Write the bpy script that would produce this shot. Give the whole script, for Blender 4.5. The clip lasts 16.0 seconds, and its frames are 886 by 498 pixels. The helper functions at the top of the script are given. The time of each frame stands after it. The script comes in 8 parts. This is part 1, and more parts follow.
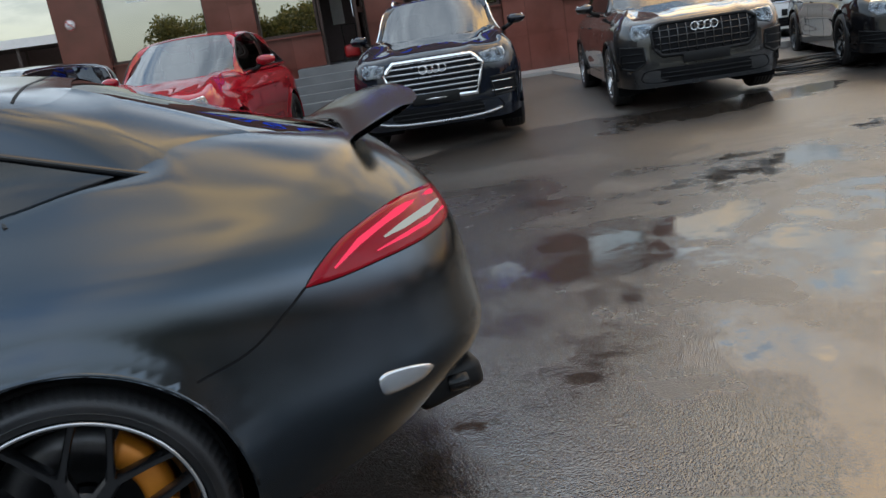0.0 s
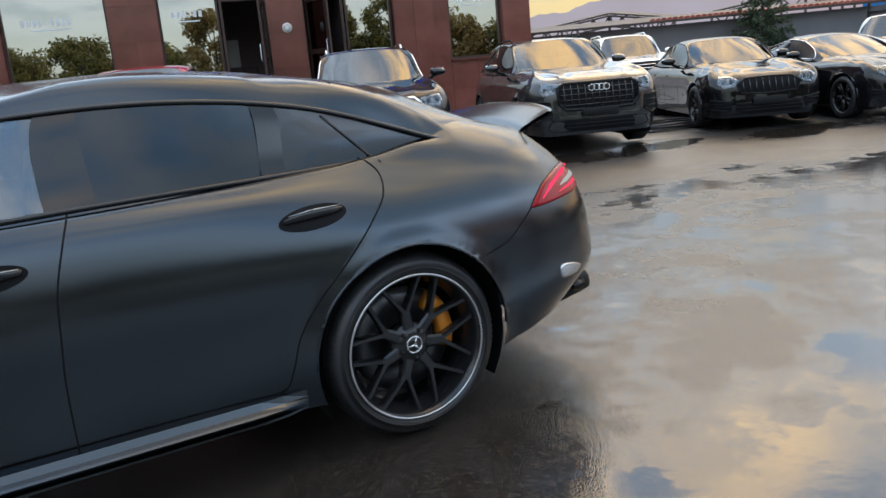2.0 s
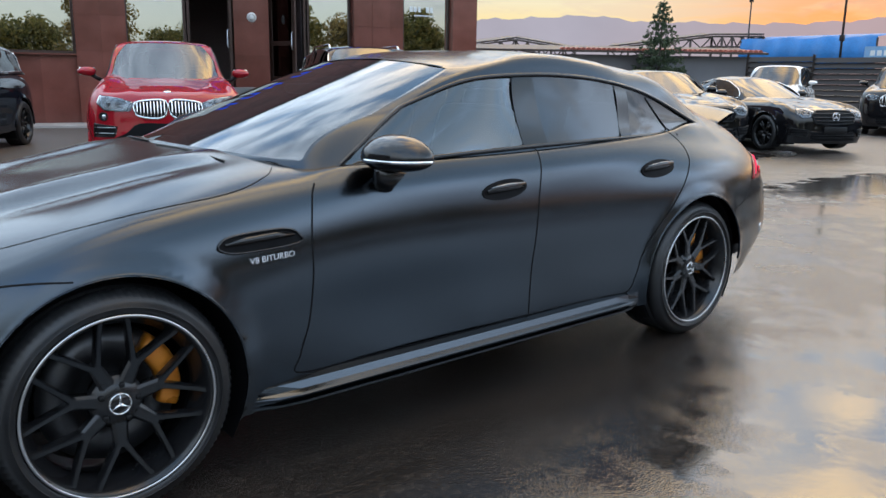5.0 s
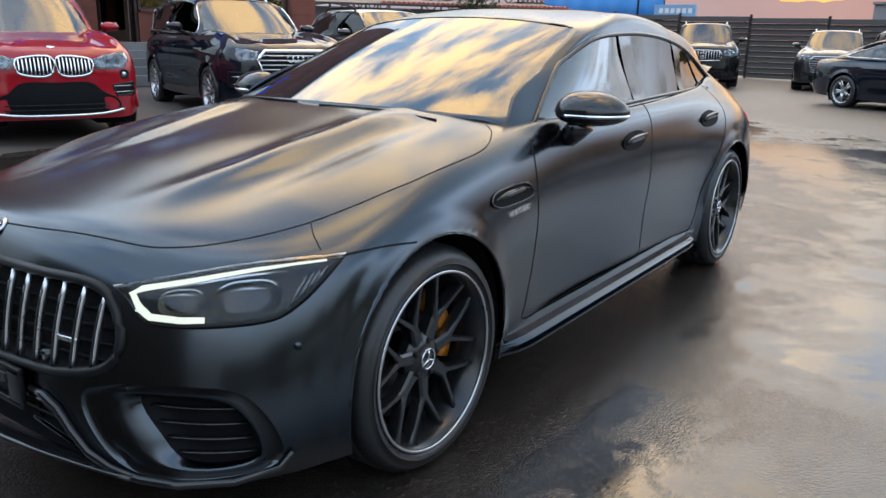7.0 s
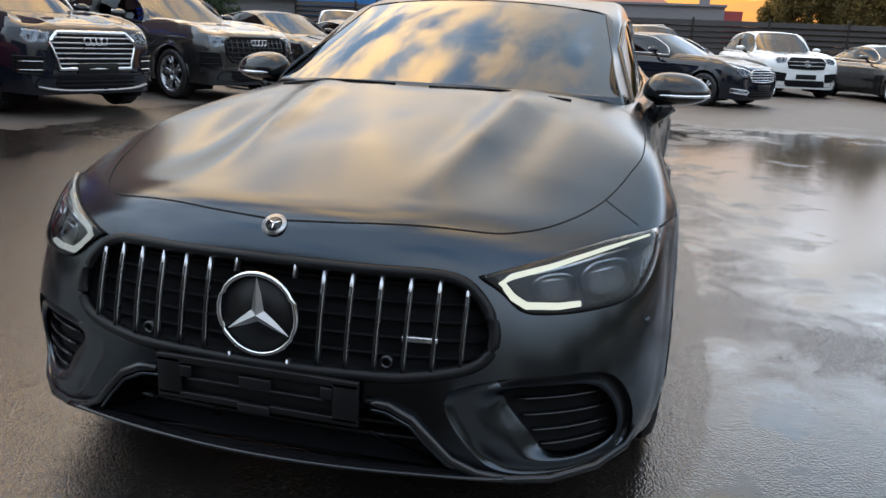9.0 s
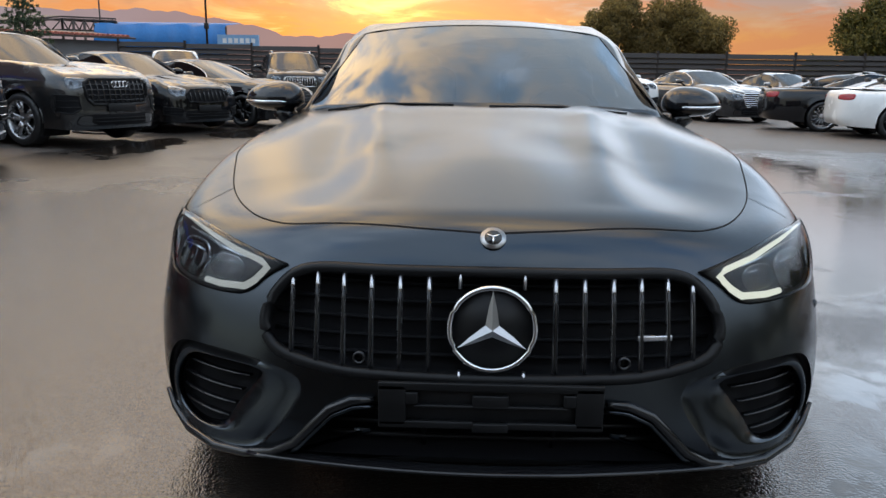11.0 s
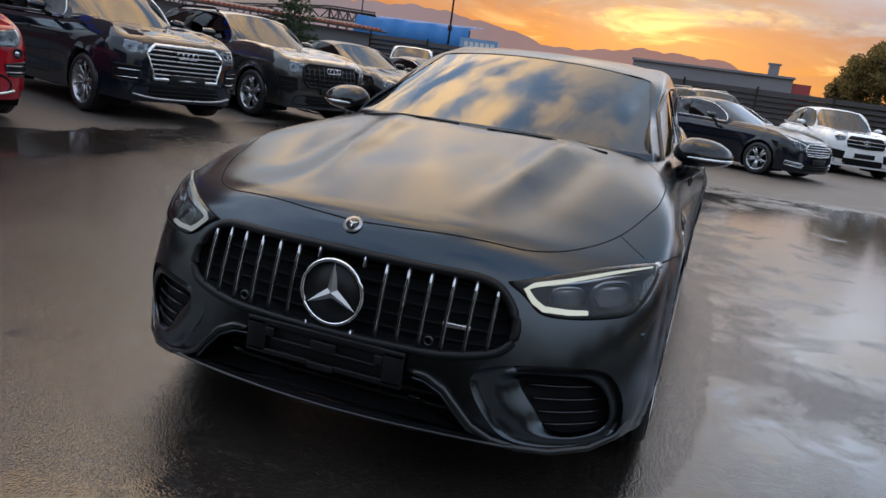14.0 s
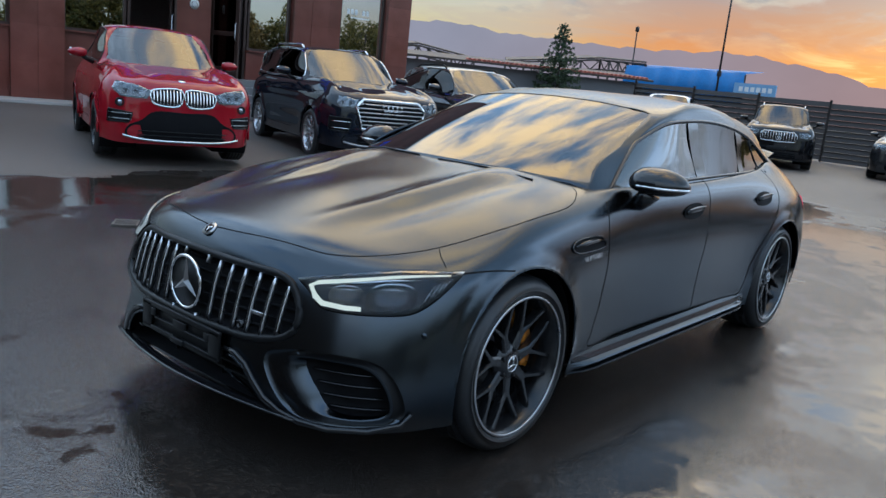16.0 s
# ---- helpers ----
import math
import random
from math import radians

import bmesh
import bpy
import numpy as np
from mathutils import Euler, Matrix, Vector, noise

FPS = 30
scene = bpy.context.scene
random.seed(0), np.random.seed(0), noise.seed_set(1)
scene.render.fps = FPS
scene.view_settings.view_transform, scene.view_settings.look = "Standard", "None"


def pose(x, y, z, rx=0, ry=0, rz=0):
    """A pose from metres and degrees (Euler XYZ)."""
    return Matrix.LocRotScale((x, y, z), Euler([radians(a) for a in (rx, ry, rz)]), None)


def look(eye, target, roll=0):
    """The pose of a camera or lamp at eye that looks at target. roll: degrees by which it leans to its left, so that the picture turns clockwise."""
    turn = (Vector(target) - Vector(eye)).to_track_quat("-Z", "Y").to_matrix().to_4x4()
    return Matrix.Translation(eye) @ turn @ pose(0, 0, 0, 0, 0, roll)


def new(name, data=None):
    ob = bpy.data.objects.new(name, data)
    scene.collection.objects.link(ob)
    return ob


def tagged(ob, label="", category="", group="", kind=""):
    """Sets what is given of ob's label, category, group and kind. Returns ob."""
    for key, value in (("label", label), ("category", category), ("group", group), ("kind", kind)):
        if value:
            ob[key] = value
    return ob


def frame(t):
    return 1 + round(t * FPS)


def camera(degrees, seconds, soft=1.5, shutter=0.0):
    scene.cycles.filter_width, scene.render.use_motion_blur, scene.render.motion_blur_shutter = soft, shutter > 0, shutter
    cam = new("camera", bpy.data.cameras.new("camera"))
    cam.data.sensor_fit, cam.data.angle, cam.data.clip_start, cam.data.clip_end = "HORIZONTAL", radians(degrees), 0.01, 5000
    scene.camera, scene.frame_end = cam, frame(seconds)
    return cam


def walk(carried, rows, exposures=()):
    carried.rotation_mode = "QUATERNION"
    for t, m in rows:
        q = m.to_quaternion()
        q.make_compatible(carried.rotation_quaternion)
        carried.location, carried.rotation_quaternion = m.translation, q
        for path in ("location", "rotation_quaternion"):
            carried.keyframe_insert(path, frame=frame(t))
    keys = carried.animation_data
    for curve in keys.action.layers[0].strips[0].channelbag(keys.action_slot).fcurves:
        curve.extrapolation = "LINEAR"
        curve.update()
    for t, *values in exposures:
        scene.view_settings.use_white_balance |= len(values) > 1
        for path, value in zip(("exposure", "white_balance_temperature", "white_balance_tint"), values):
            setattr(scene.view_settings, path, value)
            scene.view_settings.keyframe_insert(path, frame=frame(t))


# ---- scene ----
from mathutils.bvhtree import BVHTree

cam = camera(58.8, 16.0)
PATH = [
    (0, (1.906, -2.713, 1.321), (2.447, -0.859, 0.799), -8.9),
    (0.5, (1.504, -3.014, 1.331), (2.184, -1.203, 0.822), -9.4),
    (1, (1.07, -3.184, 1.337), (1.851, -1.412, 0.837), -8.4),
    (1.5, (0.647, -3.345, 1.349), (1.515, -1.606, 0.875), -6.9),
    (2, (0.226, -3.5, 1.363), (1.162, -1.788, 0.926), -5.0),
    (2.5, (-0.22, -3.519, 1.343), (0.771, -1.83, 0.936), -3.4),
    (3, (-0.666, -3.588, 1.351), (0.373, -1.925, 0.959), -2.1),
    (3.5, (-1.036, -3.577, 1.343), (0.049, -1.943, 0.954), -1.2),
    (4, (-1.384, -3.478, 1.346), (-0.245, -1.882, 0.953), -0.3),
    (4.5, (-1.786, -3.393, 1.347), (-0.599, -1.835, 0.943), 0.3),
    (5, (-2.135, -3.227, 1.325), (-0.891, -1.719, 0.901), 0.9),
    (5.2, (-2.266, -3.138, 1.313), (-0.995, -1.655, 0.882), 1.1),
    (7.3, (-3.42, -2.076, 1.319), (-1.783, -1.055, 0.791), 1.9),
    (7.5, (-3.495, -1.954, 1.31), (-1.82, -0.997, 0.783), 2.5),
    (8, (-3.654, -1.603, 1.289), (-1.902, -0.796, 0.762), 3.0),
    (8.5, (-3.838, -1.212, 1.262), (-2.015, -0.576, 0.742), 3.6),
    (9, (-3.953, -0.848, 1.241), (-2.082, -0.376, 0.714), 2.5),
    (9.5, (-4.003, -0.497, 1.193), (-2.097, -0.19, 0.672), 1.4),
    (10, (-4.062, -0.191, 1.188), (-2.135, -0.023, 0.679), 0.3),
    (10.2, (-4.067, -0.091, 1.184), (-2.132, 0.026, 0.689), -0.0),
    (12.3, (-4.312, 0.121, 1.122), (-2.348, 0.167, 0.747), 1.7),
    (12.5, (-4.368, 0.017, 1.158), (-2.406, 0.117, 0.781), 2.5),
    (13, (-4.538, -0.361, 1.246), (-2.593, -0.12, 0.847), 4.6),
    (13.5, (-4.537, -0.689, 1.268), (-2.627, -0.275, 0.842), 6.7),
    (14, (-4.429, -0.993, 1.278), (-2.572, -0.397, 0.836), 8.0),
    (14.5, (-4.377, -1.361, 1.325), (-2.591, -0.581, 0.875), 7.9),
    (15, (-4.264, -1.773, 1.338), (-2.564, -0.815, 0.898), 7.3),
    (15.5, (-4.098, -2.171, 1.4), (-2.497, -1.049, 0.979), 6.5),
    (16, (-3.95, -2.569, 1.403), (-2.446, -1.315, 0.997), 5.9),
]
walk(cam, [(t, look(eye, target, roll)) for t, eye, target, roll in PATH], [(0.0, 0.06, 5900, 2), (1.0, 0.16, 5760, 2), (2.5, 0.26, 5660, 2), (5.0, 0.32, 5570, 2), (7.5, 0.34, 5600, 3), (9.0, 0.06, 5840, 4), (10.0, -0.06, 5910, 4), (12.5, -0.28, 5720, 5), (13.5, -0.42, 5680, 6), (14.5, -0.38, 5760, 7), (15.2, -0.28, 5400, 2), (16.0, -0.18, 5020, -1)])

# ---- world: dusk sky with the sun just behind the hills ----
SUN_AZ, SUN_EL = radians(4.5), radians(4.2)
world = bpy.data.worlds.new("dusk")
scene.world = world
world.use_nodes = True
wn, wl = world.node_tree.nodes, world.node_tree.links
wn.clear()


def wnode(kind, **values):
    n = wn.new(kind)
    for key, value in values.items():
        n.inputs[key].default_value = value
    return n


def wmath(op, a, b=None, clamp=False):
    n = wn.new("ShaderNodeMath")
    n.operation, n.use_clamp = op, clamp
    for i, v in enumerate((a, b)):
        if v is None:
            continue
        if isinstance(v, (int, float)):
            n.inputs[i].default_value = v
        else:
            wl.new(v, n.inputs[i])
    return n.outputs[0]


def wmix(fac, a, b):
    n = wn.new("ShaderNodeMix")
    n.data_type = "RGBA"
    for i, v in ((0, fac), (6, a), (7, b)):
        if hasattr(v, "links"):
            wl.new(v, n.inputs[i])
        else:
            n.inputs[i].default_value = v
    return n.outputs[2]


def wramp(value, stops):
    n = wn.new("ShaderNodeValToRGB")
    el = n.color_ramp.elements
    while len(el) < len(stops):
        el.new(0.5)
    for e, (p, c) in zip(el, stops):
        e.position, e.color = p, (*c, 1)
    wl.new(value, n.inputs[0])
    return n.outputs[0]


def wsmooth(value, lo, hi):
    n = wn.new("ShaderNodeMapRange")
    n.interpolation_type = "SMOOTHSTEP"
    wl.new(value, n.inputs[0])
    n.inputs[1].default_value, n.inputs[2].default_value = lo, hi
    return n.outputs[0]


coord = wn.new("ShaderNodeTexCoord").outputs["Generated"]
sep = wn.new("ShaderNodeSeparateXYZ")
wl.new(coord, sep.inputs[0])
dx, dy, dz = sep.outputs
height = wmath("MAXIMUM", dz, 0.0)
# how near the compass direction is to the sun's
flat_len = wmath("SQRT", wmath("ADD", wmath("MULTIPLY", dx, dx), wmath("MULTIPLY", dy, dy)))
flat_len = wmath("MAXIMUM", flat_len, 0.001)
toward = wmath("DIVIDE", wmath("ADD", wmath("MULTIPLY", dx, math.cos(SUN_AZ)), wmath("MULTIPLY", dy, math.sin(SUN_AZ))), flat_len)
nishita = wn.new("ShaderNodeTexSky")
nishita.sky_type, nishita.sun_disc = "NISHITA", False
nishita.sun_elevation, nishita.sun_rotation = SUN_EL, radians(90) - SUN_AZ
nishita.air_density, nishita.dust_density = 1.0, 2.0
# low sky by compass: cream over the hills to one side, burning orange by the sun, grey-lavender with a bright gap beyond
warm = wramp(height, [(0.0, (1.0, 0.32, 0.05)), (0.05, (1.0, 0.26, 0.04)), (0.08, (0.90, 0.28, 0.09)), (0.11, (0.64, 0.33, 0.23)), (0.16, (0.35, 0.33, 0.38)), (0.24, (0.35, 0.38, 0.45)), (0.45, (0.15, 0.20, 0.28)), (1.0, (0.145, 0.195, 0.270))])
left = wramp(height, [(0.0, (0.80, 0.56, 0.33)), (0.07, (0.93, 0.66, 0.31)), (0.12, (0.80, 0.70, 0.58)), (0.20, (0.62, 0.65, 0.70)), (0.32, (0.38, 0.43, 0.49)), (0.45, (0.16, 0.21, 0.285)), (1.0, (0.145, 0.195, 0.270))])
right = wramp(height, [(0.0, (0.80, 0.36, 0.14)), (0.05, (0.76, 0.32, 0.09)), (0.075, (0.58, 0.31, 0.21)), (0.10, (0.42, 0.32, 0.36)), (0.16, (1.02, 0.98, 1.08)), (0.24, (1.36, 1.40, 1.54)), (0.45, (0.28, 0.37, 0.50)), (1.0, (0.145, 0.195, 0.270))])
cool = wramp(height, [(0.0, (0.62, 0.57, 0.44)), (0.06, (0.82, 0.78, 0.62)), (0.16, (0.88, 0.90, 0.84)), (0.30, (0.55, 0.61, 0.66)), (0.5, (0.18, 0.26, 0.40)), (1.0, (0.145, 0.195, 0.270))])
across = wmath("DIVIDE", wmath("SUBTRACT", wmath("MULTIPLY", dy, math.cos(SUN_AZ)), wmath("MULTIPLY", dx, math.sin(SUN_AZ))), flat_len)
sunward = wmix(wsmooth(across, 0.32, 0.62), warm, left)
sunward = wmix(wsmooth(wmath("MULTIPLY", across, -1.0), 0.06, 0.28), sunward, right)
east = wramp(height, [(0.0, (0.08, 0.08, 0.09)), (0.15, (0.10, 0.105, 0.125)), (0.4, (0.12, 0.15, 0.20)), (1.0, (0.13, 0.20, 0.31))])
clear = wmix(wsmooth(toward, 0.0, 0.6), wmix(wsmooth(toward, -1.0, -0.78), east, cool), sunward)
# clouds on a plane overhead, so that they flatten toward the horizon
inv = wmath("DIVIDE", 1.0, wmath("ADD", height, 0.24))
comb = wn.new("ShaderNodeCombineXYZ")
wl.new(wmath("MULTIPLY", dx, inv), comb.inputs[0])
wl.new(wmath("MULTIPLY", dy, inv), comb.inputs[1])
cloud = wnode("ShaderNodeTexNoise", Scale=2.9, Detail=7.0, Roughness=0.54, Distortion=0.3)
wl.new(comb.outputs[0], cloud.inputs["Vector"])
gaps = wmath("MULTIPLY", wmath("SUBTRACT", 1.0, wsmooth(height, 0.30, 0.52)), wsmooth(dx, 0.0, 0.25))
cover = wmath("MULTIPLY", wsmooth(wmath("SUBTRACT", cloud.outputs[0], wmath("MULTIPLY", gaps, 0.115)), 0.36, 0.485), wmath("SUBTRACT", 1.0, wmath("MULTIPLY", wsmooth(wmath("MULTIPLY", across, -1.0), 0.3, 0.7), 0.35)))
fine = wnode("ShaderNodeTexNoise", Scale=5.6, Detail=7.0, Roughness=0.58)
wl.new(comb.outputs[0], fine.inputs["Vector"])
lit = wsmooth(fine.outputs[0], 0.36, 0.60)
side_cream = wsmooth(across, 0.70, 0.92)
side_shade = wsmooth(wmath("MULTIPLY", across, -1.0), -0.1, 0.35)
gold_side = wsmooth(across, 0.10, 0.38)
cloud_low = wmix(side_shade, wmix(lit, (0.31, 0.33, 0.37, 1), wmix(side_cream, wmix(gold_side, (0.52, 0.52, 0.55, 1), (1.02, 0.74, 0.46, 1)), (0.80, 0.76, 0.72, 1))), wmix(lit, (0.27, 0.30, 0.37, 1), (1.0, 0.90, 0.87, 1)))
sun_half = wsmooth(dx, -0.15, 0.30)
overhead = wmix(wsmooth(height, 0.40, 0.75), (1.10, 0.70, 0.34, 1), (1.45, 0.86, 0.36, 1))
overhead = wmix(sun_half, (0.27, 0.29, 0.32, 1), overhead)
right_low = wmath("MULTIPLY", side_shade, wmath("SUBTRACT", 1.0, wsmooth(height, 0.6, 0.85)))
overhead = wmix(right_low, overhead, (0.52, 0.46, 0.41, 1))
overhead = wmix(side_cream, overhead, (0.62, 0.62, 0.64, 1))
cloud_high = wmix(lit, (0.32, 0.33, 0.36, 1), overhead)
cloud_col = wmix(wsmooth(height, 0.12, 0.40), cloud_low, cloud_high)
with_cloud = wmix(wmath("MULTIPLY", wmath("MULTIPLY", cover, wsmooth(height, 0.04, 0.17)), 0.92), clear, cloud_col)
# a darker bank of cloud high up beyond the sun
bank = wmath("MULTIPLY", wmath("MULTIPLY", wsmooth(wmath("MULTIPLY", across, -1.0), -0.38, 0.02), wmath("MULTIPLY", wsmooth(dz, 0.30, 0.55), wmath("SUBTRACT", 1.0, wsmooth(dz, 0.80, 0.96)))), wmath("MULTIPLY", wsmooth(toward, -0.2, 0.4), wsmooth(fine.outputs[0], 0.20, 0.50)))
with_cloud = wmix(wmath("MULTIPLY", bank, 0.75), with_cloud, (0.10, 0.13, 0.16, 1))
# thin streaks low over the hills
streak_at = wn.new("ShaderNodeCombineXYZ")
wl.new(wmath("MULTIPLY", across, 9.0), streak_at.inputs[0])
wl.new(wmath("MULTIPLY", dz, 38.0), streak_at.inputs[1])
wl.new(toward, streak_at.inputs[2])
streak = wnode("ShaderNodeTexNoise", Scale=0.8, Detail=6.0, Roughness=0.62, Distortion=0.6)
wl.new(streak_at.outputs[0], streak.inputs["Vector"])
low_band = wmath("MULTIPLY", wsmooth(toward, 0.4, 0.8), wmath("SUBTRACT", 1.0, wsmooth(height, 0.085, 0.15)))
veil = wmath("MULTIPLY", wsmooth(streak.outputs[0], 0.46, 0.60), low_band)
with_cloud = wmix(wmath("MULTIPLY", veil, 0.70), with_cloud, wmix(wsmooth(across, 0.22, 0.58), (0.68, 0.22, 0.11, 1), (0.80, 0.56, 0.38, 1)))
spark = wmath("MULTIPLY", wmath("MULTIPLY", wsmooth(wmath("SUBTRACT", 1.0, streak.outputs[0]), 0.52, 0.66), low_band), wsmooth(toward, 0.955, 1.0))
with_cloud = wmix(wmath("MULTIPLY", spark, 0.95), with_cloud, (1.6, 0.92, 0.30, 1))
# the glow round the hidden sun
sun_dir = wn.new("ShaderNodeCombineXYZ")
for i, v in enumerate((math.cos(SUN_AZ) * math.cos(SUN_EL), math.sin(SUN_AZ) * math.cos(SUN_EL), math.sin(SUN_EL))):
    sun_dir.inputs[i].default_value = v
away = wn.new("ShaderNodeVectorMath")
away.operation = "DISTANCE"
stretch = wn.new("ShaderNodeVectorMath")
stretch.operation = "MULTIPLY"
stretch.inputs[1].default_value = (1, 1, 2.2)
wl.new(coord, stretch.inputs[0])
wl.new(stretch.outputs[0], away.inputs[0])
sun_dir.inputs[2].default_value = math.sin(SUN_EL) * 2.2
wl.new(sun_dir.outputs[0], away.inputs[1])
halo = wmath("MULTIPLY", wmath("POWER", wmath("SUBTRACT", 1.0, wsmooth(away.outputs["Value"], 0.0, 0.14)), 3.0), wmath("ADD", 0.10, wmath("MULTIPLY", wsmooth(wmath("SUBTRACT", 1.0, streak.outputs[0]), 0.44, 0.60), 1.1)))
glow = wn.new("ShaderNodeMix")
glow.data_type, glow.blend_type = "RGBA", "ADD"
wl.new(halo, glow.inputs[0])
wl.new(with_cloud, glow.inputs[6])
glow.inputs[7].default_value = (1.0, 0.62, 0.18, 1)
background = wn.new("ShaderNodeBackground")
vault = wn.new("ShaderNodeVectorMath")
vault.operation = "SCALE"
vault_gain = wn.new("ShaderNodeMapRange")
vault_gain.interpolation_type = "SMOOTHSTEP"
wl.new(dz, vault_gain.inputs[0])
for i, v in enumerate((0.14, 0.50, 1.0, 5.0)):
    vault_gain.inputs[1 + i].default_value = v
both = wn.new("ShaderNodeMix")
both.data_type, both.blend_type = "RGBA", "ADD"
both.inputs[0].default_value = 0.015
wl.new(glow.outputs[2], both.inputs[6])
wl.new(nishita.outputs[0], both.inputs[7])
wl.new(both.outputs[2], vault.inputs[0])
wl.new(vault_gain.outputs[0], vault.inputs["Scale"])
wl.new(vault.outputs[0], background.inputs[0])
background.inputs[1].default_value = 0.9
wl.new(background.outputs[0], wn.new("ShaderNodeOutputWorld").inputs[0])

sun = new("sun", bpy.data.lights.new("sun", "SUN"))
sun.data.energy, sun.data.angle, sun.data.color = 0.2, radians(60), (1.0, 0.76, 0.55)
sun.matrix_world = look((0, 0, 0), (-math.cos(SUN_AZ), -math.sin(SUN_AZ), -math.tan(SUN_EL + radians(3))))


# ---- materials ----
def material(name):
    m = bpy.data.materials.new(name)
    m.use_nodes = True
    m.node_tree.nodes.clear()
    return m, m.node_tree.nodes, m.node_tree.links


def surface(name, colour, rough=0.5, metal=0.0, vary=0.15, scale=8.0, fine_scale=90.0, bump=0.0, coat=0.0, coat_rough=0.03, rough_vary=0.08, per_object=0.0, specular=0.5):
    """A plain painted, cast, moulded or stone surface: colour and gloss vary at two scales, with fine relief."""
    m, n, l = material(name)
    out, b = n.new("ShaderNodeOutputMaterial"), n.new("ShaderNodeBsdfPrincipled")
    l.new(b.outputs[0], out.inputs[0])
    tc = n.new("ShaderNodeTexCoord").outputs["Object"]
    big, small = n.new("ShaderNodeTexNoise"), n.new("ShaderNodeTexNoise")
    for t, s in ((big, scale), (small, fine_scale)):
        t.inputs["Scale"].default_value, t.inputs["Detail"].default_value = s, 5
        l.new(tc, t.inputs["Vector"])
    add = n.new("ShaderNodeMath")
    add.operation = "MULTIPLY_ADD"
    l.new(small.outputs[0], add.inputs[0])
    add.inputs[1].default_value = 0.5
    l.new(big.outputs[0], add.inputs[2])
    value = n.new("ShaderNodeMapRange")
    value.inputs[1].default_value, value.inputs[2].default_value = 0.45, 1.05
    value.inputs[3].default_value, value.inputs[4].default_value = 1 - vary, 1 + vary
    l.new(add.outputs[0], value.inputs[0])
    strength = value.outputs[0]
    if per_object:
        info, r = n.new("ShaderNodeObjectInfo"), n.new("ShaderNodeMapRange")
        r.inputs[3].default_value, r.inputs[4].default_value = 1 - per_object, 1 + per_object
        l.new(info.outputs["Random"], r.inputs[0])
        mul = n.new("ShaderNodeMath")
        mul.operation = "MULTIPLY"
        l.new(strength, mul.inputs[0])
        l.new(r.outputs[0], mul.inputs[1])
        strength = mul.outputs[0]
    tint = n.new("ShaderNodeVectorMath")
    tint.operation = "SCALE"
    tint.inputs[0].default_value = colour
    l.new(strength, tint.inputs["Scale"])
    l.new(tint.outputs[0], b.inputs["Base Color"])
    rr = n.new("ShaderNodeMapRange")
    rr.inputs[1].default_value, rr.inputs[2].default_value = 0.3, 0.7
    rr.inputs[3].default_value, rr.inputs[4].default_value = max(0.0, rough - rough_vary), min(1.0, rough + rough_vary)
    l.new(big.outputs[0], rr.inputs[0])
    l.new(rr.outputs[0], b.inputs["Roughness"])
    b.inputs["Metallic"].default_value = metal
    b.inputs["Specular IOR Level"].default_value = specular
    b.inputs["Coat Weight"].default_value, b.inputs["Coat Roughness"].default_value = coat, coat_rough
    if bump:
        bp = n.new("ShaderNodeBump")
        bp.inputs["Strength"].default_value, bp.inputs["Distance"].default_value = 0.6, bump
        l.new(small.outputs[0], bp.inputs["Height"])
        l.new(bp.outputs[0], b.inputs["Normal"])
    return m


def emitter(name, colour, strength):
    m, n, l = material(name)
    e, out = n.new("ShaderNodeEmission"), n.new("ShaderNodeOutputMaterial")
    e.inputs[0].default_value, e.inputs[1].default_value = (*colour, 1), strength
    l.new(e.outputs[0], out.inputs[0])
    return m


def glass(name, tint, ior=1.5, rough=0.0):
    """A thin pane: what lies behind it, dimmed by the tint, and the mirror image that grows at a low angle."""
    m, n, l = material(name)
    t, g, mix, out, f = (n.new("ShaderNode" + k) for k in ("BsdfTransparent", "BsdfGlossy", "MixShader", "OutputMaterial", "Fresnel"))
    t.inputs[0].default_value = (*tint, 1)
    g.inputs["Roughness"].default_value = rough
    g.inputs[0].default_value = (0.95, 0.97, 1.0, 1)
    f.inputs[0].default_value = ior
    l.new(f.outputs[0], mix.inputs[0])
    l.new(t.outputs[0], mix.inputs[1])
    l.new(g.outputs[0], mix.inputs[2])
    l.new(mix.outputs[0], out.inputs[0])
    return m


SATIN = surface("satin_grey_paint", (0.055, 0.063, 0.073), 0.195, 1.0, 0.05, 3, 220, coat=0.06, coat_rough=0.12, rough_vary=0.015)
GLOSS_BLACK = surface("gloss_black", (0.008, 0.008, 0.009), 0.12, 0.0, 0.1, 6, 120)
TRIM_BLACK = surface("black_plastic", (0.006, 0.006, 0.0065), 0.45, 0.0, 0.2, 9, 200, specular=0.25)
DEEP_BLACK = surface("dark_recess", (0.004, 0.004, 0.005), 0.7, 0.0, 0.2, specular=0.15)
RUBBER = surface("tyre_rubber", (0.014, 0.014, 0.015), 0.46, 0.0, 0.25, 12, 160, bump=0.001)
CHROME = surface("chrome", (0.75, 0.75, 0.76), 0.10, 1.0, 0.03)
BAR_METAL = surface("bright_bar", (0.58, 0.58, 0.60), 0.30, 1.0, 0.06)
SATIN_METAL = surface("satin_metal", (0.45, 0.45, 0.46), 0.32, 1.0, 0.06)
RIM_BLACK = surface("black_rim", (0.011, 0.011, 0.012), 0.20, 0.2, 0.1)
RIM_SILVER = surface("silver_rim", (0.42, 0.42, 0.43), 0.28, 0.9, 0.08)
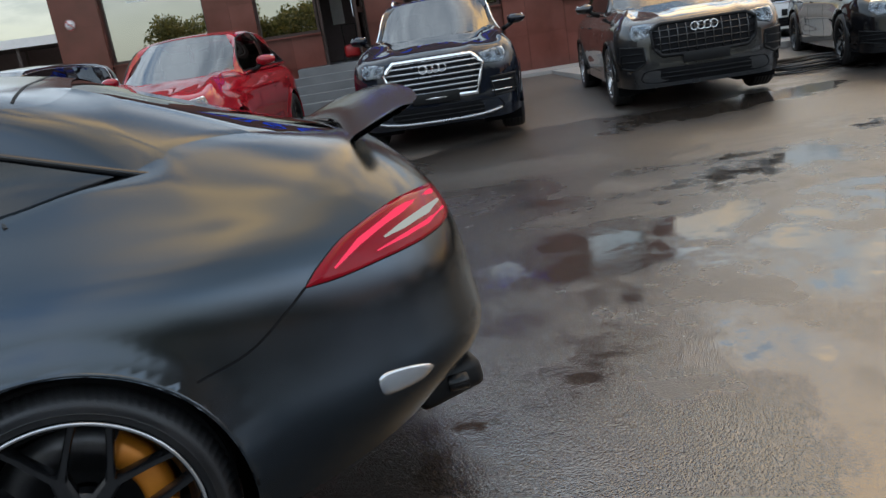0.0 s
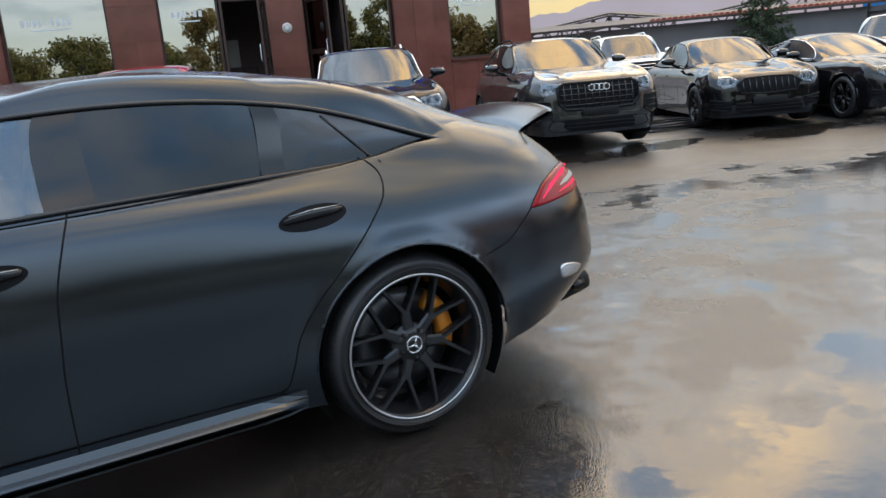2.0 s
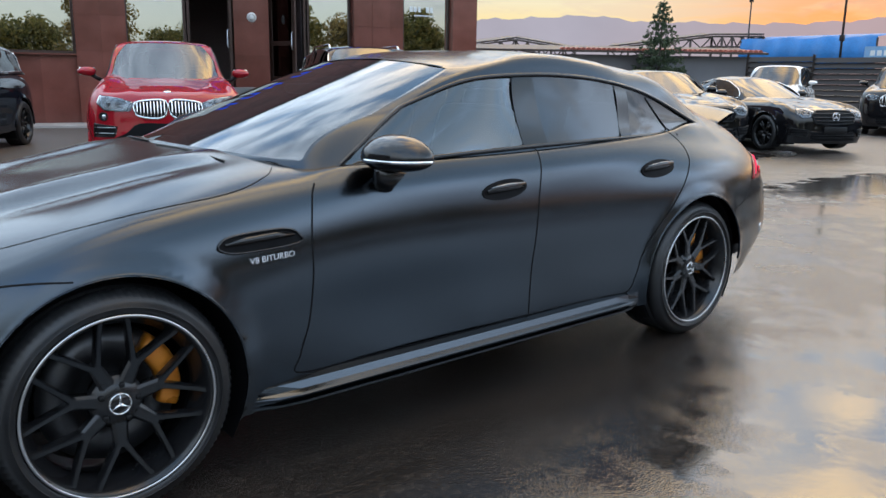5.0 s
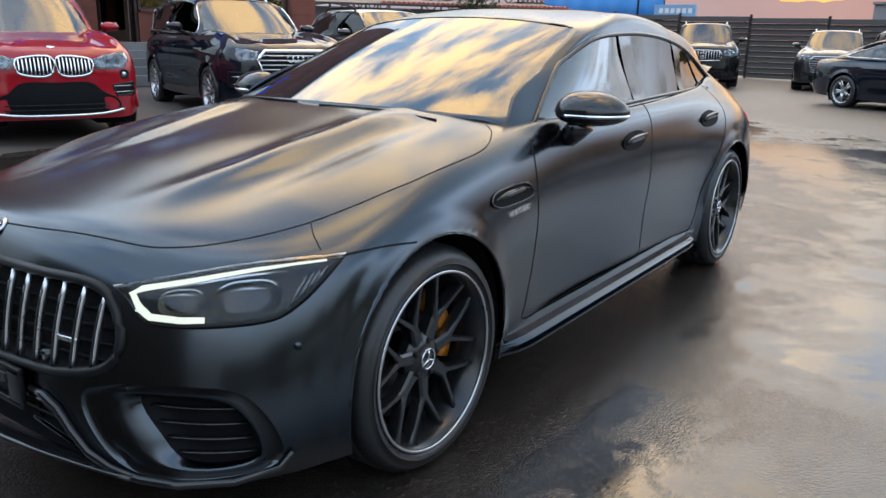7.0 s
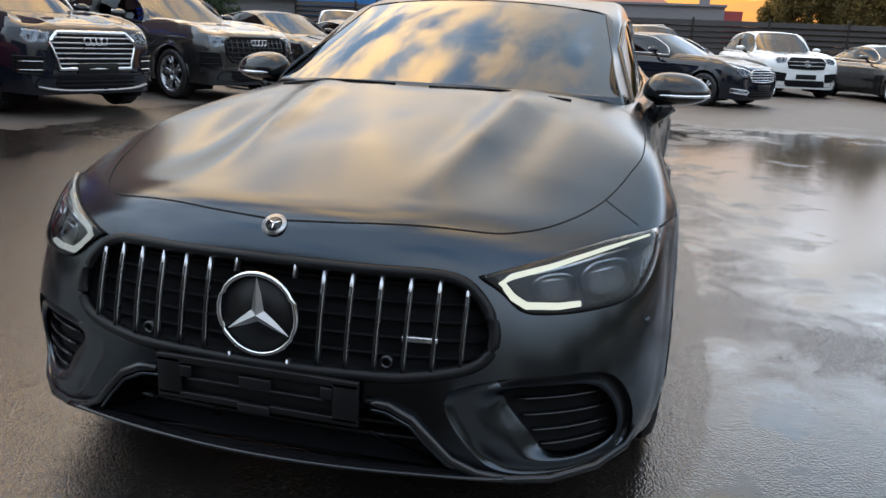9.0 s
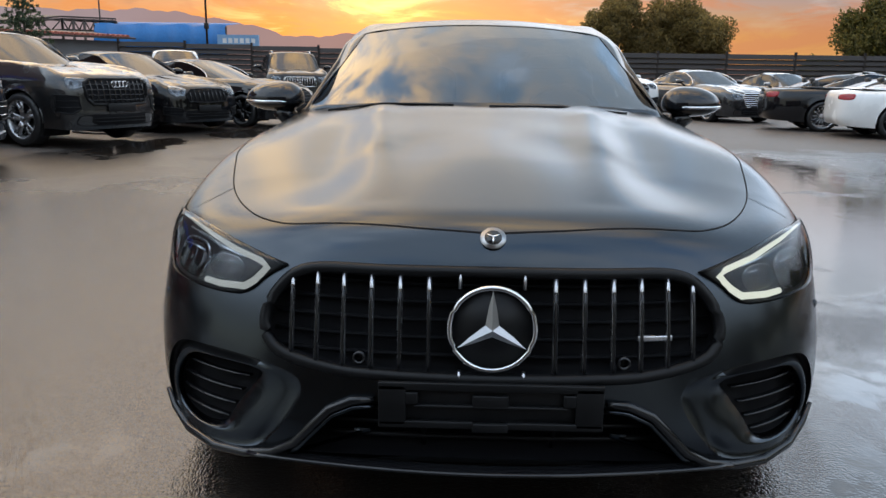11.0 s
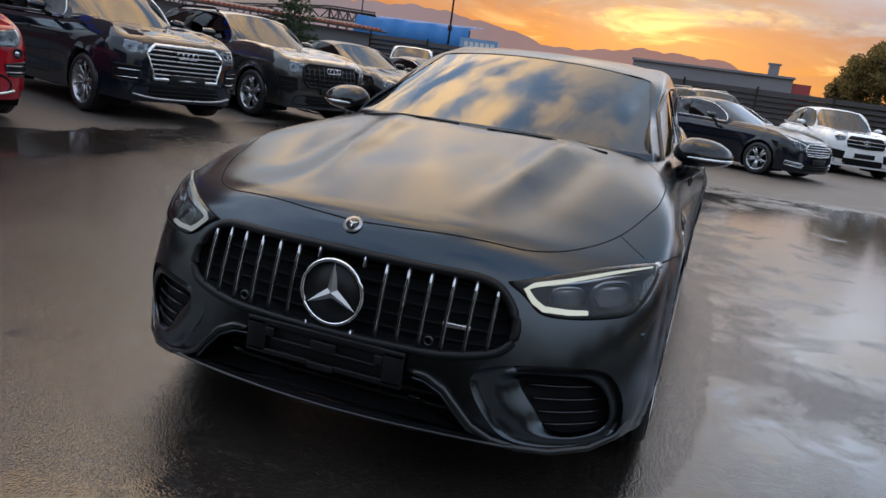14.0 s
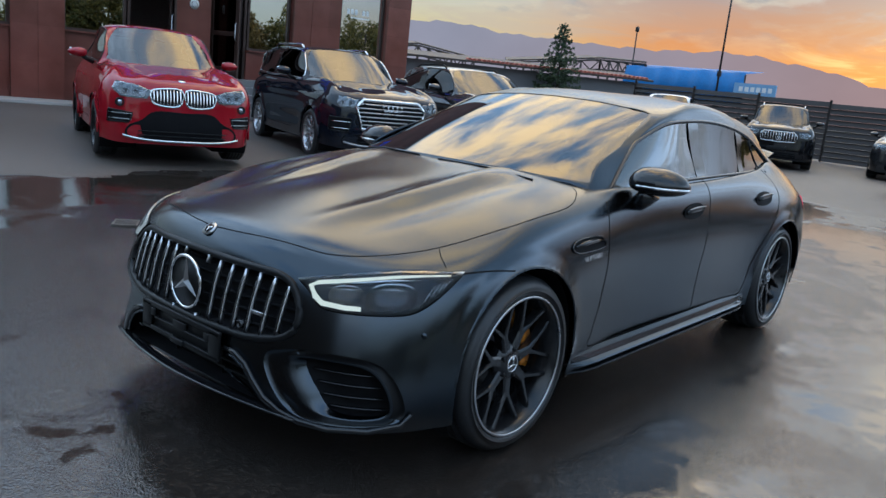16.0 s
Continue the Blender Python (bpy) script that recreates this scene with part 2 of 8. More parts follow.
DISC = surface("brake_disc", (0.085, 0.085, 0.09), 0.42, 0.9, 0.15, 30, 200)
CALIPER = surface("bronze_caliper", (0.55, 0.20, 0.02), 0.34, 0.35, 0.12)
GLASS = glass("car_glass", (0.15, 0.18, 0.20), 1.85)
GLASS_WET = glass("rain_wet_glass", (0.10, 0.12, 0.13), 1.7, 0.025)
GLASS_SIDE = glass("side_glass", (0.34, 0.43, 0.46), 2.1)
GLASS_DARK = glass("tinted_glass", (0.03, 0.037, 0.045), 1.55)
GLASS_LAMP = glass("lamp_cover", (0.86, 0.88, 0.9), 1.32)
LAMP_WHITE = emitter("daytime_light", (1.0, 0.94, 0.74), 0.95)
LAMP_RED = emitter("tail_light", (1.0, 0.055, 0.12), 1.0)
RED_LENS = surface("red_lens", (0.26, 0.004, 0.010), 0.06, 0.0, 0.1)
LIT_RED = surface("lit_red_lens", (0.15, 0.001, 0.006), 0.10, 0.0, 0.1, specular=0.18)
lit_node = next(k for k in LIT_RED.node_tree.nodes if k.type == "BSDF_PRINCIPLED")
lit_node.inputs["Emission Color"].default_value, lit_node.inputs["Emission Strength"].default_value = (1.0, 0.02, 0.05, 1), 0.05
LENS_SILVER = surface("lamp_reflector", (0.55, 0.57, 0.6), 0.18, 0.9, 0.1)
CLEAR_LAMP = surface("clear_lamp_reflector", (0.20, 0.21, 0.22), 0.26, 0.6, 0.45, 14, 60)
LENS_WHITE = emitter("faint_lamp_strip", (1.0, 0.97, 0.88), 0.42)
LAMP_HOUSING = surface("lamp_housing", (0.17, 0.175, 0.185), 0.22, 0.75, 0.15, 12, 90)
LEATHER = surface("dark_leather", (0.02, 0.02, 0.021), 0.5, 0, 0.2, 20, 150, bump=0.0005)
BEIGE = surface("beige_leather", (0.42, 0.34, 0.24), 0.55, 0, 0.12, 20, 150)


# ---- shapes ----
def link_mesh(name, mesh, mat, parent, label):
    ob = new(name, mesh)
    mats = mat if isinstance(mat, (list, tuple)) else [mat]
    if not mesh.materials:
        for m in mats:
            mesh.materials.append(m)
    ob.parent = parent
    return tagged(ob, label)


def part(name, bm, mat, parent=None, label="", smooth=True):
    mesh = bpy.data.meshes.new(name)
    bm.normal_update()
    bm.to_mesh(mesh)
    bm.free()
    if smooth:
        mesh.polygons.foreach_set("use_smooth", [True] * len(mesh.polygons))
    return link_mesh(name, mesh, mat, parent, label)


def thing(name, m, label, category, group="", kind=""):
    ob = new(name)
    ob.matrix_basis = m
    ob.empty_display_size = 0.2
    return tagged(ob, label, category, group, kind)


def box(bm, size, m=Matrix(), bevel=0.0, mat=0):
    r = bmesh.ops.create_cube(bm, size=1.0, matrix=m @ Matrix.Diagonal((*size, 1)))
    faces = {f for v in r["verts"] for f in v.link_faces}
    for f in faces:
        f.material_index = mat
    if bevel:
        bmesh.ops.bevel(bm, geom=list({e for f in faces for e in f.edges}), offset=bevel, segments=2, affect="EDGES", profile=0.5)


def tube(bm, pts, radius, sides=8, closed=False, flat=None, mat=0):
    """A round bar along points; flat = (wide, thin) with its own up vector gives an oval one."""
    pts = [Vector(p) for p in pts]
    rings = []
    n = len(pts)
    for i, p in enumerate(pts):
        a = pts[(i - 1) % n] if (i or closed) else p
        b = pts[(i + 1) % n] if (i < n - 1 or closed) else p
        t = (b - a).normalized()
        up = Vector((0, 0, 1)) if abs(t.z) < 0.9 else Vector((1, 0, 0))
        s = t.cross(up).normalized()
        u = s.cross(t)
        r = radius[i] if isinstance(radius, (list, tuple)) else radius
        rs, ru = (r, r) if flat is None else (r * flat[0], r * flat[1])
        rings.append([bm.verts.new(p + s * (rs * math.cos(k * math.tau / sides)) + u * (ru * math.sin(k * math.tau / sides))) for k in range(sides)])
    for i in range(n if closed else n - 1):
        a, b = rings[i], rings[(i + 1) % n]
        for k in range(sides):
            bm.faces.new((a[k], a[(k + 1) % sides], b[(k + 1) % sides], b[k])).material_index = mat
    if not closed:
        bm.faces.new(rings[0][::-1]).material_index = mat
        bm.faces.new(rings[-1]).material_index = mat


def revolve(bm, profile, sides=48, axis_y=True, mat=0, closed=False):
    """Turns (radius, offset) points round the y axis."""
    rings = [[bm.verts.new((r * math.cos(k * math.tau / sides), o, r * math.sin(k * math.tau / sides))) for k in range(sides)] for r, o in profile]
    m = len(rings)
    for i in range(m if closed else m - 1):
        a, b = rings[i], rings[(i + 1) % m]
        for k in range(sides):
            bm.faces.new((a[k], b[k], b[(k + 1) % sides], a[(k + 1) % sides])).material_index = mat


def disc(bm, radius, m, sides=24, depth=0.004):
    bmesh.ops.create_cone(bm, cap_ends=True, segments=sides, radius1=radius, radius2=radius, depth=depth, matrix=m)


def cubic(knots, values, at):
    """A natural cubic spline through values (n, ...) at the given places."""
    k, v, at = np.asarray(knots, float), np.asarray(values, float), np.asarray(at, float)
    n = len(k)
    h = np.diff(k)
    a = np.zeros((n, n))
    rhs = np.zeros_like(v)
    a[0, 0] = a[-1, -1] = 1
    for i in range(1, n - 1):
        a[i, i - 1], a[i, i], a[i, i + 1] = h[i - 1], 2 * (h[i - 1] + h[i]), h[i]
        rhs[i] = 6 * ((v[i + 1] - v[i]) / h[i] - (v[i] - v[i - 1]) / h[i - 1])
    second = np.linalg.solve(a, rhs.reshape(n, -1)).reshape(v.shape)
    i = np.clip(np.searchsorted(k, at, side="right") - 1, 0, n - 2)
    shape = (len(at),) + (1,) * (v.ndim - 1)
    hh = h[i].reshape(shape)
    t = (at - k[i]).reshape(shape)
    u = hh - t
    return (second[i] * u ** 3 + second[i + 1] * t ** 3) / (6 * hh) + (v[i] / hh - second[i] * hh / 6) * u + (v[i + 1] / hh - second[i + 1] * hh / 6) * t


MIRROR = np.array([1, -1, 1.0])


def flow_through(values, steps):
    """A smooth curve through values (n, m, 3), each of the m curves by its own chord lengths, with no overshoot; steps for each span."""
    v = np.asarray(values, float)
    h = np.maximum(np.linalg.norm(np.diff(v, axis=0), axis=2), 1e-4)[..., None]
    sec = np.diff(v, axis=0) / h
    tan = np.empty_like(v)
    tan[1:-1] = (h[:-1] * sec[1:] + h[1:] * sec[:-1]) / (h[:-1] + h[1:])
    tan[0], tan[-1] = sec[0], sec[-1]
    out = []
    for i, n in enumerate(steps):
        for t in np.arange(n) / n:
            out.append(v[i] * (2 * t ** 3 - 3 * t ** 2 + 1) + tan[i] * h[i] * (t ** 3 - 2 * t ** 2 + t) + v[i + 1] * (-2 * t ** 3 + 3 * t ** 2) + tan[i + 1] * h[i] * (t ** 3 - t ** 2))
    out.append(v[-1])
    return np.array(out)


def loft_local(net, columns, rows):
    """Like loft(), by curves that keep close to the net."""
    net = np.asarray(net, float)
    wide = np.concatenate([net[:, 1:2] * MIRROR, net, net[:, -2:-1] * MIRROR], axis=1)
    along = flow_through(wide.transpose(1, 0, 2), [1] + list(columns) + [1]).transpose(1, 0, 2)[:, 1:-1]
    # the side windows' edges start afresh at the front pillar and end at the rear one
    free = flow_through(net[:3, 3:8].transpose(1, 0, 2), columns[3:7]).transpose(1, 0, 2)
    begin, end = sum(columns[:3]), sum(columns[:7])
    along[:3, begin:end + 1] = free[:, :end + 1 - begin]
    tall = np.concatenate([along, along[-2:-3:-1] * MIRROR])
    return flow_through(tall, list(rows) + [1])[:-1]


def loft(net, columns, rows, close_top=True):
    """A smooth half shell through a net of rows (from the bottom up) and columns (from the nose's middle to the tail's middle).
    columns, rows: how many steps between one control column or row and the next. Returns (rows, columns, 3) and the knot positions."""
    net = np.asarray(net, float)
    r, c, _ = net.shape
    ck = np.concatenate([[0], np.cumsum(np.linalg.norm(np.diff(net, axis=1), axis=2).mean(0) + 0.02)])
    rk = np.concatenate([[0], np.cumsum(np.linalg.norm(np.diff(net, axis=0), axis=2).mean(1) + 0.02)])
    ext = np.concatenate([net[:, 3:0:-1] * MIRROR, net, net[:, -2:-5:-1] * MIRROR], axis=1)
    ek = np.concatenate([-ck[3:0:-1], ck, 2 * ck[-1] - ck[-2:-5:-1]])
    cu = np.concatenate([np.linspace(ck[i], ck[i + 1], columns[i], endpoint=False) for i in range(c - 1)] + [[ck[-1]]])
    along = cubic(ek, ext.transpose(1, 0, 2), cu).transpose(1, 0, 2)
    if close_top:
        along = np.concatenate([along, along[-2:-4:-1] * MIRROR])
        rk2 = np.concatenate([rk, 2 * rk[-1] - rk[-2:-4:-1]])
    else:
        rk2 = rk
    ru = np.concatenate([np.linspace(rk[i], rk[i + 1], rows[i], endpoint=False) for i in range(r - 1)] + [[rk[-1]]])
    return cubic(rk2, along, ru)


def shell(bm, grid, pick=None, wheels=(), arch=0.4, mat=0, side=0.45):
    """Makes faces of a half shell and of its mirror image, less the wheel openings; pick(i, j) chooses faces."""
    rows, cols, _ = grid.shape
    for sign in (1, -1):
        inside, moved = np.zeros((rows, cols), bool), grid.copy()
        for wx, wz in wheels:
            d = np.hypot(grid[..., 0] - wx, grid[..., 2] - wz)
            hole = (d < arch) & (grid[..., 1] > side)
            inside |= hole
            k = np.where(hole, arch / np.maximum(d, 1e-3), 1)
            moved[..., 0] = np.where(hole, wx + (grid[..., 0] - wx) * k, moved[..., 0])
            moved[..., 2] = np.where(hole, wz + (grid[..., 2] - wz) * k, moved[..., 2])
        cache = {}

        def vert(i, j):
            if (i, j) not in cache:
                x, y, z = moved[i, j]
                cache[i, j] = bm.verts.new((x, y * sign, z))
            return cache[i, j]

        for i in range(rows - 1):
            for j in range(cols - 1):
                if inside[i, j] and inside[i + 1, j] and inside[i, j + 1] and inside[i + 1, j + 1]:
                    continue
                if pick and not pick(i, j):
                    continue
                q = [vert(i, j), vert(i, j + 1), vert(i + 1, j + 1), vert(i + 1, j)]
                f = bm.faces.new(q if sign < 0 else q[::-1])
                f.material_index = mat
    bmesh.ops.remove_doubles(bm, verts=bm.verts[:], dist=0.0008)


def skin_tree(obs):
    """A search tree over the shells, to lay details on them."""
    verts, faces = [], []
    for ob in obs:
        o = len(verts)
        verts += [v.co.copy() for v in ob.data.vertices]
        faces += [[o + k for k in p.vertices] for p in ob.data.polygons]
    return BVHTree.FromPolygons(verts, faces)


def drop_on(tree, p, way, off=0.0):
    hit, normal, _, _ = tree.ray_cast(Vector(p), Vector(way).normalized())
    if hit is None:
        hit, normal, _, _ = tree.find_nearest(Vector(p))
    if normal.dot(Vector(way)) > 0:
        normal = -normal
    return hit + normal * off


def round_outline(pts, steps=6):
    """A closed smooth outline through corner points (Catmull-Rom); a corner given twice stays sharp."""
    out, n = [], len(pts)
    for i in range(n):
        p0, p1, p2, p3 = (Vector(pts[(i + k) % n]) for k in (-1, 0, 1, 2))
        if (p2 - p1).length < 1e-6:
            continue
        m1 = (p2 - p0) / 2 if (p1 - p0).length > 1e-6 else (p2 - p1)
        m2 = (p3 - p1) / 2 if (p3 - p2).length > 1e-6 else (p2 - p1)
        for k in range(steps):
            t = k / steps
            out.append(p1 * (2 * t ** 3 - 3 * t ** 2 + 1) + m1 * (t ** 3 - 2 * t ** 2 + t) + p2 * (-2 * t ** 3 + 3 * t ** 2) + m2 * (t ** 3 - t ** 2))
    return out


def patch(bm, tree, outline, place, way, off=0.004, rings=5, thick=0.0, mat=0):
    """Fills an outline of flat points, carried by place(a, b) and laid on the skin along way. thick: depth of its edge."""
    n = len(outline)
    mid = sum((Vector(p) for p in outline), Vector((0, 0))) / n
    loops = []
    for k in range(rings):
        s = 1 - k / rings
        loops.append([bm.verts.new(drop_on(tree, place(*(mid + (Vector(p) - mid) * s)), way, off)) for p in outline])
    centre = bm.verts.new(drop_on(tree, place(*mid), way, off))
    if thick:
        loops.insert(0, [bm.verts.new(drop_on(tree, place(*p), way, off - thick)) for p in outline])
    for a, b in zip(loops, loops[1:]):
        for i in range(n):
            bm.faces.new((a[i], a[(i + 1) % n], b[(i + 1) % n], b[i])).material_index = mat
    for i in range(n):
        bm.faces.new((loops[-1][i], loops[-1][(i + 1) % n], centre)).material_index = mat
    bmesh.ops.recalc_face_normals(bm, faces=bm.faces[:])


def seam(bm, tree, pts, place, way, width=0.006, off=0.0012, steps=8):
    """A shut line: a thin dark strip along points on the skin."""
    pts = [Vector(p) for p in pts]
    path = []
    for i in range(len(pts) - 1):
        p0, p1, p2, p3 = pts[max(i - 1, 0)], pts[i], pts[i + 1], pts[min(i + 2, len(pts) - 1)]
        for k in range(steps):
            t = k / steps
            path.append(0.5 * (2 * p1 + (p2 - p0) * t + (2 * p0 - 5 * p1 + 4 * p2 - p3) * t * t + (3 * p1 - p0 - 3 * p2 + p3) * t ** 3))
    path.append(pts[-1])
    last = None
    for i, p in enumerate(path):
        d = (path[min(i + 1, len(path) - 1)] - path[max(i - 1, 0)]).normalized()
        nrm = Vector((-d.y, d.x)) * width / 2
        pair = [bm.verts.new(drop_on(tree, place(*(p + s * nrm)), way, off)) for s in (1, -1)]
        if last:
            bm.faces.new((last[0], last[1], pair[1], pair[0]))
        last = pair


def front(a, b):
    """A place in front of the nose: a to the car's left or right, b up."""
    return Vector((-6, a, b))


def flank(side):
    def place(a, b):
        return Vector((a, 4 * side, b))
    return place


def ring_band(bm, radius, width, depth, m, sides=28):
    """A flat ring, as of an emblem."""
    prof = [(radius, 0), (radius, depth), (radius - width, depth), (radius - width, 0)]
    b2 = bmesh.new()
    revolve(b2, prof, sides)
    b2.transform(m)
    mesh = bpy.data.meshes.new("tmp")
    b2.to_mesh(mesh)
    b2.free()
    bm.from_mesh(mesh)
    bpy.data.meshes.remove(mesh)


def face_forward(p):
    """A frame whose y axis looks out of the nose, at p."""
    return Matrix.Translation(p) @ Matrix.Rotation(radians(90), 4, "Z")


# ---- cars: the nose looks along -x, the ground is z = 0 ----
def frac(steps):
    return np.concatenate([i + np.arange(s) / s for i, s in enumerate(steps)] + [[len(steps)]])


def body_net(d):
    f, r, fa, ra, w = d["f"], d["r"], d["fa"], d["ra"], d["w"]
    xw = d["xw"]
    ox = (0, 0.03, 0.13, 0.31, 0.54)
    oy = (0, 0.47, 0.81, 0.95, 0.99)
    side = [(fa, 1.0), (xw + 0.35, 0.985), ((fa + ra) / 2 + 0.1, 0.98), (ra - 0.48, 0.99), (ra, 1.0), (r - 0.5, 0.955), (r - 0.10, 0.70), (r, 0)]
    zc, zn, zs, zb, zd = d["zc"], d["zn"], d["zs"], d["zb"], d["zd"]
    # heights at the nose, the front axle, the doors, the rear axle and the tail; width; how far the ends are drawn in
    rows = [
        ((zc, zc + 0.03, zc + 0.02, zc + 0.04, zc + 0.10), 0.96, 0.04, 0.08),
        ((zc + 0.16, zc + 0.20, zc + 0.17, zc + 0.2, zc + 0.22), 0.975, 0.0, 0.0),
        ((zn * 0.66, zs * 0.63, zs * 0.62, zs * 0.64, zd * 0.62), 1.0, 0.01, 0.0),
        ((zn * 0.86, zs * 0.84, zs * 0.85, zs * 0.86, zd * 0.82), 0.985, 0.03, 0.01),
        ((zn, zs * 0.965, zs, zs * 1.0, zd * 0.97), 0.945, 0.11, 0.05),
        ((zn + 0.07, (zb + zn) / 2 + 0.055, zb, zb, zd), 0.85, 0.30, 0.13),
        ((zn + 0.12, (zb + zn) / 2 + 0.10, zb + 0.02, zb + 0.01, zd + 0.02), 0.52, 0.62, 0.32),
        ((zn + 0.14, (zb + zn) / 2 + 0.115, zb + 0.03, zb + 0.02, zd + 0.03), 0.0, 0.85, 0.5),
    ]
    net = []
    keys = (0, 5, 7, 9, 12)
    for zz, wf, inf, inr in rows:
        line = []
        for c in range(13):
            z = float(np.interp(c, keys, zz)) if c > 3 else float(np.interp(c, (0, 5), zz[:2])) * 1.0
            if c < 3:
                z = zz[0]
            if c < 5:
                x, y = f + inf + ox[c] * (1.0 if wf > 0.6 else 0.7), oy[c] * w
                if c >= 3:
                    x = f + ox[c] + inf * 0.6
            else:
                x, y = side[c - 5][0], side[c - 5][1] * w
                if c >= 10:
                    x -= inr
            line.append((x, y * wf, z))
        net.append(line)
    net = np.array(net)
    top = net[-1]
    top[:, 1] = 0
    top[:, 0] = np.linspace(f + 0.85, r - 0.5, 13)
    top[:, 2] = np.interp(top[:, 0], (f + 0.85, xw, ra, r - 0.5), (zn + 0.135, zb + 0.04, zb + 0.02, zd + 0.03))
    net[-2, :, 0] = np.linspace(f + 0.55, r - 0.3, 13)
    net[-2, :, 2] = np.interp(net[-2, :, 0], (f + 0.55, xw, ra, r - 0.3), (zn + 0.115, zb + 0.03, zb + 0.02, zd + 0.025))
    net[-2, :, 1] = w * 0.5 * np.array([0, 0.5, 0.8, 0.95, 1, 1, 1, 1, 1, 1, 0.9, 0.6, 0])
    return net


def cabin_net(d):
    w, zb, h = d["w"], d["zb"], d["h"]
    xw, xt, xe, xr, zr, r = d["xw"], d["xt"], d["xe"], d["xr"], d["zr"], d["r"]
    yb, yt = w * 0.865, w * d.get("top", 0.66)
    xm = (xt + xe) / 2
    tip = d.get("tip", xr - 0.25)
    ztop = h - d.get("rail", 0.10)
    tz = d.get("tipz", ztop - 0.05)
    base = [(xw, 0, zb), (xw + 0.03, 0.5 * w, zb), (xw + 0.13, 0.76 * w, zb - 0.01), (xw + 0.29, yb, zb - 0.02), (xw + 0.75, yb, zb), (xm, yb, zb + 0.01), ((xm + tip) / 2, yb, zb + 0.02), (tip, yb * 0.97, zb + 0.03), (xr - 0.08, yb * 0.86, zr), (xr, yb * 0.5, zr), (xr + 0.02, 0, zr)]
    low = [(x + (0.03 if i < 3 else -0.03 if i > 7 else 0), y * 0.975, z + 0.03) for i, (x, y, z) in enumerate(base)]
    g2 = [(xw + (xt - xw) * 0.72, 0, zb + (h - zb) * 0.66), (xw + (xt - xw) * 0.74, 0.42 * w, zb + (h - zb) * 0.655), (xw + (xt - xw) * 0.77 + 0.03, 0.65 * w, zb + (h - zb) * 0.635), (xt - 0.10, yt + 0.03, ztop - 0.04), (xt + 0.15, yt + 0.03, ztop), (xm, yt + 0.03, ztop + 0.015), ((xm + tip) / 2 - 0.02, yt + 0.03, (ztop + tz) / 2 + 0.02), (tip - 0.03, yt + 0.05 + d.get("tipy", 0), tz), (tip + (xr - tip) * 0.45, yt * 0.93, tz + 0.01), (xe + (xr - xe) * 0.45, yt * 0.55, zr + (h - zr) * 0.62), (xe + (xr - xe) * 0.45, 0, zr + (h - zr) * 0.64)]
    g3 = [(xt, 0, h - 0.045), (xt + 0.01, 0.36 * w, h - 0.055), (xt + 0.02, 0.54 * w, h - 0.075), (xt + 0.08, yt - 0.03, h - 0.07), (xt + 0.25, yt - 0.03, h - 0.055), (xm, yt - 0.03, h - 0.045), (xe - 0.45, yt - 0.03, h - 0.06), (xe - 0.12, yt - 0.05, h - 0.085), (xe - 0.03, yt * 0.8, h - 0.085), (xe, yt * 0.45, h - 0.075), (xe, 0, h - 0.07)]
    g4 = [(xt + 0.2, 0, h - 0.014), (xt + 0.2, 0.25 * w, h - 0.018), (xt + 0.22, 0.38 * w, h - 0.025), (xt + 0.28, 0.44 * w, h - 0.025), (xt + 0.4, 0.45 * w, h - 0.02), (xm, 0.45 * w, h - 0.018), (xe - 0.5, 0.44 * w, h - 0.03), (xe - 0.28, 0.4 * w, h - 0.045), (xe - 0.2, 0.3 * w, h - 0.045), (xe - 0.18, 0.18 * w, h - 0.042), (xe - 0.18, 0, h - 0.04)]
    g5 = [(x, 0, h - 0.03 * abs((x - xm) / (xe - xm)) ** 2) for x in np.linspace(xt + 0.4, xe - 0.4, 11)]
    return np.array([base, low, g2, g3, g4, g5])


def smooth_pane(bm, axis):
    """Lays a pane on one evenly curved surface: x of (y, z) for the screens (axis 0), y of (x, z) for the sides (axis 1)."""
    if not bm.verts:
        return
    p = np.array([v.co for v in bm.verts])
    if axis == 0:
        a, b = p[:, 1] ** 2, p[:, 2] - p[:, 2].mean()
        terms = [np.ones(len(p)), a, a * a, a ** 3, b, b * b, a * b, b ** 3, a * b * b, a * a * b]
    else:
        a, b = p[:, 0] - p[:, 0].mean(), p[:, 2] - p[:, 2].mean()
        terms = [np.ones(len(p)), a, a * a, b, b * b, a * b, a ** 3, a * a * b, a * b * b]
    m = np.stack(terms, 1)
    fit = m @ np.linalg.lstsq(m, p[:, axis], rcond=None)[0]
    for v, q in zip(bm.verts, fit):
        v.co[axis] = q


WHEEL_CACHE = {}


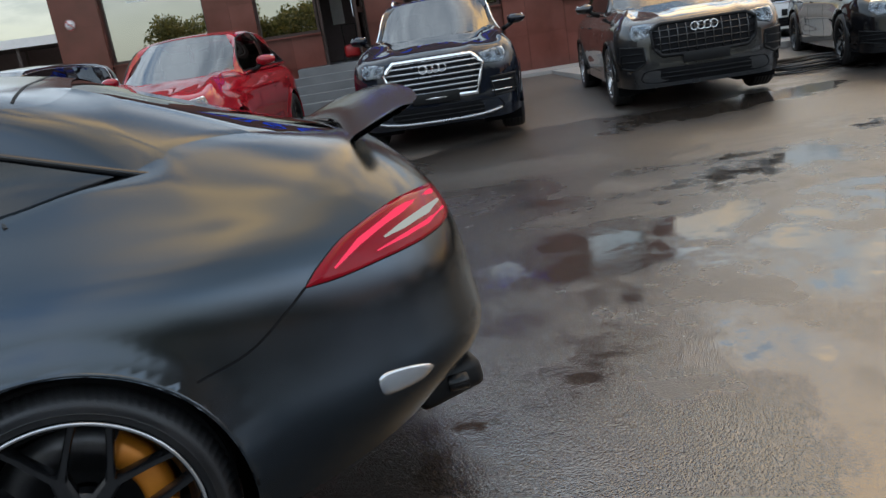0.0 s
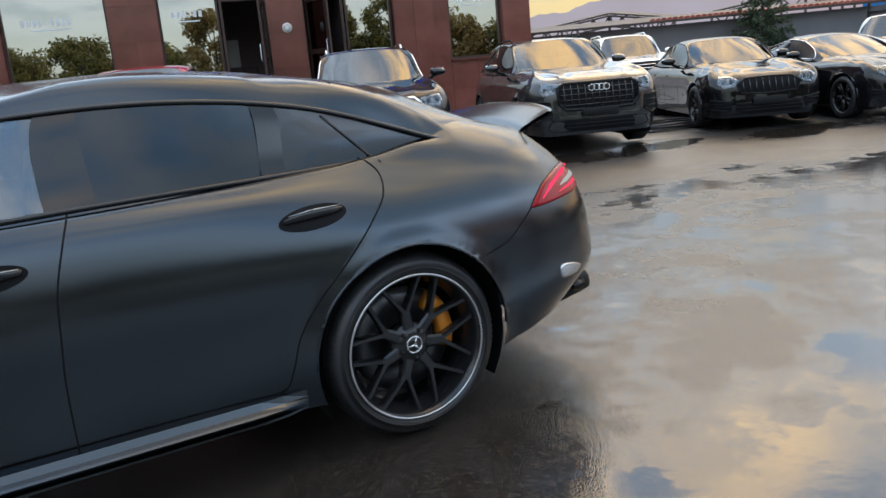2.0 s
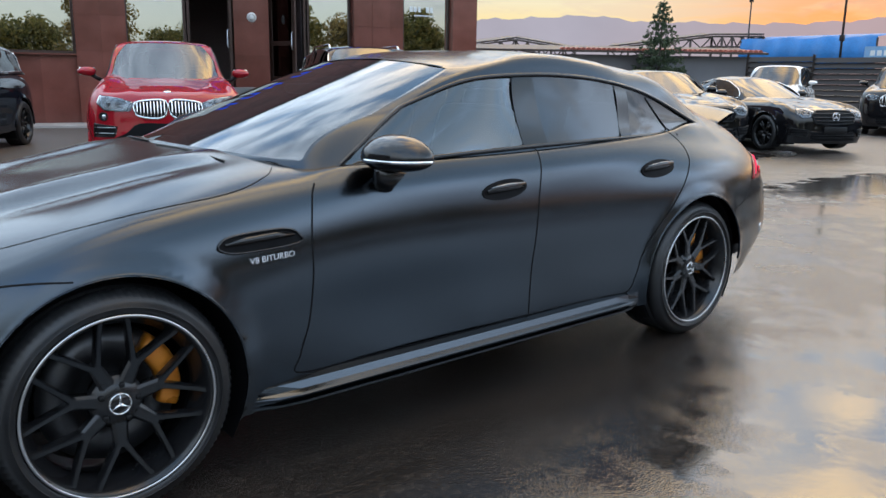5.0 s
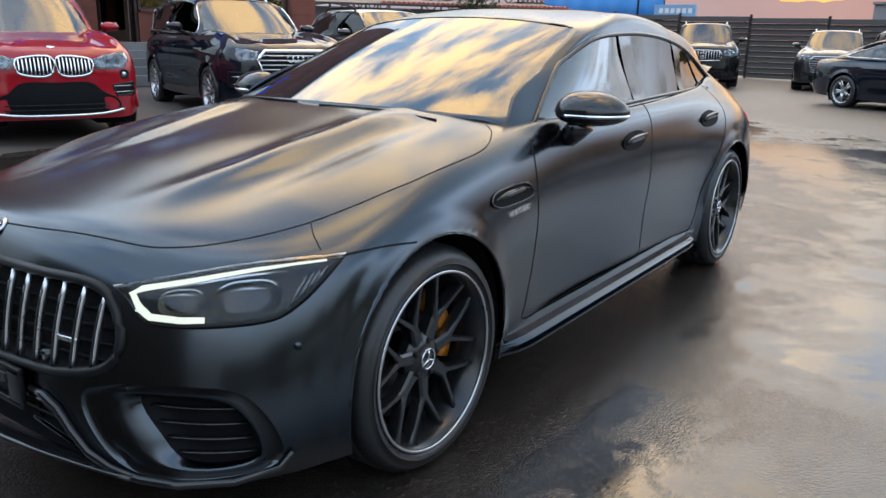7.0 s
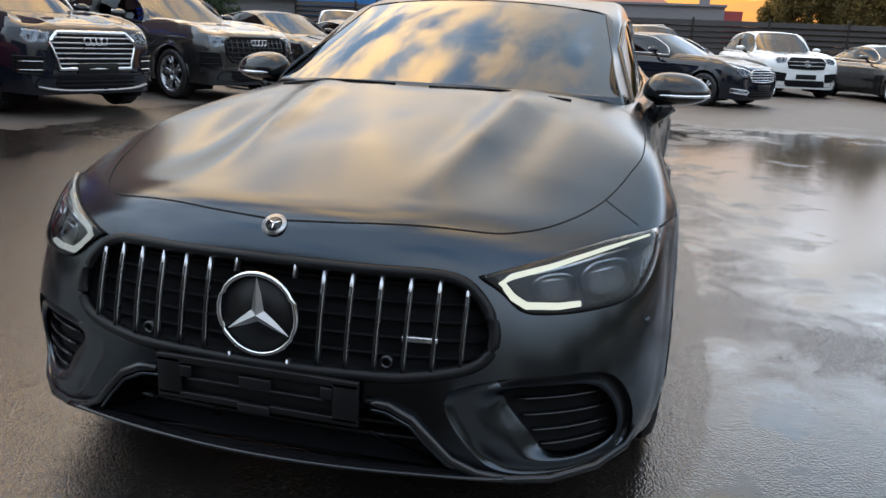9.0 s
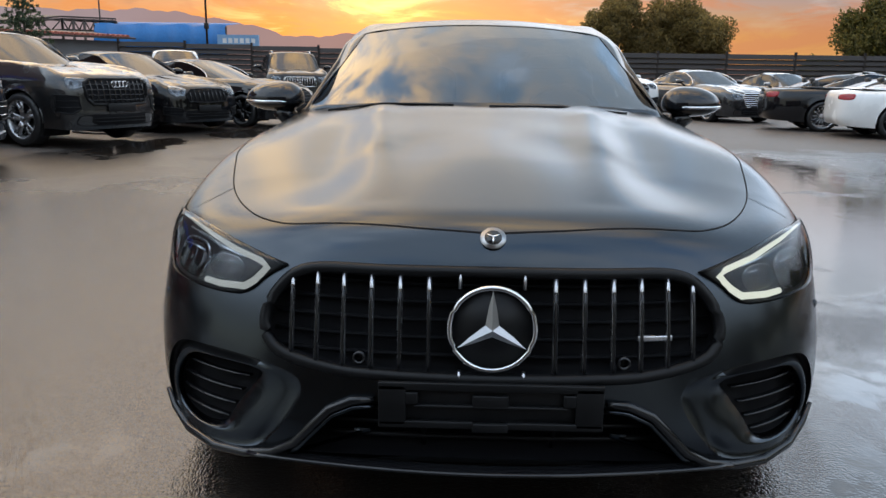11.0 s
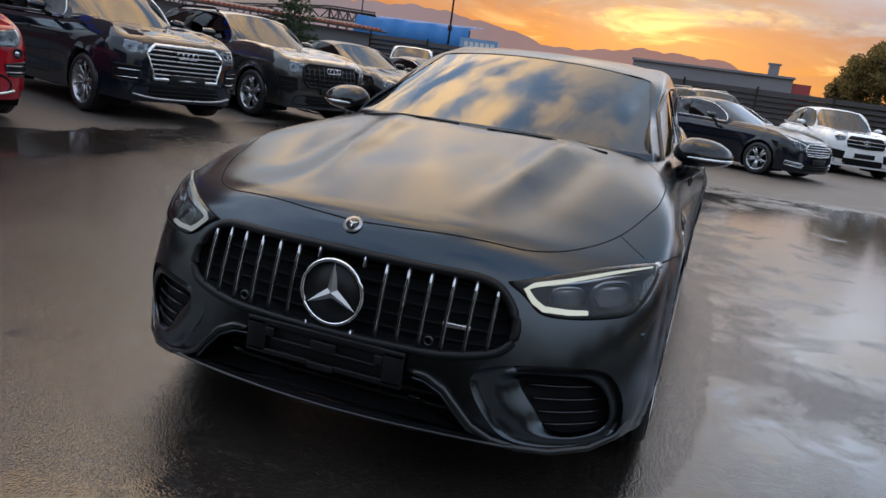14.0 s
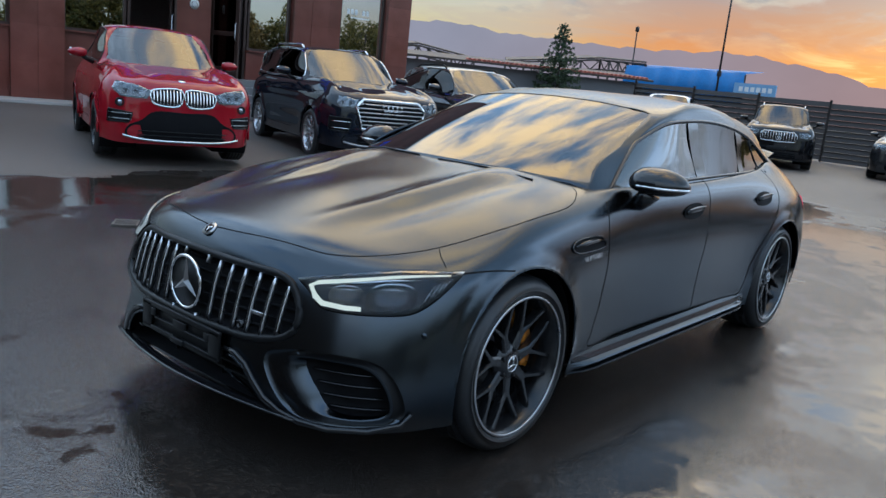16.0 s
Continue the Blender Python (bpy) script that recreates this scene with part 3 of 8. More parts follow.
def wheel_set(radius, width, rim, style):
    """The meshes of one wheel, its outer side at +y."""
    key = (radius, width, rim, style)
    if key in WHEEL_CACHE:
        return WHEEL_CACHE[key]
    hero = style == "twin_seven"
    sides = 192 if hero else 40
    w = width / 2
    groove = []
    for k in range(-2, 3):
        g = k * w * 0.3
        groove += [(radius, g - 0.012), (radius - 0.007, g - 0.006), (radius - 0.007, g + 0.006), (radius, g + 0.012)]
    prof = [(rim, -w + 0.012), (rim + 0.02, -w), (radius - 0.05, -w - 0.004), (radius - 0.012, -w + 0.02)] + groove + [(radius - 0.012, w - 0.02), (radius - 0.03, w + 0.001), (radius - 0.055, w + 0.005), (rim + 0.03, w + 0.006), (rim + 0.012, w), (rim + 0.004, w - 0.012)]
    out = {}

    def keep(name, bm, mat):
        mesh = bpy.data.meshes.new(name)
        bm.normal_update()
        bmesh.ops.recalc_face_normals(bm, faces=bm.faces[:])
        bm.to_mesh(mesh)
        bm.free()
        mesh.polygons.foreach_set("use_smooth", [True] * len(mesh.polygons))
        if hero and name == "spokes":
            mesh.set_sharp_from_angle(angle=radians(32))
        mesh.materials.append(mat)
        out[name] = mesh

    bm = bmesh.new()
    revolve(bm, prof, sides)
    if hero:
        # notches across both shoulders of the tread
        for v in bm.verts:
            rr, k = math.hypot(v.co.x, v.co.z), round(math.atan2(v.co.z, v.co.x) / math.tau * sides)
            if radius - 0.014 < rr and abs(v.co.y) > w * 0.66 and k % 2:
                v.co.x, v.co.z = v.co.x * (1 - 0.009 / rr), v.co.z * (1 - 0.009 / rr)
    keep("tyre", bm, RUBBER)
    bm = bmesh.new()
    revolve(bm, [(rim - 0.005, -w + 0.02), (rim - 0.03, -w + 0.05), (rim - 0.035, w - 0.07), (rim - 0.012, w - 0.03), (rim - 0.006, w - 0.006), (rim + 0.005, w - 0.002)], sides)
    body_mat = RIM_SILVER if style.endswith("silver") else RIM_BLACK
    keep("barrel", bm, body_mat)
    if hero:
        bm = bmesh.new()
        revolve(bm, [(rim + 0.006, w - 0.006), (rim + 0.007, w + 0.003), (rim - 0.001, w + 0.004), (rim - 0.003, w - 0.004)], sides, closed=True)
        keep("rim_lip", bm, SATIN_METAL)
    bm = bmesh.new()
    face = w - 0.035

    def arm(points, radii, wide=1.0, thick=1.25):
        tube(bm, [(p[0] * math.cos(p[1]), p[2], p[0] * math.sin(p[1])) for p in points], radii, 8, flat=(wide, thick))

    def prism(points, half, deep):
        """A flat-faced spoke with bevelled edges along (radius, angle, offset) points."""
        pts = [Vector((r * math.cos(a), o, r * math.sin(a))) for r, a, o in points]
        last = None
        for i, p in enumerate(pts):
            t = (pts[min(i + 1, len(pts) - 1)] - pts[max(i - 1, 0)]).normalized()
            n = t.cross(Vector((0, 1, 0))).normalized()
            h = half[i]
            ring = [bm.verts.new(p + n * (h * f) + Vector((0, -deep * g, 0))) for f, g in ((-0.62, 0), (0.62, 0), (1, 0.16), (0.85, 1), (-0.85, 1), (-1, 0.16))]
            if last:
                for q in range(6):
                    bm.faces.new((last[q], last[(q + 1) % 6], ring[(q + 1) % 6], ring[q]))
            else:
                bm.faces.new(ring)
            last = ring
        bm.faces.new(last)

    if hero:
        for k in range(7):
            a = k * math.tau / 7 + 0.22
            # a short trunk that forks into two arms, each reaching the rim beside its neighbour's
            prism([(0.050, a, face - 0.012), (0.10, a, face - 0.010), (0.142, a, face - 0.008)], [0.026, 0.022, 0.019], 0.045)
            for s in (-1, 1):
                fork = [(0.126, 0.050, -0.009), (0.142, 0.085, -0.008), (0.180, 0.183, -0.005), (0.225, 0.256, -0.001), (rim - 0.008, 0.308, 0.004)]
                prism([(r, a + s * q, face + o) for r, q, o in fork], [0.0115, 0.0108, 0.0095, 0.0090, 0.0105], 0.040)
    else:
        n = {"ten": 10, "five_silver": 5, "five": 5, "ten_silver": 10, "multi_silver": 14}[style]
        for k in range(n):
            a = k * math.tau / n + 0.3
            wide = 0.036 if n == 5 else 0.020 if n == 10 else 0.012
            for s in ((-1, 1) if n == 5 else (0,)):
                arm([(0.05, a + s * 0.12, face - 0.02), (rim * 0.55, a + s * 0.14, face - 0.012), (rim - 0.01, a + s * 0.19, face + 0.004)], [wide * 0.75, wide * 0.62, wide * 0.55])
    revolve(bm, [(0.0005, face - 0.004), (0.04, face - 0.004), (0.062, face - 0.010), (0.082, face - 0.03), (0.084, face - 0.06)], 32)
    keep("spokes", bm, body_mat)
    bm = bmesh.new()
    revolve(bm, [(0.0005, face - 0.001), (0.034, face - 0.001), (0.037, face - 0.006)], 24)
    keep("hub_cap", bm, GLOSS_BLACK if hero else body_mat)
    if hero:
        bm = bmesh.new()
        ring_band(bm, 0.034, 0.004, 0.003, Matrix.Translation((0, face - 0.001, 0)))
        for k in range(3):
            a = math.pi / 2 + k * math.tau / 3
            tube(bm, [(0, face + 0.002, 0), (0.031 * math.cos(a), face + 0.002, 0.031 * math.sin(a))], [0.0055, 0.0012], 6)
        keep("hub_emblem", bm, CHROME)
        for k in range(5):
            a = k * math.tau / 5 + 0.5
            bm = bmesh.new()
            box(bm, (0.016, 0.02, 0.016), Matrix.Translation((0.057 * math.cos(a), face - 0.012, 0.057 * math.sin(a))), 0.004)
            keep("wheel_bolt" + "." * (k > 0) + "000"[:3 * (k > 0)] + (str(k) if k else ""), bm, TRIM_BLACK)
    bm = bmesh.new()
    rd = rim * 0.76
    revolve(bm, [(0.06, -0.02), (rd * 0.5, -0.02), (rd * 0.52, 0.0), (rd, 0.0), (rd, -0.03), (rd * 0.5, -0.03)], 48)
    keep("brake_disc", bm, DISC)
    WHEEL_CACHE[key] = out
    return out


def add_wheels(car, d, radius, width, rim, style, caliper=False):
    meshes = wheel_set(radius, width, rim, style)
    for x in (d["fa"], d["ra"]):
        for s in (-1, 1):
            hub = new("wheel", meshes["barrel"])
            hub.parent = car
            hub.matrix_basis = pose(x, s * d["track"], radius, 0, 0, 0 if s > 0 else 180) @ pose(0, 0, 0, 0, random.uniform(-30, 30) if style != "twin_seven" else (0, -18.3)[x > 0] , 0)
            for name, mesh in meshes.items():
                if name != "barrel":
                    sub = new(name.split(".")[0], mesh)
                    sub.parent = hub
            if caliper:
                bm = bmesh.new()
                arc = [radians(-38 + 76 * k / 12) for k in range(13)]
                ring = []
                for a in arc:
                    fat = 1 - 0.35 * abs(a / radians(38)) ** 3
                    sect = [(0.138, -0.02), (0.138, 0.03 + 0.012 * fat), (0.15, 0.042 + 0.012 * fat), (0.20, 0.040 + 0.012 * fat), (0.214, 0.028), (0.214, -0.02)]
                    ring.append([bm.verts.new((rr * math.cos(a), yy, rr * math.sin(a))) for rr, yy in sect])
                for r1, r2 in zip(ring, ring[1:]):
                    for k in range(6):
                        bm.faces.new((r1[k], r1[(k + 1) % 6], r2[(k + 1) % 6], r2[k]))
                bm.faces.new(ring[0])
                bm.faces.new(ring[-1][::-1])
                bmesh.ops.recalc_face_normals(bm, faces=bm.faces[:])
                c = part("brake_caliper", bm, CALIPER, car, "bronze-coloured brake caliper")
                c.matrix_basis = pose(x, s * d["track"], radius, 0, 0, 0 if s > 0 else 180) @ pose(0, 0, 0, 0, -18 if s > 0 else 180 + 18, 0)


def wells(car, d, arch, radius):
    for x in (d["fa"], d["ra"]):
        for s in (-1, 1):
            bm = bmesh.new()
            n = 20
            rows = []
            for y in (d["w"] * 0.955, d["w"] * 0.5):
                rows.append([bm.verts.new((x + (arch + 0.012) * math.cos(t), s * y, radius + (arch + 0.012) * math.sin(t))) for t in np.linspace(-0.55, math.pi + 0.55, n)])
            for k in range(n - 1):
                bm.faces.new((rows[0][k], rows[0][k + 1], rows[1][k + 1], rows[1][k]))
            bm.faces.new(rows[1])
            part("wheel_well", bm, DEEP_BLACK, car)


def seats(car, d, mat, wheel_side=-1):
    """Front and rear seats, a dashboard and a steering wheel behind the glass."""
    w, zb = d["w"], d["zb"]
    xs = d["xw"] + 1.15
    for x, n in ((xs, "front_seat"), (xs + 0.95, "rear_seat")):
        for s in (-1, 1):
            bm = bmesh.new()
            box(bm, (0.52, 0.5, 0.16), Matrix.Translation((x - 0.1, s * w * 0.4, zb - 0.42)), 0.05)
            box(bm, (0.14, 0.48, 0.62), pose(x + 0.2, s * w * 0.4, zb - 0.08, 0, 16, 0), 0.06)
            box(bm, (0.09, 0.26, 0.18), pose(x + 0.31, s * w * 0.4, min(zb + 0.29, d["h"] - 0.25), 0, 12, 0), 0.04)
            part(n, bm, mat, car)
    bm = bmesh.new()
    box(bm, (0.5, w * 1.5, 0.22), Matrix.Translation((d["xw"] + 0.42, 0, zb - 0.12)), 0.06)
    part("dashboard", bm, LEATHER, car)
    bm = bmesh.new()
    revolve(bm, [(0.18 + 0.014 * math.cos(a), 0.014 * math.sin(a)) for a in np.linspace(0, math.tau, 9)[:-1]], 28, closed=True)
    box(bm, (0.3, 0.02, 0.05))
    sw = part("steering_wheel", bm, LEATHER, car)
    sw.matrix_basis = pose(d["xw"] + 0.78, wheel_side * w * 0.4, zb - 0.03, 0, 0, 90) @ pose(0, 0, 0, -25, 0, 0)


def even_screen(g, net, cf, rf, cols):
    """Lays the windscreen or rear window (the columns cols, from the middle outwards) on one evenly curved sheet."""
    n = net[1:4][:, cols]
    u1 = float(np.mean(n[:, 1, 1] / n[:, 2, 1]))
    lengths = np.linalg.norm(np.diff(n[:, 0], axis=0), axis=1)
    v1 = lengths[0] / lengths.sum()
    even = np.linalg.inv(np.array([[1, 0, 0], [1, u1 ** 2, u1 ** 4], [1, 1, 1]]))
    odd = np.linalg.inv(np.array([[u1, u1 ** 3], [1, 1]]))
    up = np.linalg.inv(np.array([[1, 0, 0], [1, v1, v1 ** 2], [1, 1, 1]]))
    for j in range(len(cf)):
        a = abs(cf[j] - cols[0])
        if a > 2.0001:
            continue
        u = a * u1 if a < 1 else u1 + (a - 1) * (1 - u1)
        ke = np.array([1, u ** 2, u ** 4]) @ even
        ko = np.array([u, u ** 3]) @ odd
        column = np.stack([n[:, :, 0] @ ke, n[:, 1:, 1] @ ko, n[:, :, 2] @ ke], 1)
        for i in range(len(rf)):
            r = rf[i] - 1
            if -0.0001 <= r <= 2.0001:
                v = r * v1 if r < 1 else v1 + (r - 1) * (1 - v1)
                g[i, j] = np.array([1, v, v * v]) @ up @ column


def cabin_grid(net, fine):
    steps_c = [4 * fine, 4 * fine, 4 * fine, 5 * fine, 6 * fine, 6 * fine, 6 * fine, 4 * fine, 4 * fine, 4 * fine]
    steps_r = [2, 7 * fine, 4 * fine, 4 * fine, 4 * fine]
    g = loft_local(net, steps_c, steps_r)
    cf, rf = frac(steps_c), frac(steps_r)
    even_screen(g, net, cf, rf, [0, 1, 2])
    even_screen(g, net, cf, rf, [10, 9, 8])
    return g, cf, rf


def cabin(car, d, paint, roof_mat=None, side_glass=None, screen=None, trim=TRIM_BLACK, made=None, fine=1):
    """Pillars, roof and panes over the belt line."""
    g, cf, rf = made or cabin_grid(cabin_net(d), fine)
    posts = [p if isinstance(p, tuple) else (p, 0.09, 0.0) for p in d.get("posts", (5.0, 6.4))]

    def at(p, r):
        return p[0] + p[2] * (r - 1)

    def kind(i, j):
        c, r = (cf[j] + cf[j + 1]) / 2, (rf[i] + rf[i + 1]) / 2
        if 1 < r < 3 and c < 2:
            return "windscreen"
        if 1 < r < 2 and 3 < c < 7:
            return "post" if any(abs(c - at(p, r)) < p[1] for p in posts) else "side"
        if 1 < r < 3 and c > 8:
            return "rear"
        return "roof" if r > 3 else "body"

    bm = bmesh.new()
    shell(bm, g, lambda i, j: kind(i, j) == "body")
    frame_ob = part("side_frame", bm, paint, car)
    bm = bmesh.new()
    shell(bm, g, lambda i, j: kind(i, j) == "roof")
    roof = part("roof", bm, roof_mat or paint, car)
    mid_r = lambda i: (rf[i] + rf[i + 1]) / 2
    mid_c = lambda j: (cf[j] + cf[j + 1]) / 2
    for p0 in posts:
        for s in (1, -1):
            bm = bmesh.new()
            shell(bm, g, lambda i, j: kind(i, j) == "post" and abs(mid_c(j) - at(p0, mid_r(i))) < p0[1])
            bmesh.ops.delete(bm, geom=[v for v in bm.verts if v.co.y * s < 0], context="VERTS")
            part("window_post", bm, GLOSS_BLACK, car)
    panes = []
    for name, what, m in (("windscreen", "windscreen", screen or GLASS), ("rear_window", "rear", side_glass or GLASS_DARK)):
        bm = bmesh.new()
        shell(bm, g, lambda i, j: kind(i, j) == what)
        for v in bm.verts:
            v.co.z -= 0.003
        panes.append(part(name, bm, m, car))
    for index in range(len(posts) + 1):
        for s in (1, -1):
            bm = bmesh.new()
            gg = g.copy()
            gg[..., 1] -= 0.004
            shell(bm, gg, lambda i, j: kind(i, j) == "side" and sum(mid_c(j) > at(p, mid_r(i)) for p in posts) == index)
            bmesh.ops.delete(bm, geom=[v for v in bm.verts if v.co.y * s < 0], context="VERTS")
            smooth_pane(bm, 1)
            if bm.faces:
                panes.append(part("side_window", bm, (d.get("front_glass", side_glass) if index == 0 else side_glass) or GLASS_DARK, car))
    for s in (1, -1):
        bm = bmesh.new()
        ring = []
        i1, i2 = int(np.argmin(abs(rf - 1))), int(np.argmin(abs(rf - 2)))
        js = [j for j in range(len(cf)) if 3 <= cf[j] <= 7]
        for j in js:
            ring.append(g[i1, j] * (1, s, 1) + np.array((0, 0.002 * s, 0)))
        for i in range(i1 + 1, i2):
            ring.append(g[i, js[-1]] * (1, s, 1) + np.array((0, 0.002 * s, 0)))
        for j in js[::-1]:
            ring.append(g[i2, j] * (1, s, 1) + np.array((0, 0.002 * s, 0)))
        for i in range(i2 - 1, i1, -1):
            ring.append(g[i, js[0]] * (1, s, 1) + np.array((0, 0.002 * s, 0)))
        tube(bm, ring, d.get("trim_r", 0.009), 6, closed=True)
        part("window_trim", bm, trim, car)
    return g, [frame_ob, roof] + panes


def mirrors(car, d, mat, x, y, z, size=(0.13, 0.2, 0.13)):
    for s in (1, -1):
        bm = bmesh.new()
        bmesh.ops.create_uvsphere(bm, u_segments=20, v_segments=12, radius=0.5)
        for v in bm.verts:
            c = v.co
            c.x = c.x if c.x < 0 else c.x * 0.45
            c.z *= 1.0 - 0.25 * (c.y * s + 0.5)
            c.x += 0.25 * max(0, c.y * s)
            v.co = Vector((c.x * size[0] * 1.5, c.y * size[1] * 1.25, c.z * size[2] * 1.15))
        housing = part("mirror", bm, mat, car)
        housing.matrix_basis = pose(x, s * y, z)
        bm = bmesh.new()
        tube(bm, [(0, -s * 0.06, -0.04), (0.01, -s * 0.13, -0.09), (0.02, -s * 0.2, -0.12)], [0.03, 0.026, 0.03], 8)
        part("mirror_arm", bm, TRIM_BLACK, housing)
        bm = bmesh.new()
        box(bm, (0.004, size[1] * 0.95, size[2] * 0.8), Matrix.Translation((size[0] * 0.36, 0, 0)), 0.002)
        part("mirror_glass", bm, CHROME, housing)


def handles(car, tree, spots, mat=GLOSS_BLACK):
    for x, z in spots:
        for s in (1, -1):
            p = drop_on(tree, (x, 4 * s, z), (0, -s, 0), 0.012)
            bm = bmesh.new()
            tube(bm, [(-0.10, 0, 0), (-0.05, 0.008 * s, 0.002), (0.05, 0.008 * s, 0.002), (0.10, 0, 0)], [0.008, 0.012, 0.012, 0.008], 8, flat=(0.6, 1.1))
            h = part("door_handle", bm, mat, car)
            h.matrix_basis = Matrix.Translation(p)


def details(car, tree, d, grille, bars, lamp, lamp_on=False, emblem="", chrome=True, intake=None, plate=True, tail=True, fascia=TRIM_BLACK, skid=None, fog=None, lower=True, surround=0.013, cross=0, strips=None):
    """Grille with bars, lamps, intakes, emblem, plate and shut lines laid on the shell of a parked car."""
    # grille: outline (a, b), mirrored
    def sym(pts):
        return [(a, b) for a, b in pts] + [(-a, b) for a, b in reversed(pts) if a > 0]

    def sharp(pts):
        return [p for p in pts for _ in (0, 1)]

    for outline in grille:
        out = round_outline(sharp(sym(outline)) if outline[0][0] >= 0 and d.get("sym", True) else outline, 4)
        bm = bmesh.new()
        patch(bm, tree, out, front, (1, 0, 0), 0.004, 4)
        g = part("grille", bm, DEEP_BLACK, car)
        bm = bmesh.new()
        tube(bm, [drop_on(tree, front(*p), (1, 0, 0), 0.010) for p in out], surround, 8, closed=True, flat=(0.7, 1.0))
        part("grille_surround", bm, CHROME if chrome else TRIM_BLACK, g)
        lo_b, hi_b = min(p[1] for p in out), max(p[1] for p in out)
        lo_a, hi_a = min(p[0] for p in out), max(p[0] for p in out)
        kind, n, m = bars
        for k in range(1, n + 1):
            t = k / (n + 1)
            bm = bmesh.new()
            if kind == "h":
                b = lo_b + (hi_b - lo_b) * t
                half = [p[0] for p in out if abs(p[1] - b) < (hi_b - lo_b) / 5]
                l, r2 = min(half) * 0.97, max(half) * 0.97
                tube(bm, [drop_on(tree, front(l + (r2 - l) * q / 10, b), (1, 0, 0), 0.012) for q in range(11)], 0.011, 6)
            else:
                a = lo_a + (hi_a - lo_a) * t
                half = [p[1] for p in out if abs(p[0] - a) < (hi_a - lo_a) / 6]
                l, r2 = min(half) + 0.02, max(half) - 0.02
                tube(bm, [drop_on(tree, front(a, l + (r2 - l) * q / 4), (1, 0, 0), 0.012) for q in range(5)], 0.010, 6)
            part("grille_bar", bm, m, g)
        for k in range(1, cross + 1):
            b = lo_b + (hi_b - lo_b) * k / (cross + 1)
            half = max(abs(p[0]) for p in out if abs(p[1] - b) < (hi_b - lo_b) / 4) * 0.96
            bm = bmesh.new()
            tube(bm, [drop_on(tree, front(half * q / 6, b), (1, 0, 0), 0.010) for q in range(-6, 7)], 0.009, 6)
            part("grille_bar", bm, m, g)
    way = Vector((1, 0, 0))
    for s in (1, -1):
        out = round_outline(sharp([(a * s, b) for a, b in lamp]), 5)
        w2 = Vector((1, -0.75 * s, 0))

        def angled(a, b, s=s):
            return Vector((d["f"], a, b)) - Vector((1, -0.75 * s, 0)) * 3
        bm = bmesh.new()
        patch(bm, tree, out, angled, w2, 0.003, 4)
        h = part("headlight", bm, CLEAR_LAMP, car, "clear headlight with a pale strip along its edge")
        bm = bmesh.new()
        patch(bm, tree, out, angled, w2, 0.012, 4, 0.012)
        part("lamp_cover", bm, GLASS_LAMP, h)
        mid = sum((Vector(p) for p in out), Vector((0, 0))) / len(out)
        ring = [mid + (Vector(p) - mid) * 0.80 for p in out]
        upper = sorted((p for p in ring if p.y > mid.y), key=lambda p: p.x)
        under = sorted((p for p in ring if p.y < mid.y - 0.01), key=lambda p: p.x)
        for line, name in ((upper, "light_strip"), (under, "light_strip")):
            if len(line) > 2:
                bm = bmesh.new()
                tube(bm, [drop_on(tree, angled(*p), w2, 0.006) for p in line], 0.0055, 6)
                part(name, bm, LENS_SILVER, h)
        for q in (-0.62, 0.42):
            spot = (mid.x * (1 + 0.18 * q), mid.y - 0.006)
            oval = [(spot[0] + 0.046 * math.cos(t), spot[1] + 0.034 * math.sin(t)) for t in np.linspace(0, math.tau, 17)[:-1]]
            bm = bmesh.new()
            patch(bm, tree, oval, angled, w2, 0.006, 3, 0.002)
            pod = part("lamp_pod", bm, LAMP_HOUSING, h)
            bm = bmesh.new()
            bmesh.ops.create_uvsphere(bm, u_segments=14, v_segments=8, radius=0.024, matrix=Matrix.Translation(drop_on(tree, angled(*spot), w2, -0.008)))
            part("lamp_lens", bm, GLOSS_BLACK, pod)
        for outline in intake or []:
            o2 = round_outline(sharp([(a * s, b) for a, b in outline]), 4)
            bm = bmesh.new()
            patch(bm, tree, o2, front, way, 0.003, 4)
            k = part("air_intake", bm, DEEP_BLACK, car)
            bm = bmesh.new()
            tube(bm, [drop_on(tree, front(*p), way, 0.006) for p in o2], 0.011, 6, closed=True)
            part("intake_frame", bm, fascia, k)
            lo, hi = min(p[1] for p in o2), max(p[1] for p in o2)
            la, ha = min(p[0] for p in o2), max(p[0] for p in o2)
            for q in (0.25, 0.72) if strips else (0.35, 0.68):
                b = lo + (hi - lo) * q
                bm = bmesh.new()
                tube(bm, [drop_on(tree, front(la + (ha - la) * t, b), way, 0.008) for t in (0.05, 0.3, 0.5, 0.7, 0.95)], 0.007, 6)
                part("intake_slat", bm, strips or fascia, k)
        # shut lines of the doors and the bonnet
        pl, wy = flank(s), (0, -s, 0)
        zs, zb = d["zs"], d["zb"]
        x1, x2, x3 = d["xw"] + 0.42, (d["xw"] + d["ra"]) / 2 + 0.16, d["ra"] - 0.12
        for line in ([(x1 - 0.04, zb - 0.03), (x1 - 0.02, zs * 0.7), (x1 + 0.02, d["zc"] + 0.16)], [(x2, zb), (x2 + 0.02, zs * 0.7), (x2 + 0.02, d["zc"] + 0.16)], [(x3 + 0.12, zb), (x3 + 0.10, zs * 0.95), (x3 - 0.28, zs * 0.6), (x3 - 0.36, d["zc"] + 0.16)], [(x1, d["zc"] + 0.15), (x2, d["zc"] + 0.15), (x3 - 0.36, d["zc"] + 0.16)]):
            bm = bmesh.new()
            seam(bm, tree, line, pl, wy, 0.008)
            part("shut_line", bm, DEEP_BLACK, car)
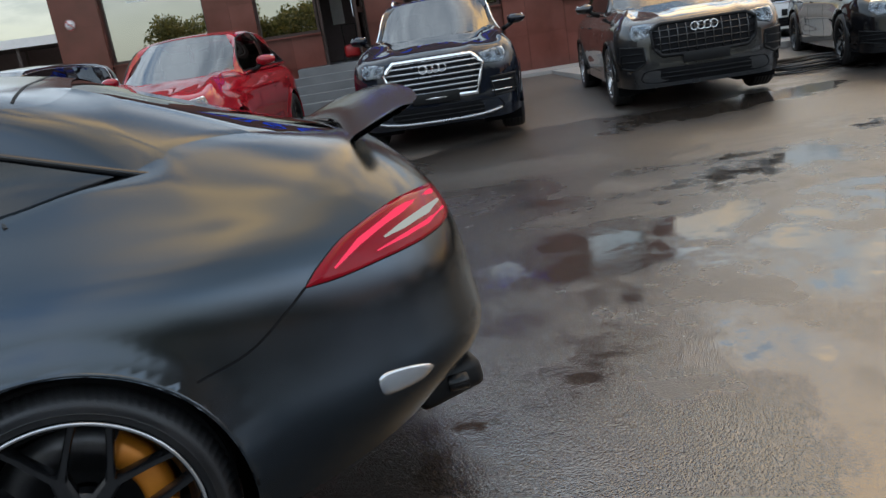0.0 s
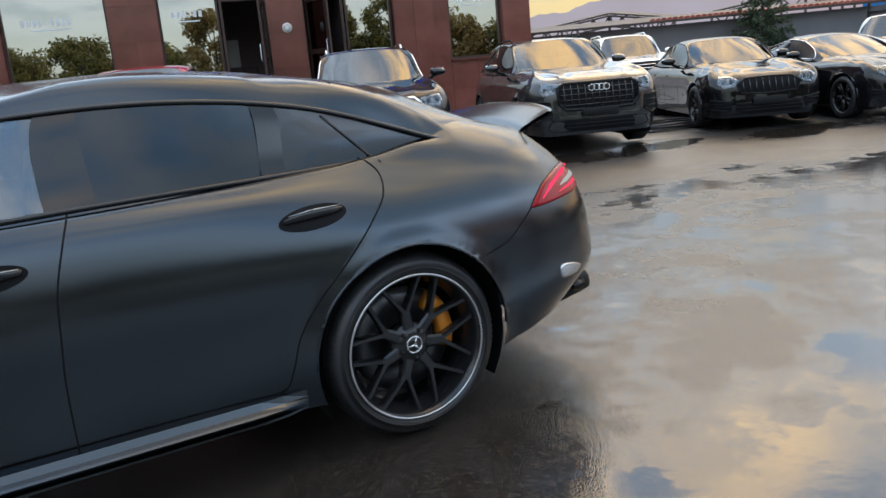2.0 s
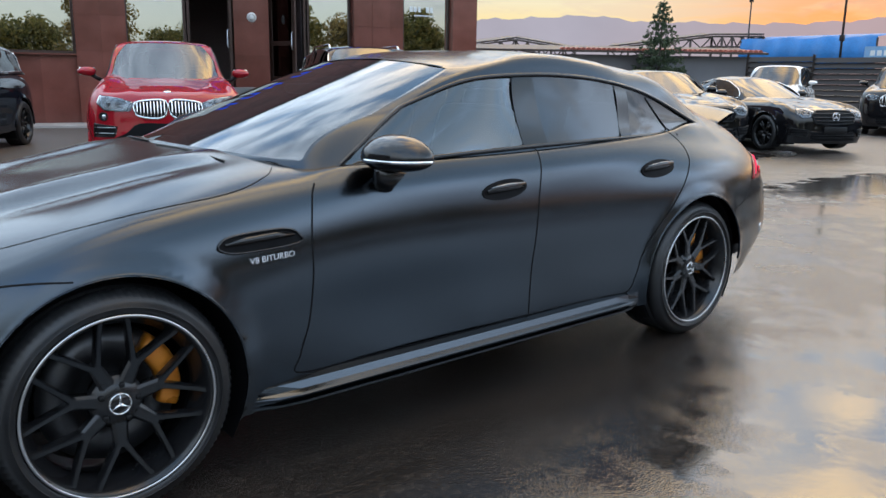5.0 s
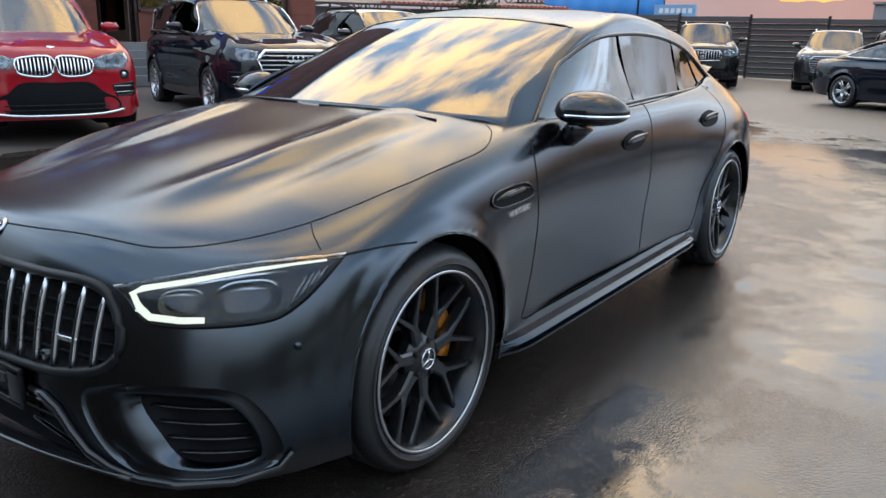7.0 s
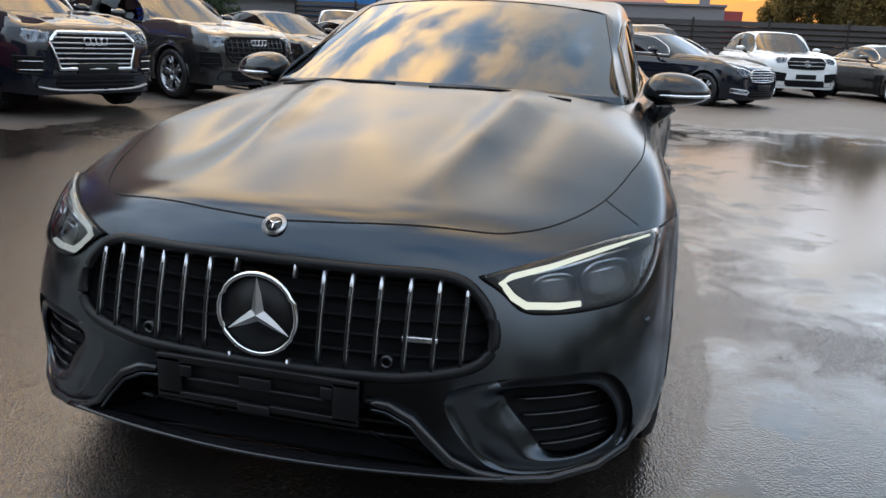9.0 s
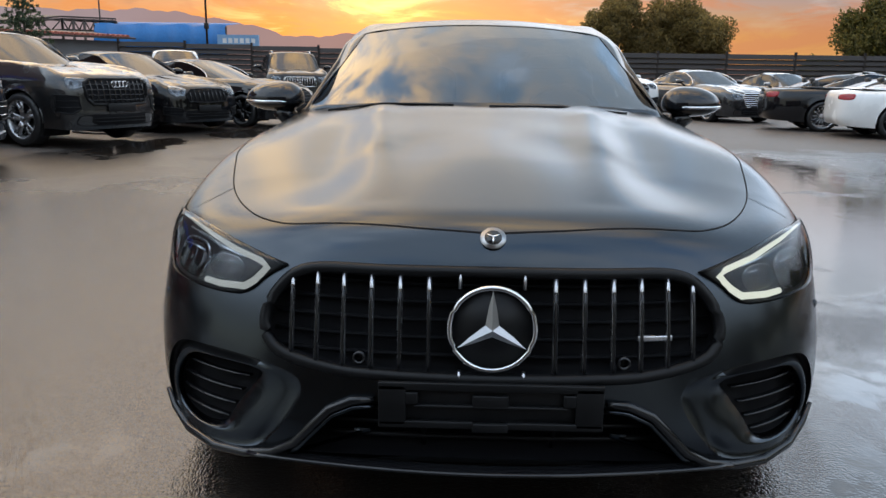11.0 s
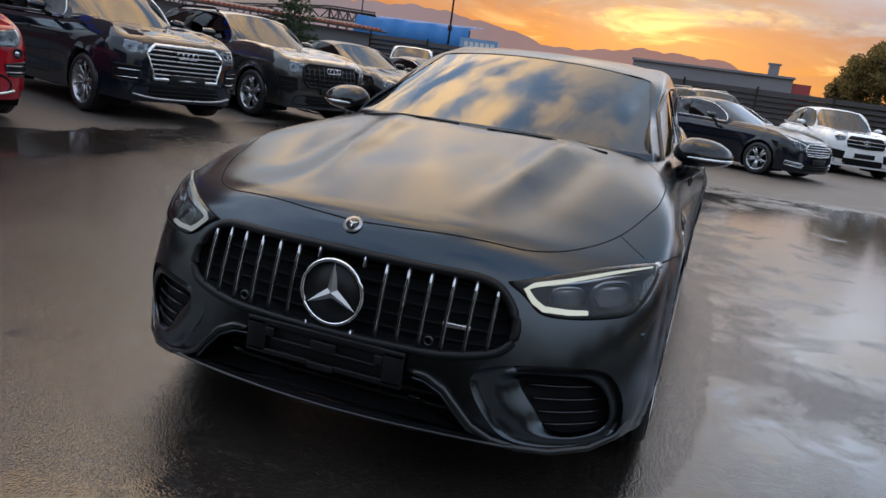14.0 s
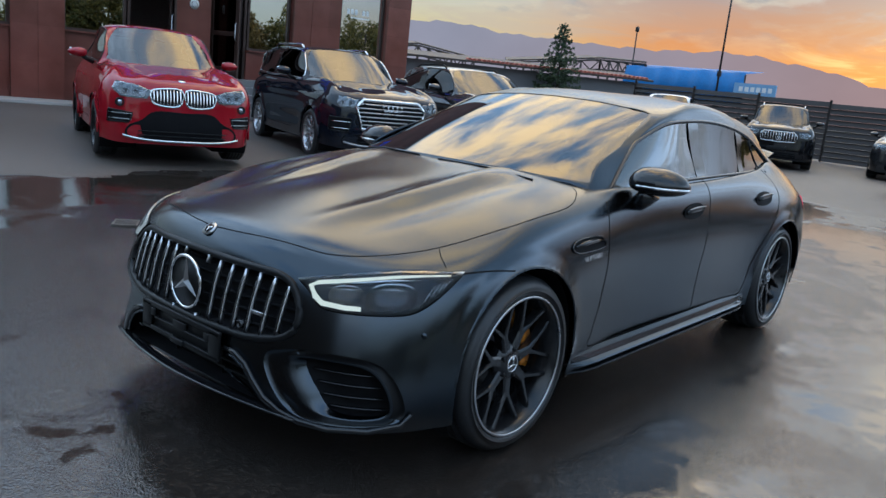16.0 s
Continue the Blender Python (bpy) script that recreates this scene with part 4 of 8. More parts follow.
        if tail:
            bm = bmesh.new()
            def back(a, b, s=s):
                return Vector((d["r"], a, b)) + Vector((1, 0.9 * s, 0)) * 3
            zt = d["zd"] * 0.86
            patch(bm, tree, round_outline([(s * d["w"] * 0.52, zt - 0.04), (s * d["w"] * 0.98, zt - 0.05), (s * d["w"] * 1.06, zt + 0.03), (s * d["w"] * 0.98, zt + 0.07), (s * d["w"] * 0.52, zt + 0.05)], 4), back, (-1, -0.9 * s, 0), 0.006, 4, 0.01)
            part("tail_light", bm, RED_LENS, car)
    def above(a, b):
        return Vector((a, b, 4))
    xf = d["f"] + 0.33
    for s in (1, -1):
        bm = bmesh.new()
        seam(bm, tree, [(xf, 0), (xf + 0.03, s * d["w"] * 0.4), (xf + 0.16, s * d["w"] * 0.70), (xf + 0.5, s * d["w"] * 0.82), (d["xw"] + 0.1, s * d["w"] * 0.86)], above, (0, 0, -1), 0.008)
        part("bonnet_gap", bm, DEEP_BLACK, car)
    if emblem == "rings":
        bm = bmesh.new()
        for k in (-1.5, -0.5, 0.5, 1.5):
            p = drop_on(tree, front(k * 0.072, d["ez"]), way, 0.022)
            ring_band(bm, 0.049, 0.009, 0.008, face_forward(p), 24)
        part("emblem", bm, CHROME, car, "row of four linked chrome rings")
    elif emblem == "star":
        bm = bmesh.new()
        p = drop_on(tree, front(0, d["ez"]), way, 0.022)
        ring_band(bm, 0.085, 0.012, 0.01, face_forward(p), 28)
        for k in range(3):
            a = math.pi / 2 + k * math.tau / 3
            tube(bm, [p, p + Vector((0, 0.08 * math.cos(a), 0.08 * math.sin(a)))], [0.016, 0.003], 6)
        part("emblem", bm, CHROME, car, "chrome ring emblem with three arms")
    elif emblem == "roundel":
        bm = bmesh.new()
        p = drop_on(tree, Vector((d["f"] + 0.2, 0, 4)), (0, 0, -1), 0.004)
        disc(bm, 0.04, Matrix.Translation(p) @ Matrix.Rotation(radians(-25), 4, "Y"))
        part("emblem", bm, CHROME, car)
    if lower:
        zl = d["zc"] + 0.13
        out = round_outline(sym(lower) if lower is not True else sym([(0.0, zl + 0.085), (0.60, zl + 0.085), (0.73, zl + 0.03), (0.66, zl - 0.07), (0.0, zl - 0.08)]), 4)
        bm = bmesh.new()
        patch(bm, tree, out, front, way, 0.004, 3)
        low = part("lower_grille", bm, DEEP_BLACK, car)
        for q in (-0.02, 0.03):
            bm = bmesh.new()
            tube(bm, [drop_on(tree, front(0.52 * t / 4, zl + q), way, 0.008) for t in range(-4, 5)], 0.007, 6)
            part("grille_bar", bm, TRIM_BLACK, low)
    if skid:
        bm = bmesh.new()
        tube(bm, [drop_on(tree, front(d["w"] * 0.72 * t / 6, d["zc"] + 0.05 + 0.05 * abs(t / 6) ** 4), way, 0.014) for t in range(-6, 7)], 0.017, 8, flat=(1.4, 1.0))
        part("skid_bar", bm, skid, car)
    for a, b in fog or ():
        for s in (1, -1):
            p = drop_on(tree, front(s * a, b), way, 0.006)
            bm = bmesh.new()
            disc(bm, 0.042, face_forward(p) @ Matrix.Rotation(radians(90), 4, "X"), 24, 0.02)
            f2 = part("fog_lamp", bm, LENS_SILVER, car)
            bm = bmesh.new()
            ring_band(bm, 0.052, 0.012, 0.02, face_forward(p), 24)
            part("lamp_ring", bm, TRIM_BLACK, f2)
    if plate:
        bm = bmesh.new()
        p = drop_on(tree, front(0, d["pz"]), way, 0.018)
        box(bm, (0.015, 0.53, 0.12), Matrix.Translation(p), 0.004)
        part("plate_holder", bm, TRIM_BLACK, car)


def car_shell(car, d, paint, fine=1, arch=None, radius=0.36):
    steps_c = [k * fine for k in (4, 5, 4, 3, 6, 10, 8, 8, 8, 10, 6, 5)]
    steps_r = [k * fine for k in (3, 4, 4, 4, 4, 3, 3)]
    g = loft(body_net(d), steps_c, steps_r)
    # raised lines along the bonnet and flared lips round the wheels
    x, y, z = g[..., 0], g[..., 1], g[..., 2]
    at = np.clip((x - d["f"]) / (d["xw"] - d["f"]), 0, 1)
    line = d["w"] * (0.42 + 0.24 * at)
    z += np.clip(at / 0.35, 0, 1) * (x < d["xw"] + 0.1) * (z > d["zn"]) * (0.020 * np.exp(-((y - line) / 0.055) ** 2) - 0.010 * np.exp(-((y - line + 0.15) / 0.10) ** 2))
    for wx in (d["fa"], d["ra"]):
        y += 0.016 * np.clip(1 - (np.hypot(x - wx, z - radius) - radius - 0.055) / 0.07, 0, 1) * (y > 0.5)
    # a waist crease and a hollow along the lower doors
    mid = np.clip((x - d["fa"] - 0.3) / 0.4, 0, 1) * np.clip((d["ra"] - 0.3 - x) / 0.4, 0, 1) * (y > 0.6)
    y += mid * (0.014 * np.exp(-((z - d["zs"] * 0.93) / 0.05) ** 2) - 0.022 * np.exp(-((z - d["zs"] * 0.55) / 0.13) ** 2))
    bm = bmesh.new()
    arch = arch or radius + 0.055
    shell(bm, g, None, ((d["fa"], radius), (d["ra"], radius)), arch)
    body = part("body", bm, paint, car)
    bm = bmesh.new()
    box(bm, (d["ra"] - d["fa"] - 2 * arch, d["w"] * 1.8, 0.10), Matrix.Translation(((d["fa"] + d["ra"]) / 2, 0, d["zc"] + 0.05)), 0.03)
    box(bm, (d["fa"] - arch - d["f"] - 0.35, d["w"] * 1.5, 0.1), Matrix.Translation(((d["f"] + d["fa"] - arch + 0.25) / 2, 0, d["zc"] + 0.06)), 0.03)
    box(bm, (d["r"] - d["ra"] - arch - 0.3, d["w"] * 1.5, 0.1), Matrix.Translation(((d["r"] + d["ra"] + arch - 0.2) / 2, 0, d["zc"] + 0.15)), 0.03)
    box(bm, (d["ra"] - d["fa"] + 1.2, d["w"] * 1.0, 0.3), Matrix.Translation(((d["fa"] + d["ra"]) / 2, 0, d["zc"] + 0.22)), 0.03)
    part("underbody", bm, TRIM_BLACK, car)
    wells(car, d, arch, radius)
    for x in (d["fa"], d["ra"]):
        for s in (1, -1):
            bm = bmesh.new()
            tube(bm, [(x + arch * math.cos(t), s * d["w"] * 0.985, radius + arch * math.sin(t)) for t in np.linspace(-0.1, math.pi + 0.1, 22)], 0.014, 6)
            part("arch_lip", bm, d.get("lip", paint), car)
    return g, body


def rails(car, d, mat):
    for s in (1, -1):
        bm = bmesh.new()
        y, h = s * d["w"] * 0.60, d["h"]
        tube(bm, [(d["xt"] + 0.25, y, h - 0.05), (d["xt"] + 0.38, y, h + 0.012), (d["xe"] - 0.5, y, h + 0.012), (d["xe"] - 0.3, y, h - 0.06)], 0.016, 8)
        part("roof_rail", bm, mat, car)


def suv(f, r, fa, ra, w, h, **more):
    d = dict(f=f, r=r, fa=fa, ra=ra, w=w, h=h, zc=0.24, zn=0.98, zs=1.00, zb=1.13, zd=1.08, xw=fa + 0.62, xt=fa + 1.42, xe=r - 0.42, xr=r - 0.10, zr=1.13, track=w - 0.14, tip=r - 0.50, posts=(5.0, 6.5), pz=0.55, ez=0.88)
    d.update(more)
    return d


def sedan(f, r, fa, ra, w, h, **more):
    d = dict(f=f, r=r, fa=fa, ra=ra, w=w, h=h, zc=0.17, zn=0.74, zs=0.84, zb=0.95, zd=0.98, xw=fa + 0.72, xt=fa + 1.62, xe=ra - 0.35, xr=ra + 0.62, zr=1.02, track=w - 0.13, tip=ra + 0.16, tipz=1.12, tipy=0.06, posts=(5.0, 6.5), pz=0.42, ez=0.66, rail=0.085, top=0.64)
    d.update(more)
    return d


# ---- the grey fastback in the middle of the yard ----
def hero_body():
    rows = [
        "-2.38 0 .232|-2.365 .40 .228|-2.24 .73 .203|-1.985 .888 .20|-1.87 .922 .205|-1.475 .94 .215|-.75 .90 .215|.25 .89 .215|1.0 .905 .22|1.475 .94 .24|2.05 .89 .285|2.45 .62 .34|2.55 0 .34",
        "-2.41 0 .30|-2.39 .40 .30|-2.25 .755 .30|-1.995 .922 .31|-1.86 .95 .33|-1.475 .967 .36|-.75 .903 .33|.25 .898 .33|1.0 .925 .35|1.475 .972 .39|2.12 .905 .43|2.55 .66 .44|2.65 0 .44",
        "-2.40 0 .50|-2.37 .40 .50|-2.215 .755 .51|-1.97 .924 .53|-1.84 .95 .55|-1.475 .972 .57|-.75 .908 .54|.25 .907 .54|1.0 .934 .56|1.475 .98 .59|2.14 .90 .60|2.555 .675 .60|2.67 0 .60",
        "-2.365 0 .665|-2.325 .40 .66|-2.16 .73 .665|-1.94 .895 .68|-1.82 .93 .70|-1.475 .955 .73|-.75 .914 .74|.25 .916 .74|1.0 .938 .755|1.475 .972 .77|2.14 .875 .76|2.535 .655 .755|2.65 0 .75",
        "-2.30 0 .785|-2.25 .40 .775|-2.11 .66 .76|-1.95 .82 .76|-1.81 .885 .775|-1.475 .91 .85|-.75 .885 .88|.25 .895 .885|1.0 .907 .893|1.475 .922 .908|2.13 .823 .89|2.495 .585 .892|2.61 0 .885",
        "-2.15 0 .84|-2.10 .36 .833|-1.98 .56 .82|-1.85 .69 .825|-1.70 .76 .85|-1.42 .80 .915|-.78 .82 .97|.25 .835 .995|1.0 .832 1.015|1.475 .815 1.018|2.05 .735 1.0|2.39 .52 1.012|2.49 0 1.02",
        "-1.80 0 .912|-1.75 .22 .907|-1.66 .36 .908|-1.55 .44 .926|-1.42 .48 .95|-1.18 .50 1.0|-.70 .50 1.045|.25 .5 .98|1.0 .55 .995|1.475 .69 1.07|1.93 .595 1.128|2.22 .43 1.108|2.37 0 1.08",
        "-1.55 0 .957|-1.48 0 .968|-1.4 0 .98|-1.3 0 .996|-1.2 0 1.014|-1.05 0 1.04|-.7 0 1.055|.25 0 .98|1.0 0 1.01|1.475 0 1.12|1.8 0 1.14|2.0 0 1.11|2.15 0 1.09",
    ]
    return np.array([[[float(v) for v in p.split()] for p in row.split("|")] for row in rows])


def hero_cabin():
    rows = [
        "-1.02 0 1.02|-.96 .40 1.012|-.765 .75 .985|-.74 .81 .93|-.2 .832 .955|.38 .84 .98|1.2 .822 .99|1.75 .775 1.01|2.08 .69 .97|2.34 .46 .98|2.44 0 .99",
        "-.975 0 1.058|-.915 .40 1.05|-.745 .727 1.03|-.635 .780 .992|-.2 .80 1.02|.38 .80 1.041|1.2 .762 1.056|1.79 .695 1.068|2.10 .51 1.095|2.31 .34 1.09|2.37 0 1.09",
        "-.38 0 1.282|-.355 .36 1.272|-.325 .652 1.214|-.265 .685 1.215|.06 .682 1.316|.38 .678 1.345|1.2 .690 1.285|1.805 .677 1.096|1.93 .475 1.208|1.95 .28 1.226|1.93 0 1.236",
        "-.02 0 1.392|0 .34 1.38|.04 .592 1.349|.09 .625 1.350|.22 .638 1.370|.42 .640 1.398|1.14 .638 1.357|1.62 .602 1.278|1.65 .445 1.312|1.63 .25 1.330|1.62 0 1.340",
        "0.16 0 1.425|.17 .28 1.418|.20 .42 1.405|.25 .47 1.405|.34 .48 1.412|.48 .485 1.427|.96 .47 1.414|1.22 .455 1.39|1.28 .35 1.383|1.28 .2 1.392|1.27 0 1.396",
        ".32 0 1.441|.34 0 1.442|.37 0 1.443|.41 0 1.444|.45 0 1.445|.52 0 1.444|.66 0 1.443|.80 0 1.440|.90 0 1.436|.96 0 1.433|1.0 0 1.430",
    ]
    return np.array([[[float(v) for v in p.split()] for p in row.split("|")] for row in rows])


HERO = dict(f=-2.41, r=2.60, fa=-1.4755, ra=1.4755, w=0.965, h=1.445, zc=0.15, zs=0.88, zb=0.99, xw=-1.02, track=0.815, posts=((5.0, 0.13, 0.0), (5.84, 0.035, 0.0)), front_glass=GLASS_SIDE, trim_r=0.010)
hero = thing("car", pose(0, 0, 0), "satin dark grey four-door fastback car parked on wet asphalt", "car")
HERO_STEPS_C = [22, 22, 14, 8, 14, 22, 20, 16, 16, 22, 14, 12]
HERO_STEPS_R = [10, 12, 11, 9, 12, 18, 18]
hero_grid = loft(hero_body(), HERO_STEPS_C, HERO_STEPS_R)
hero_grid[..., 0] += 0.045 * np.clip((-1.75 - hero_grid[..., 0]) / 0.6, 0, 1)
# power domes along the bonnet and the crease over the rear wheel
gx, gy, gz = hero_grid[..., 0], hero_grid[..., 1], hero_grid[..., 2]
line = 0.30 + 0.10 * np.clip((gx + 2.1) / 1.1, 0, 1)
fade = np.clip((gx + 2.08) / 0.5, 0, 1) * np.clip((-0.86 - gx) / 0.3, 0, 1) * (gz > 0.8)
gz += fade * (0.022 * np.exp(-((gy - line) / 0.066) ** 2) - 0.012 * np.exp(-((gy - line - 0.14) / 0.08) ** 2) - 0.004 * np.exp(-(gy / 0.16) ** 2))
# the shoulder swells up to the window trim
belt = np.interp(gx, [-0.7, -0.2, 0.38, 1.2, 1.5, 1.79], [0.79, 0.815, 0.815, 0.775, 0.745, 0.70])
gz += 0.017 * np.exp(-((gy - belt) / 0.032) ** 2) * np.clip((gx + 0.75) / 0.15, 0, 1) * np.clip((1.78 - gx) / 0.15, 0, 1) * (gz > 0.8)
# flared lips round the wheel openings
for wx in (HERO["fa"], HERO["ra"]):
    gy += 0.013 * np.clip(1 - (np.hypot(gx - wx, gz - 0.358) - 0.398) / 0.062, 0, 1) ** 0.7 * (gy > 0.6)


def half_tree(g, pick):
    """A search tree over the chosen faces of a half shell."""
    rows, cols, _ = g.shape
    faces = [(i * cols + j, i * cols + j + 1, (i + 1) * cols + j + 1, (i + 1) * cols + j) for i in range(rows - 1) for j in range(cols - 1) if pick(i, j)]
    return BVHTree.FromPolygons([Vector(p) for p in g.reshape(-1, 3)], faces)


def ease_in(v, lo, hi):
    t = np.clip((v - lo) / (hi - lo), 0, 1)
    return t * t * (3 - 2 * t)


top_net = hero_cabin()
top_net[3:, :, 2] += 0.018
hero_top, top_c, top_r = cabin_grid(top_net, 3)


def relax(g, free, times):
    """Evens out the chosen points of a grid."""
    for _ in range(times):
        mean = (np.roll(g, 1, 0) + np.roll(g, -1, 0) + np.roll(g, 1, 1) + np.roll(g, -1, 1)) / 4
        g[free] += 0.5 * (mean - g)[free]


cc, rr = np.meshgrid(top_c, top_r)
relax(hero_top, (cc > 5.9) & (cc < 9.2) & (rr > 0.3) & (rr < 4.2) & ~((cc >= 8) & (rr >= 1) & (rr <= 3)) & ~((cc <= 7.001) & (rr <= 2.001)), 60)


whole_top, skin_half = half_tree(hero_top, lambda i, j: True), half_tree(hero_grid, lambda i, j: True)


def height_map(tree, xs, ys):
    """Heights of a shell over a plan grid, low where there is none."""
    hits = [[tree.ray_cast(Vector((x, y, 3)), Vector((0, 0, -1)))[0] for y in ys] for x in xs]
    return np.array([[h.z if h else 0.3 for h in row] for row in hits])


# the roof runs into the haunches in one soft surface
plan_step = 0.012
plan_x, plan_y = np.arange(1.40, 2.62, plan_step), np.arange(0.0, 1.05, plan_step)
high_top, high_body = height_map(whole_top, plan_x, plan_y), height_map(skin_half, plan_x, plan_y)
both_high = np.maximum(high_top, high_body)
plan = np.stack(np.meshgrid(plan_x, plan_y, indexing="ij"), -1)
px2, py2 = plan[..., 0], plan[..., 1]


def terms(x, y):
    return np.stack([(x - 2.05) ** i * (y - 0.58) ** j for i in range(5) for j in range(5 - i)], -1)


near_haunch = (px2 > 1.72) & (px2 < 2.36) & (py2 > 0.34) & (py2 < 0.80) & ~((px2 < 1.86) & (py2 > 0.62)) & (both_high > 0.5)
filled = terms(px2, py2) @ np.linalg.lstsq(terms(px2[near_haunch], py2[near_haunch]), both_high[near_haunch], rcond=None)[0]


def on_plan(h, x, y):
    i, j = np.clip((x - plan_x[0]) / plan_step, 0, len(plan_x) - 1.001), np.clip(y / plan_step, 0, len(plan_y) - 1.001)
    a, b = i.astype(int), j.astype(int)
    u, v = i - a, j - b
    return (h[a, b] * (1 - v) + h[a, b + 1] * v) * (1 - u) + (h[a + 1, b] * (1 - v) + h[a + 1, b + 1] * v) * u


for g2, way2 in ((hero_grid, -1), (hero_top, 1)):
    x2, y2 = g2[..., 0], g2[..., 1]
    tip = ease_in(y2, 0.60, 0.68)
    weight = ease_in(x2 - 0.11 * tip, 1.69, 1.75) * (1 - ease_in(x2, 2.26, 2.38)) * ease_in(y2, 0.34, 0.46) * (1 - ease_in(y2, 0.72, 0.80)) * (g2[..., 2] > 0.88)
    over2 = np.clip(on_plan(high_top - high_body, x2, y2) * 0.2, -0.006, 0.003) * way2
    want = on_plan(filled, x2, y2) + over2
    g2[..., 2] += weight * (want - g2[..., 2])
relax(hero_grid, (gx > 1.45) & (gz > 0.97) & (gy > 0.2) & (gx < 2.3), 8)


def inside(outline, a, b):
    n, hit = len(outline), np.zeros(a.shape, bool)
    for i in range(n):
        (x1, y1), (x2, y2) = outline[i], outline[(i + 1) % n]
        cross = ((y1 > b) != (y2 > b)) & (a < (x2 - x1) * (b - y1) / ((y2 - y1) or 1e-9) + x1)
        hit ^= cross
    return hit


def both_sides(pts):
    return list(pts) + [(-a, b) for a, b in pts[::-1] if a > 0]


GRILLE = round_outline(both_sides([(0.0, 0.706), (0.244, 0.704), (0.434, 0.698), (0.513, 0.655), (0.556, 0.572), (0.521, 0.502), (0.378, 0.468), (0.236, 0.461), (0.0, 0.458)]), 6)
DUCT = round_outline([(0.455, 0.42), (0.56, 0.468), (0.73, 0.479), (0.83, 0.455), (0.882, 0.36), (0.878, 0.26), (0.80, 0.228), (0.61, 0.234), (0.525, 0.295)], 6)
MOUTH = round_outline(both_sides([(0.0, 0.405), (0.25, 0.40), (0.325, 0.385), (0.40, 0.345), (0.445, 0.30), (0.49, 0.252), (0.52, 0.245), (0.3, 0.25), (0.0, 0.252)]), 6)
bm = bmesh.new()
shell(bm, hero_grid, None)
whole = part("whole", bm, SATIN)
nose_tree = skin_tree([whole])
nose = gx < -1.9
hole = np.zeros(gx.shape, bool)
for outline in (GRILLE, DUCT, MOUTH):
    poly = np.array([(p.x, p.y) for p in outline])
    mask = inside(poly.tolist(), gy, gz) & nose
    pad = np.pad(mask, 1, mode="edge")
    rim = mask & ~(pad[:-2, 1:-1] & pad[2:, 1:-1] & pad[1:-1, :-2] & pad[1:-1, 2:] & pad[:-2, :-2] & pad[:-2, 2:] & pad[2:, :-2] & pad[2:, 2:])
    dense = np.concatenate([poly + (np.roll(poly, -1, 0) - poly) * k / 5 for k in range(5)])
    for i, j in zip(*np.nonzero(rim)):
        here = np.array((gy[i, j], gz[i, j]))
        reach = dense if j else dense[np.abs(dense[:, 0]) < 0.02]
        y, z = reach[np.argmin(((reach - here) ** 2).sum(1))]
        y = max(y, 0.0) if j else 0.0
        q = drop_on(nose_tree, (-6, y, z), (1, 0, 0))
        gx[i, j], gy[i, j], gz[i, j] = q.x, y, z
    hole |= mask
gone = lambda i, j: bool(hole[i:i + 2, j:j + 2].all())
bm = bmesh.new()
shell(bm, hero_grid, lambda i, j: not gone(i, j), ((-1.4755, 0.358), (1.4755, 0.358)), 0.398)
part("body", bm, SATIN, hero)
hero_panes = cabin(hero, HERO, SATIN, None, GLASS_DARK, GLASS, GLOSS_BLACK, (hero_top, top_c, top_r), 3)[1]
tree = skin_tree([whole] + hero_panes)
bpy.data.objects.remove(whole)
wells(hero, HERO, 0.398, 0.358)
bm = bmesh.new()
box(bm, (2.1, 1.74, 0.1), Matrix.Translation((0, 0, 0.27)), 0.02)
box(bm, (0.30, 1.3, 0.08), Matrix.Translation((-2.05, 0, 0.22)), 0.02)
box(bm, (0.5, 1.2, 0.12), Matrix.Translation((2.15, 0, 0.36)), 0.02)
box(bm, (3.9, 0.95, 0.3), Matrix.Translation((0.1, 0, 0.40)), 0.02)
part("underbody", bm, TRIM_BLACK, hero)
add_wheels(hero, HERO, 0.358, 0.285, 0.278, "twin_seven", True)
seats(hero, HERO, LEATHER)
NOSE = (1, 0, 0)


def recess(outline, depth_at, mats, split=None, rings=7):
    """The walls and the floor of an opening in the nose."""
    n = len(outline)
    mid = sum((Vector(p) for p in outline), Vector((0, 0))) / n
    loops = [[drop_on(nose_tree, front(*p), NOSE) for p in outline]]
    for k in range(rings):
        sc = 1 - k / rings
        line = []
        for p in outline:
            q = mid + (Vector(p) - mid) * sc
            line.append(drop_on(nose_tree, front(*q), NOSE) + Vector((depth_at(q), 0, 0)))
        loops.append(line)
    c = drop_on(nose_tree, front(*mid), NOSE) + Vector((depth_at(mid), 0, 0))
    made = []
    for which in range(len(mats)):
        b = bmesh.new()
        for a, l2 in zip(loops, loops[1:]):
            for i in range(n):
                q = (a[i], a[(i + 1) % n], l2[(i + 1) % n], l2[i])
                if split is None or split(sum((v for v in q), Vector()) / 4) == which:
                    b.faces.new([b.verts.new(v) for v in q])
        for i in range(n):
            q = (loops[-1][i], loops[-1][(i + 1) % n], c)
            if split is None or split(sum((v for v in q), Vector()) / 3) == which:
                b.faces.new([b.verts.new(v) for v in q])
        bmesh.ops.remove_doubles(b, verts=b.verts[:], dist=0.0005)
        bmesh.ops.recalc_face_normals(b, faces=b.faces[:])
        made.append(part(*mats[which][:1], b, mats[which][1], hero, mats[which][2]))
    return made


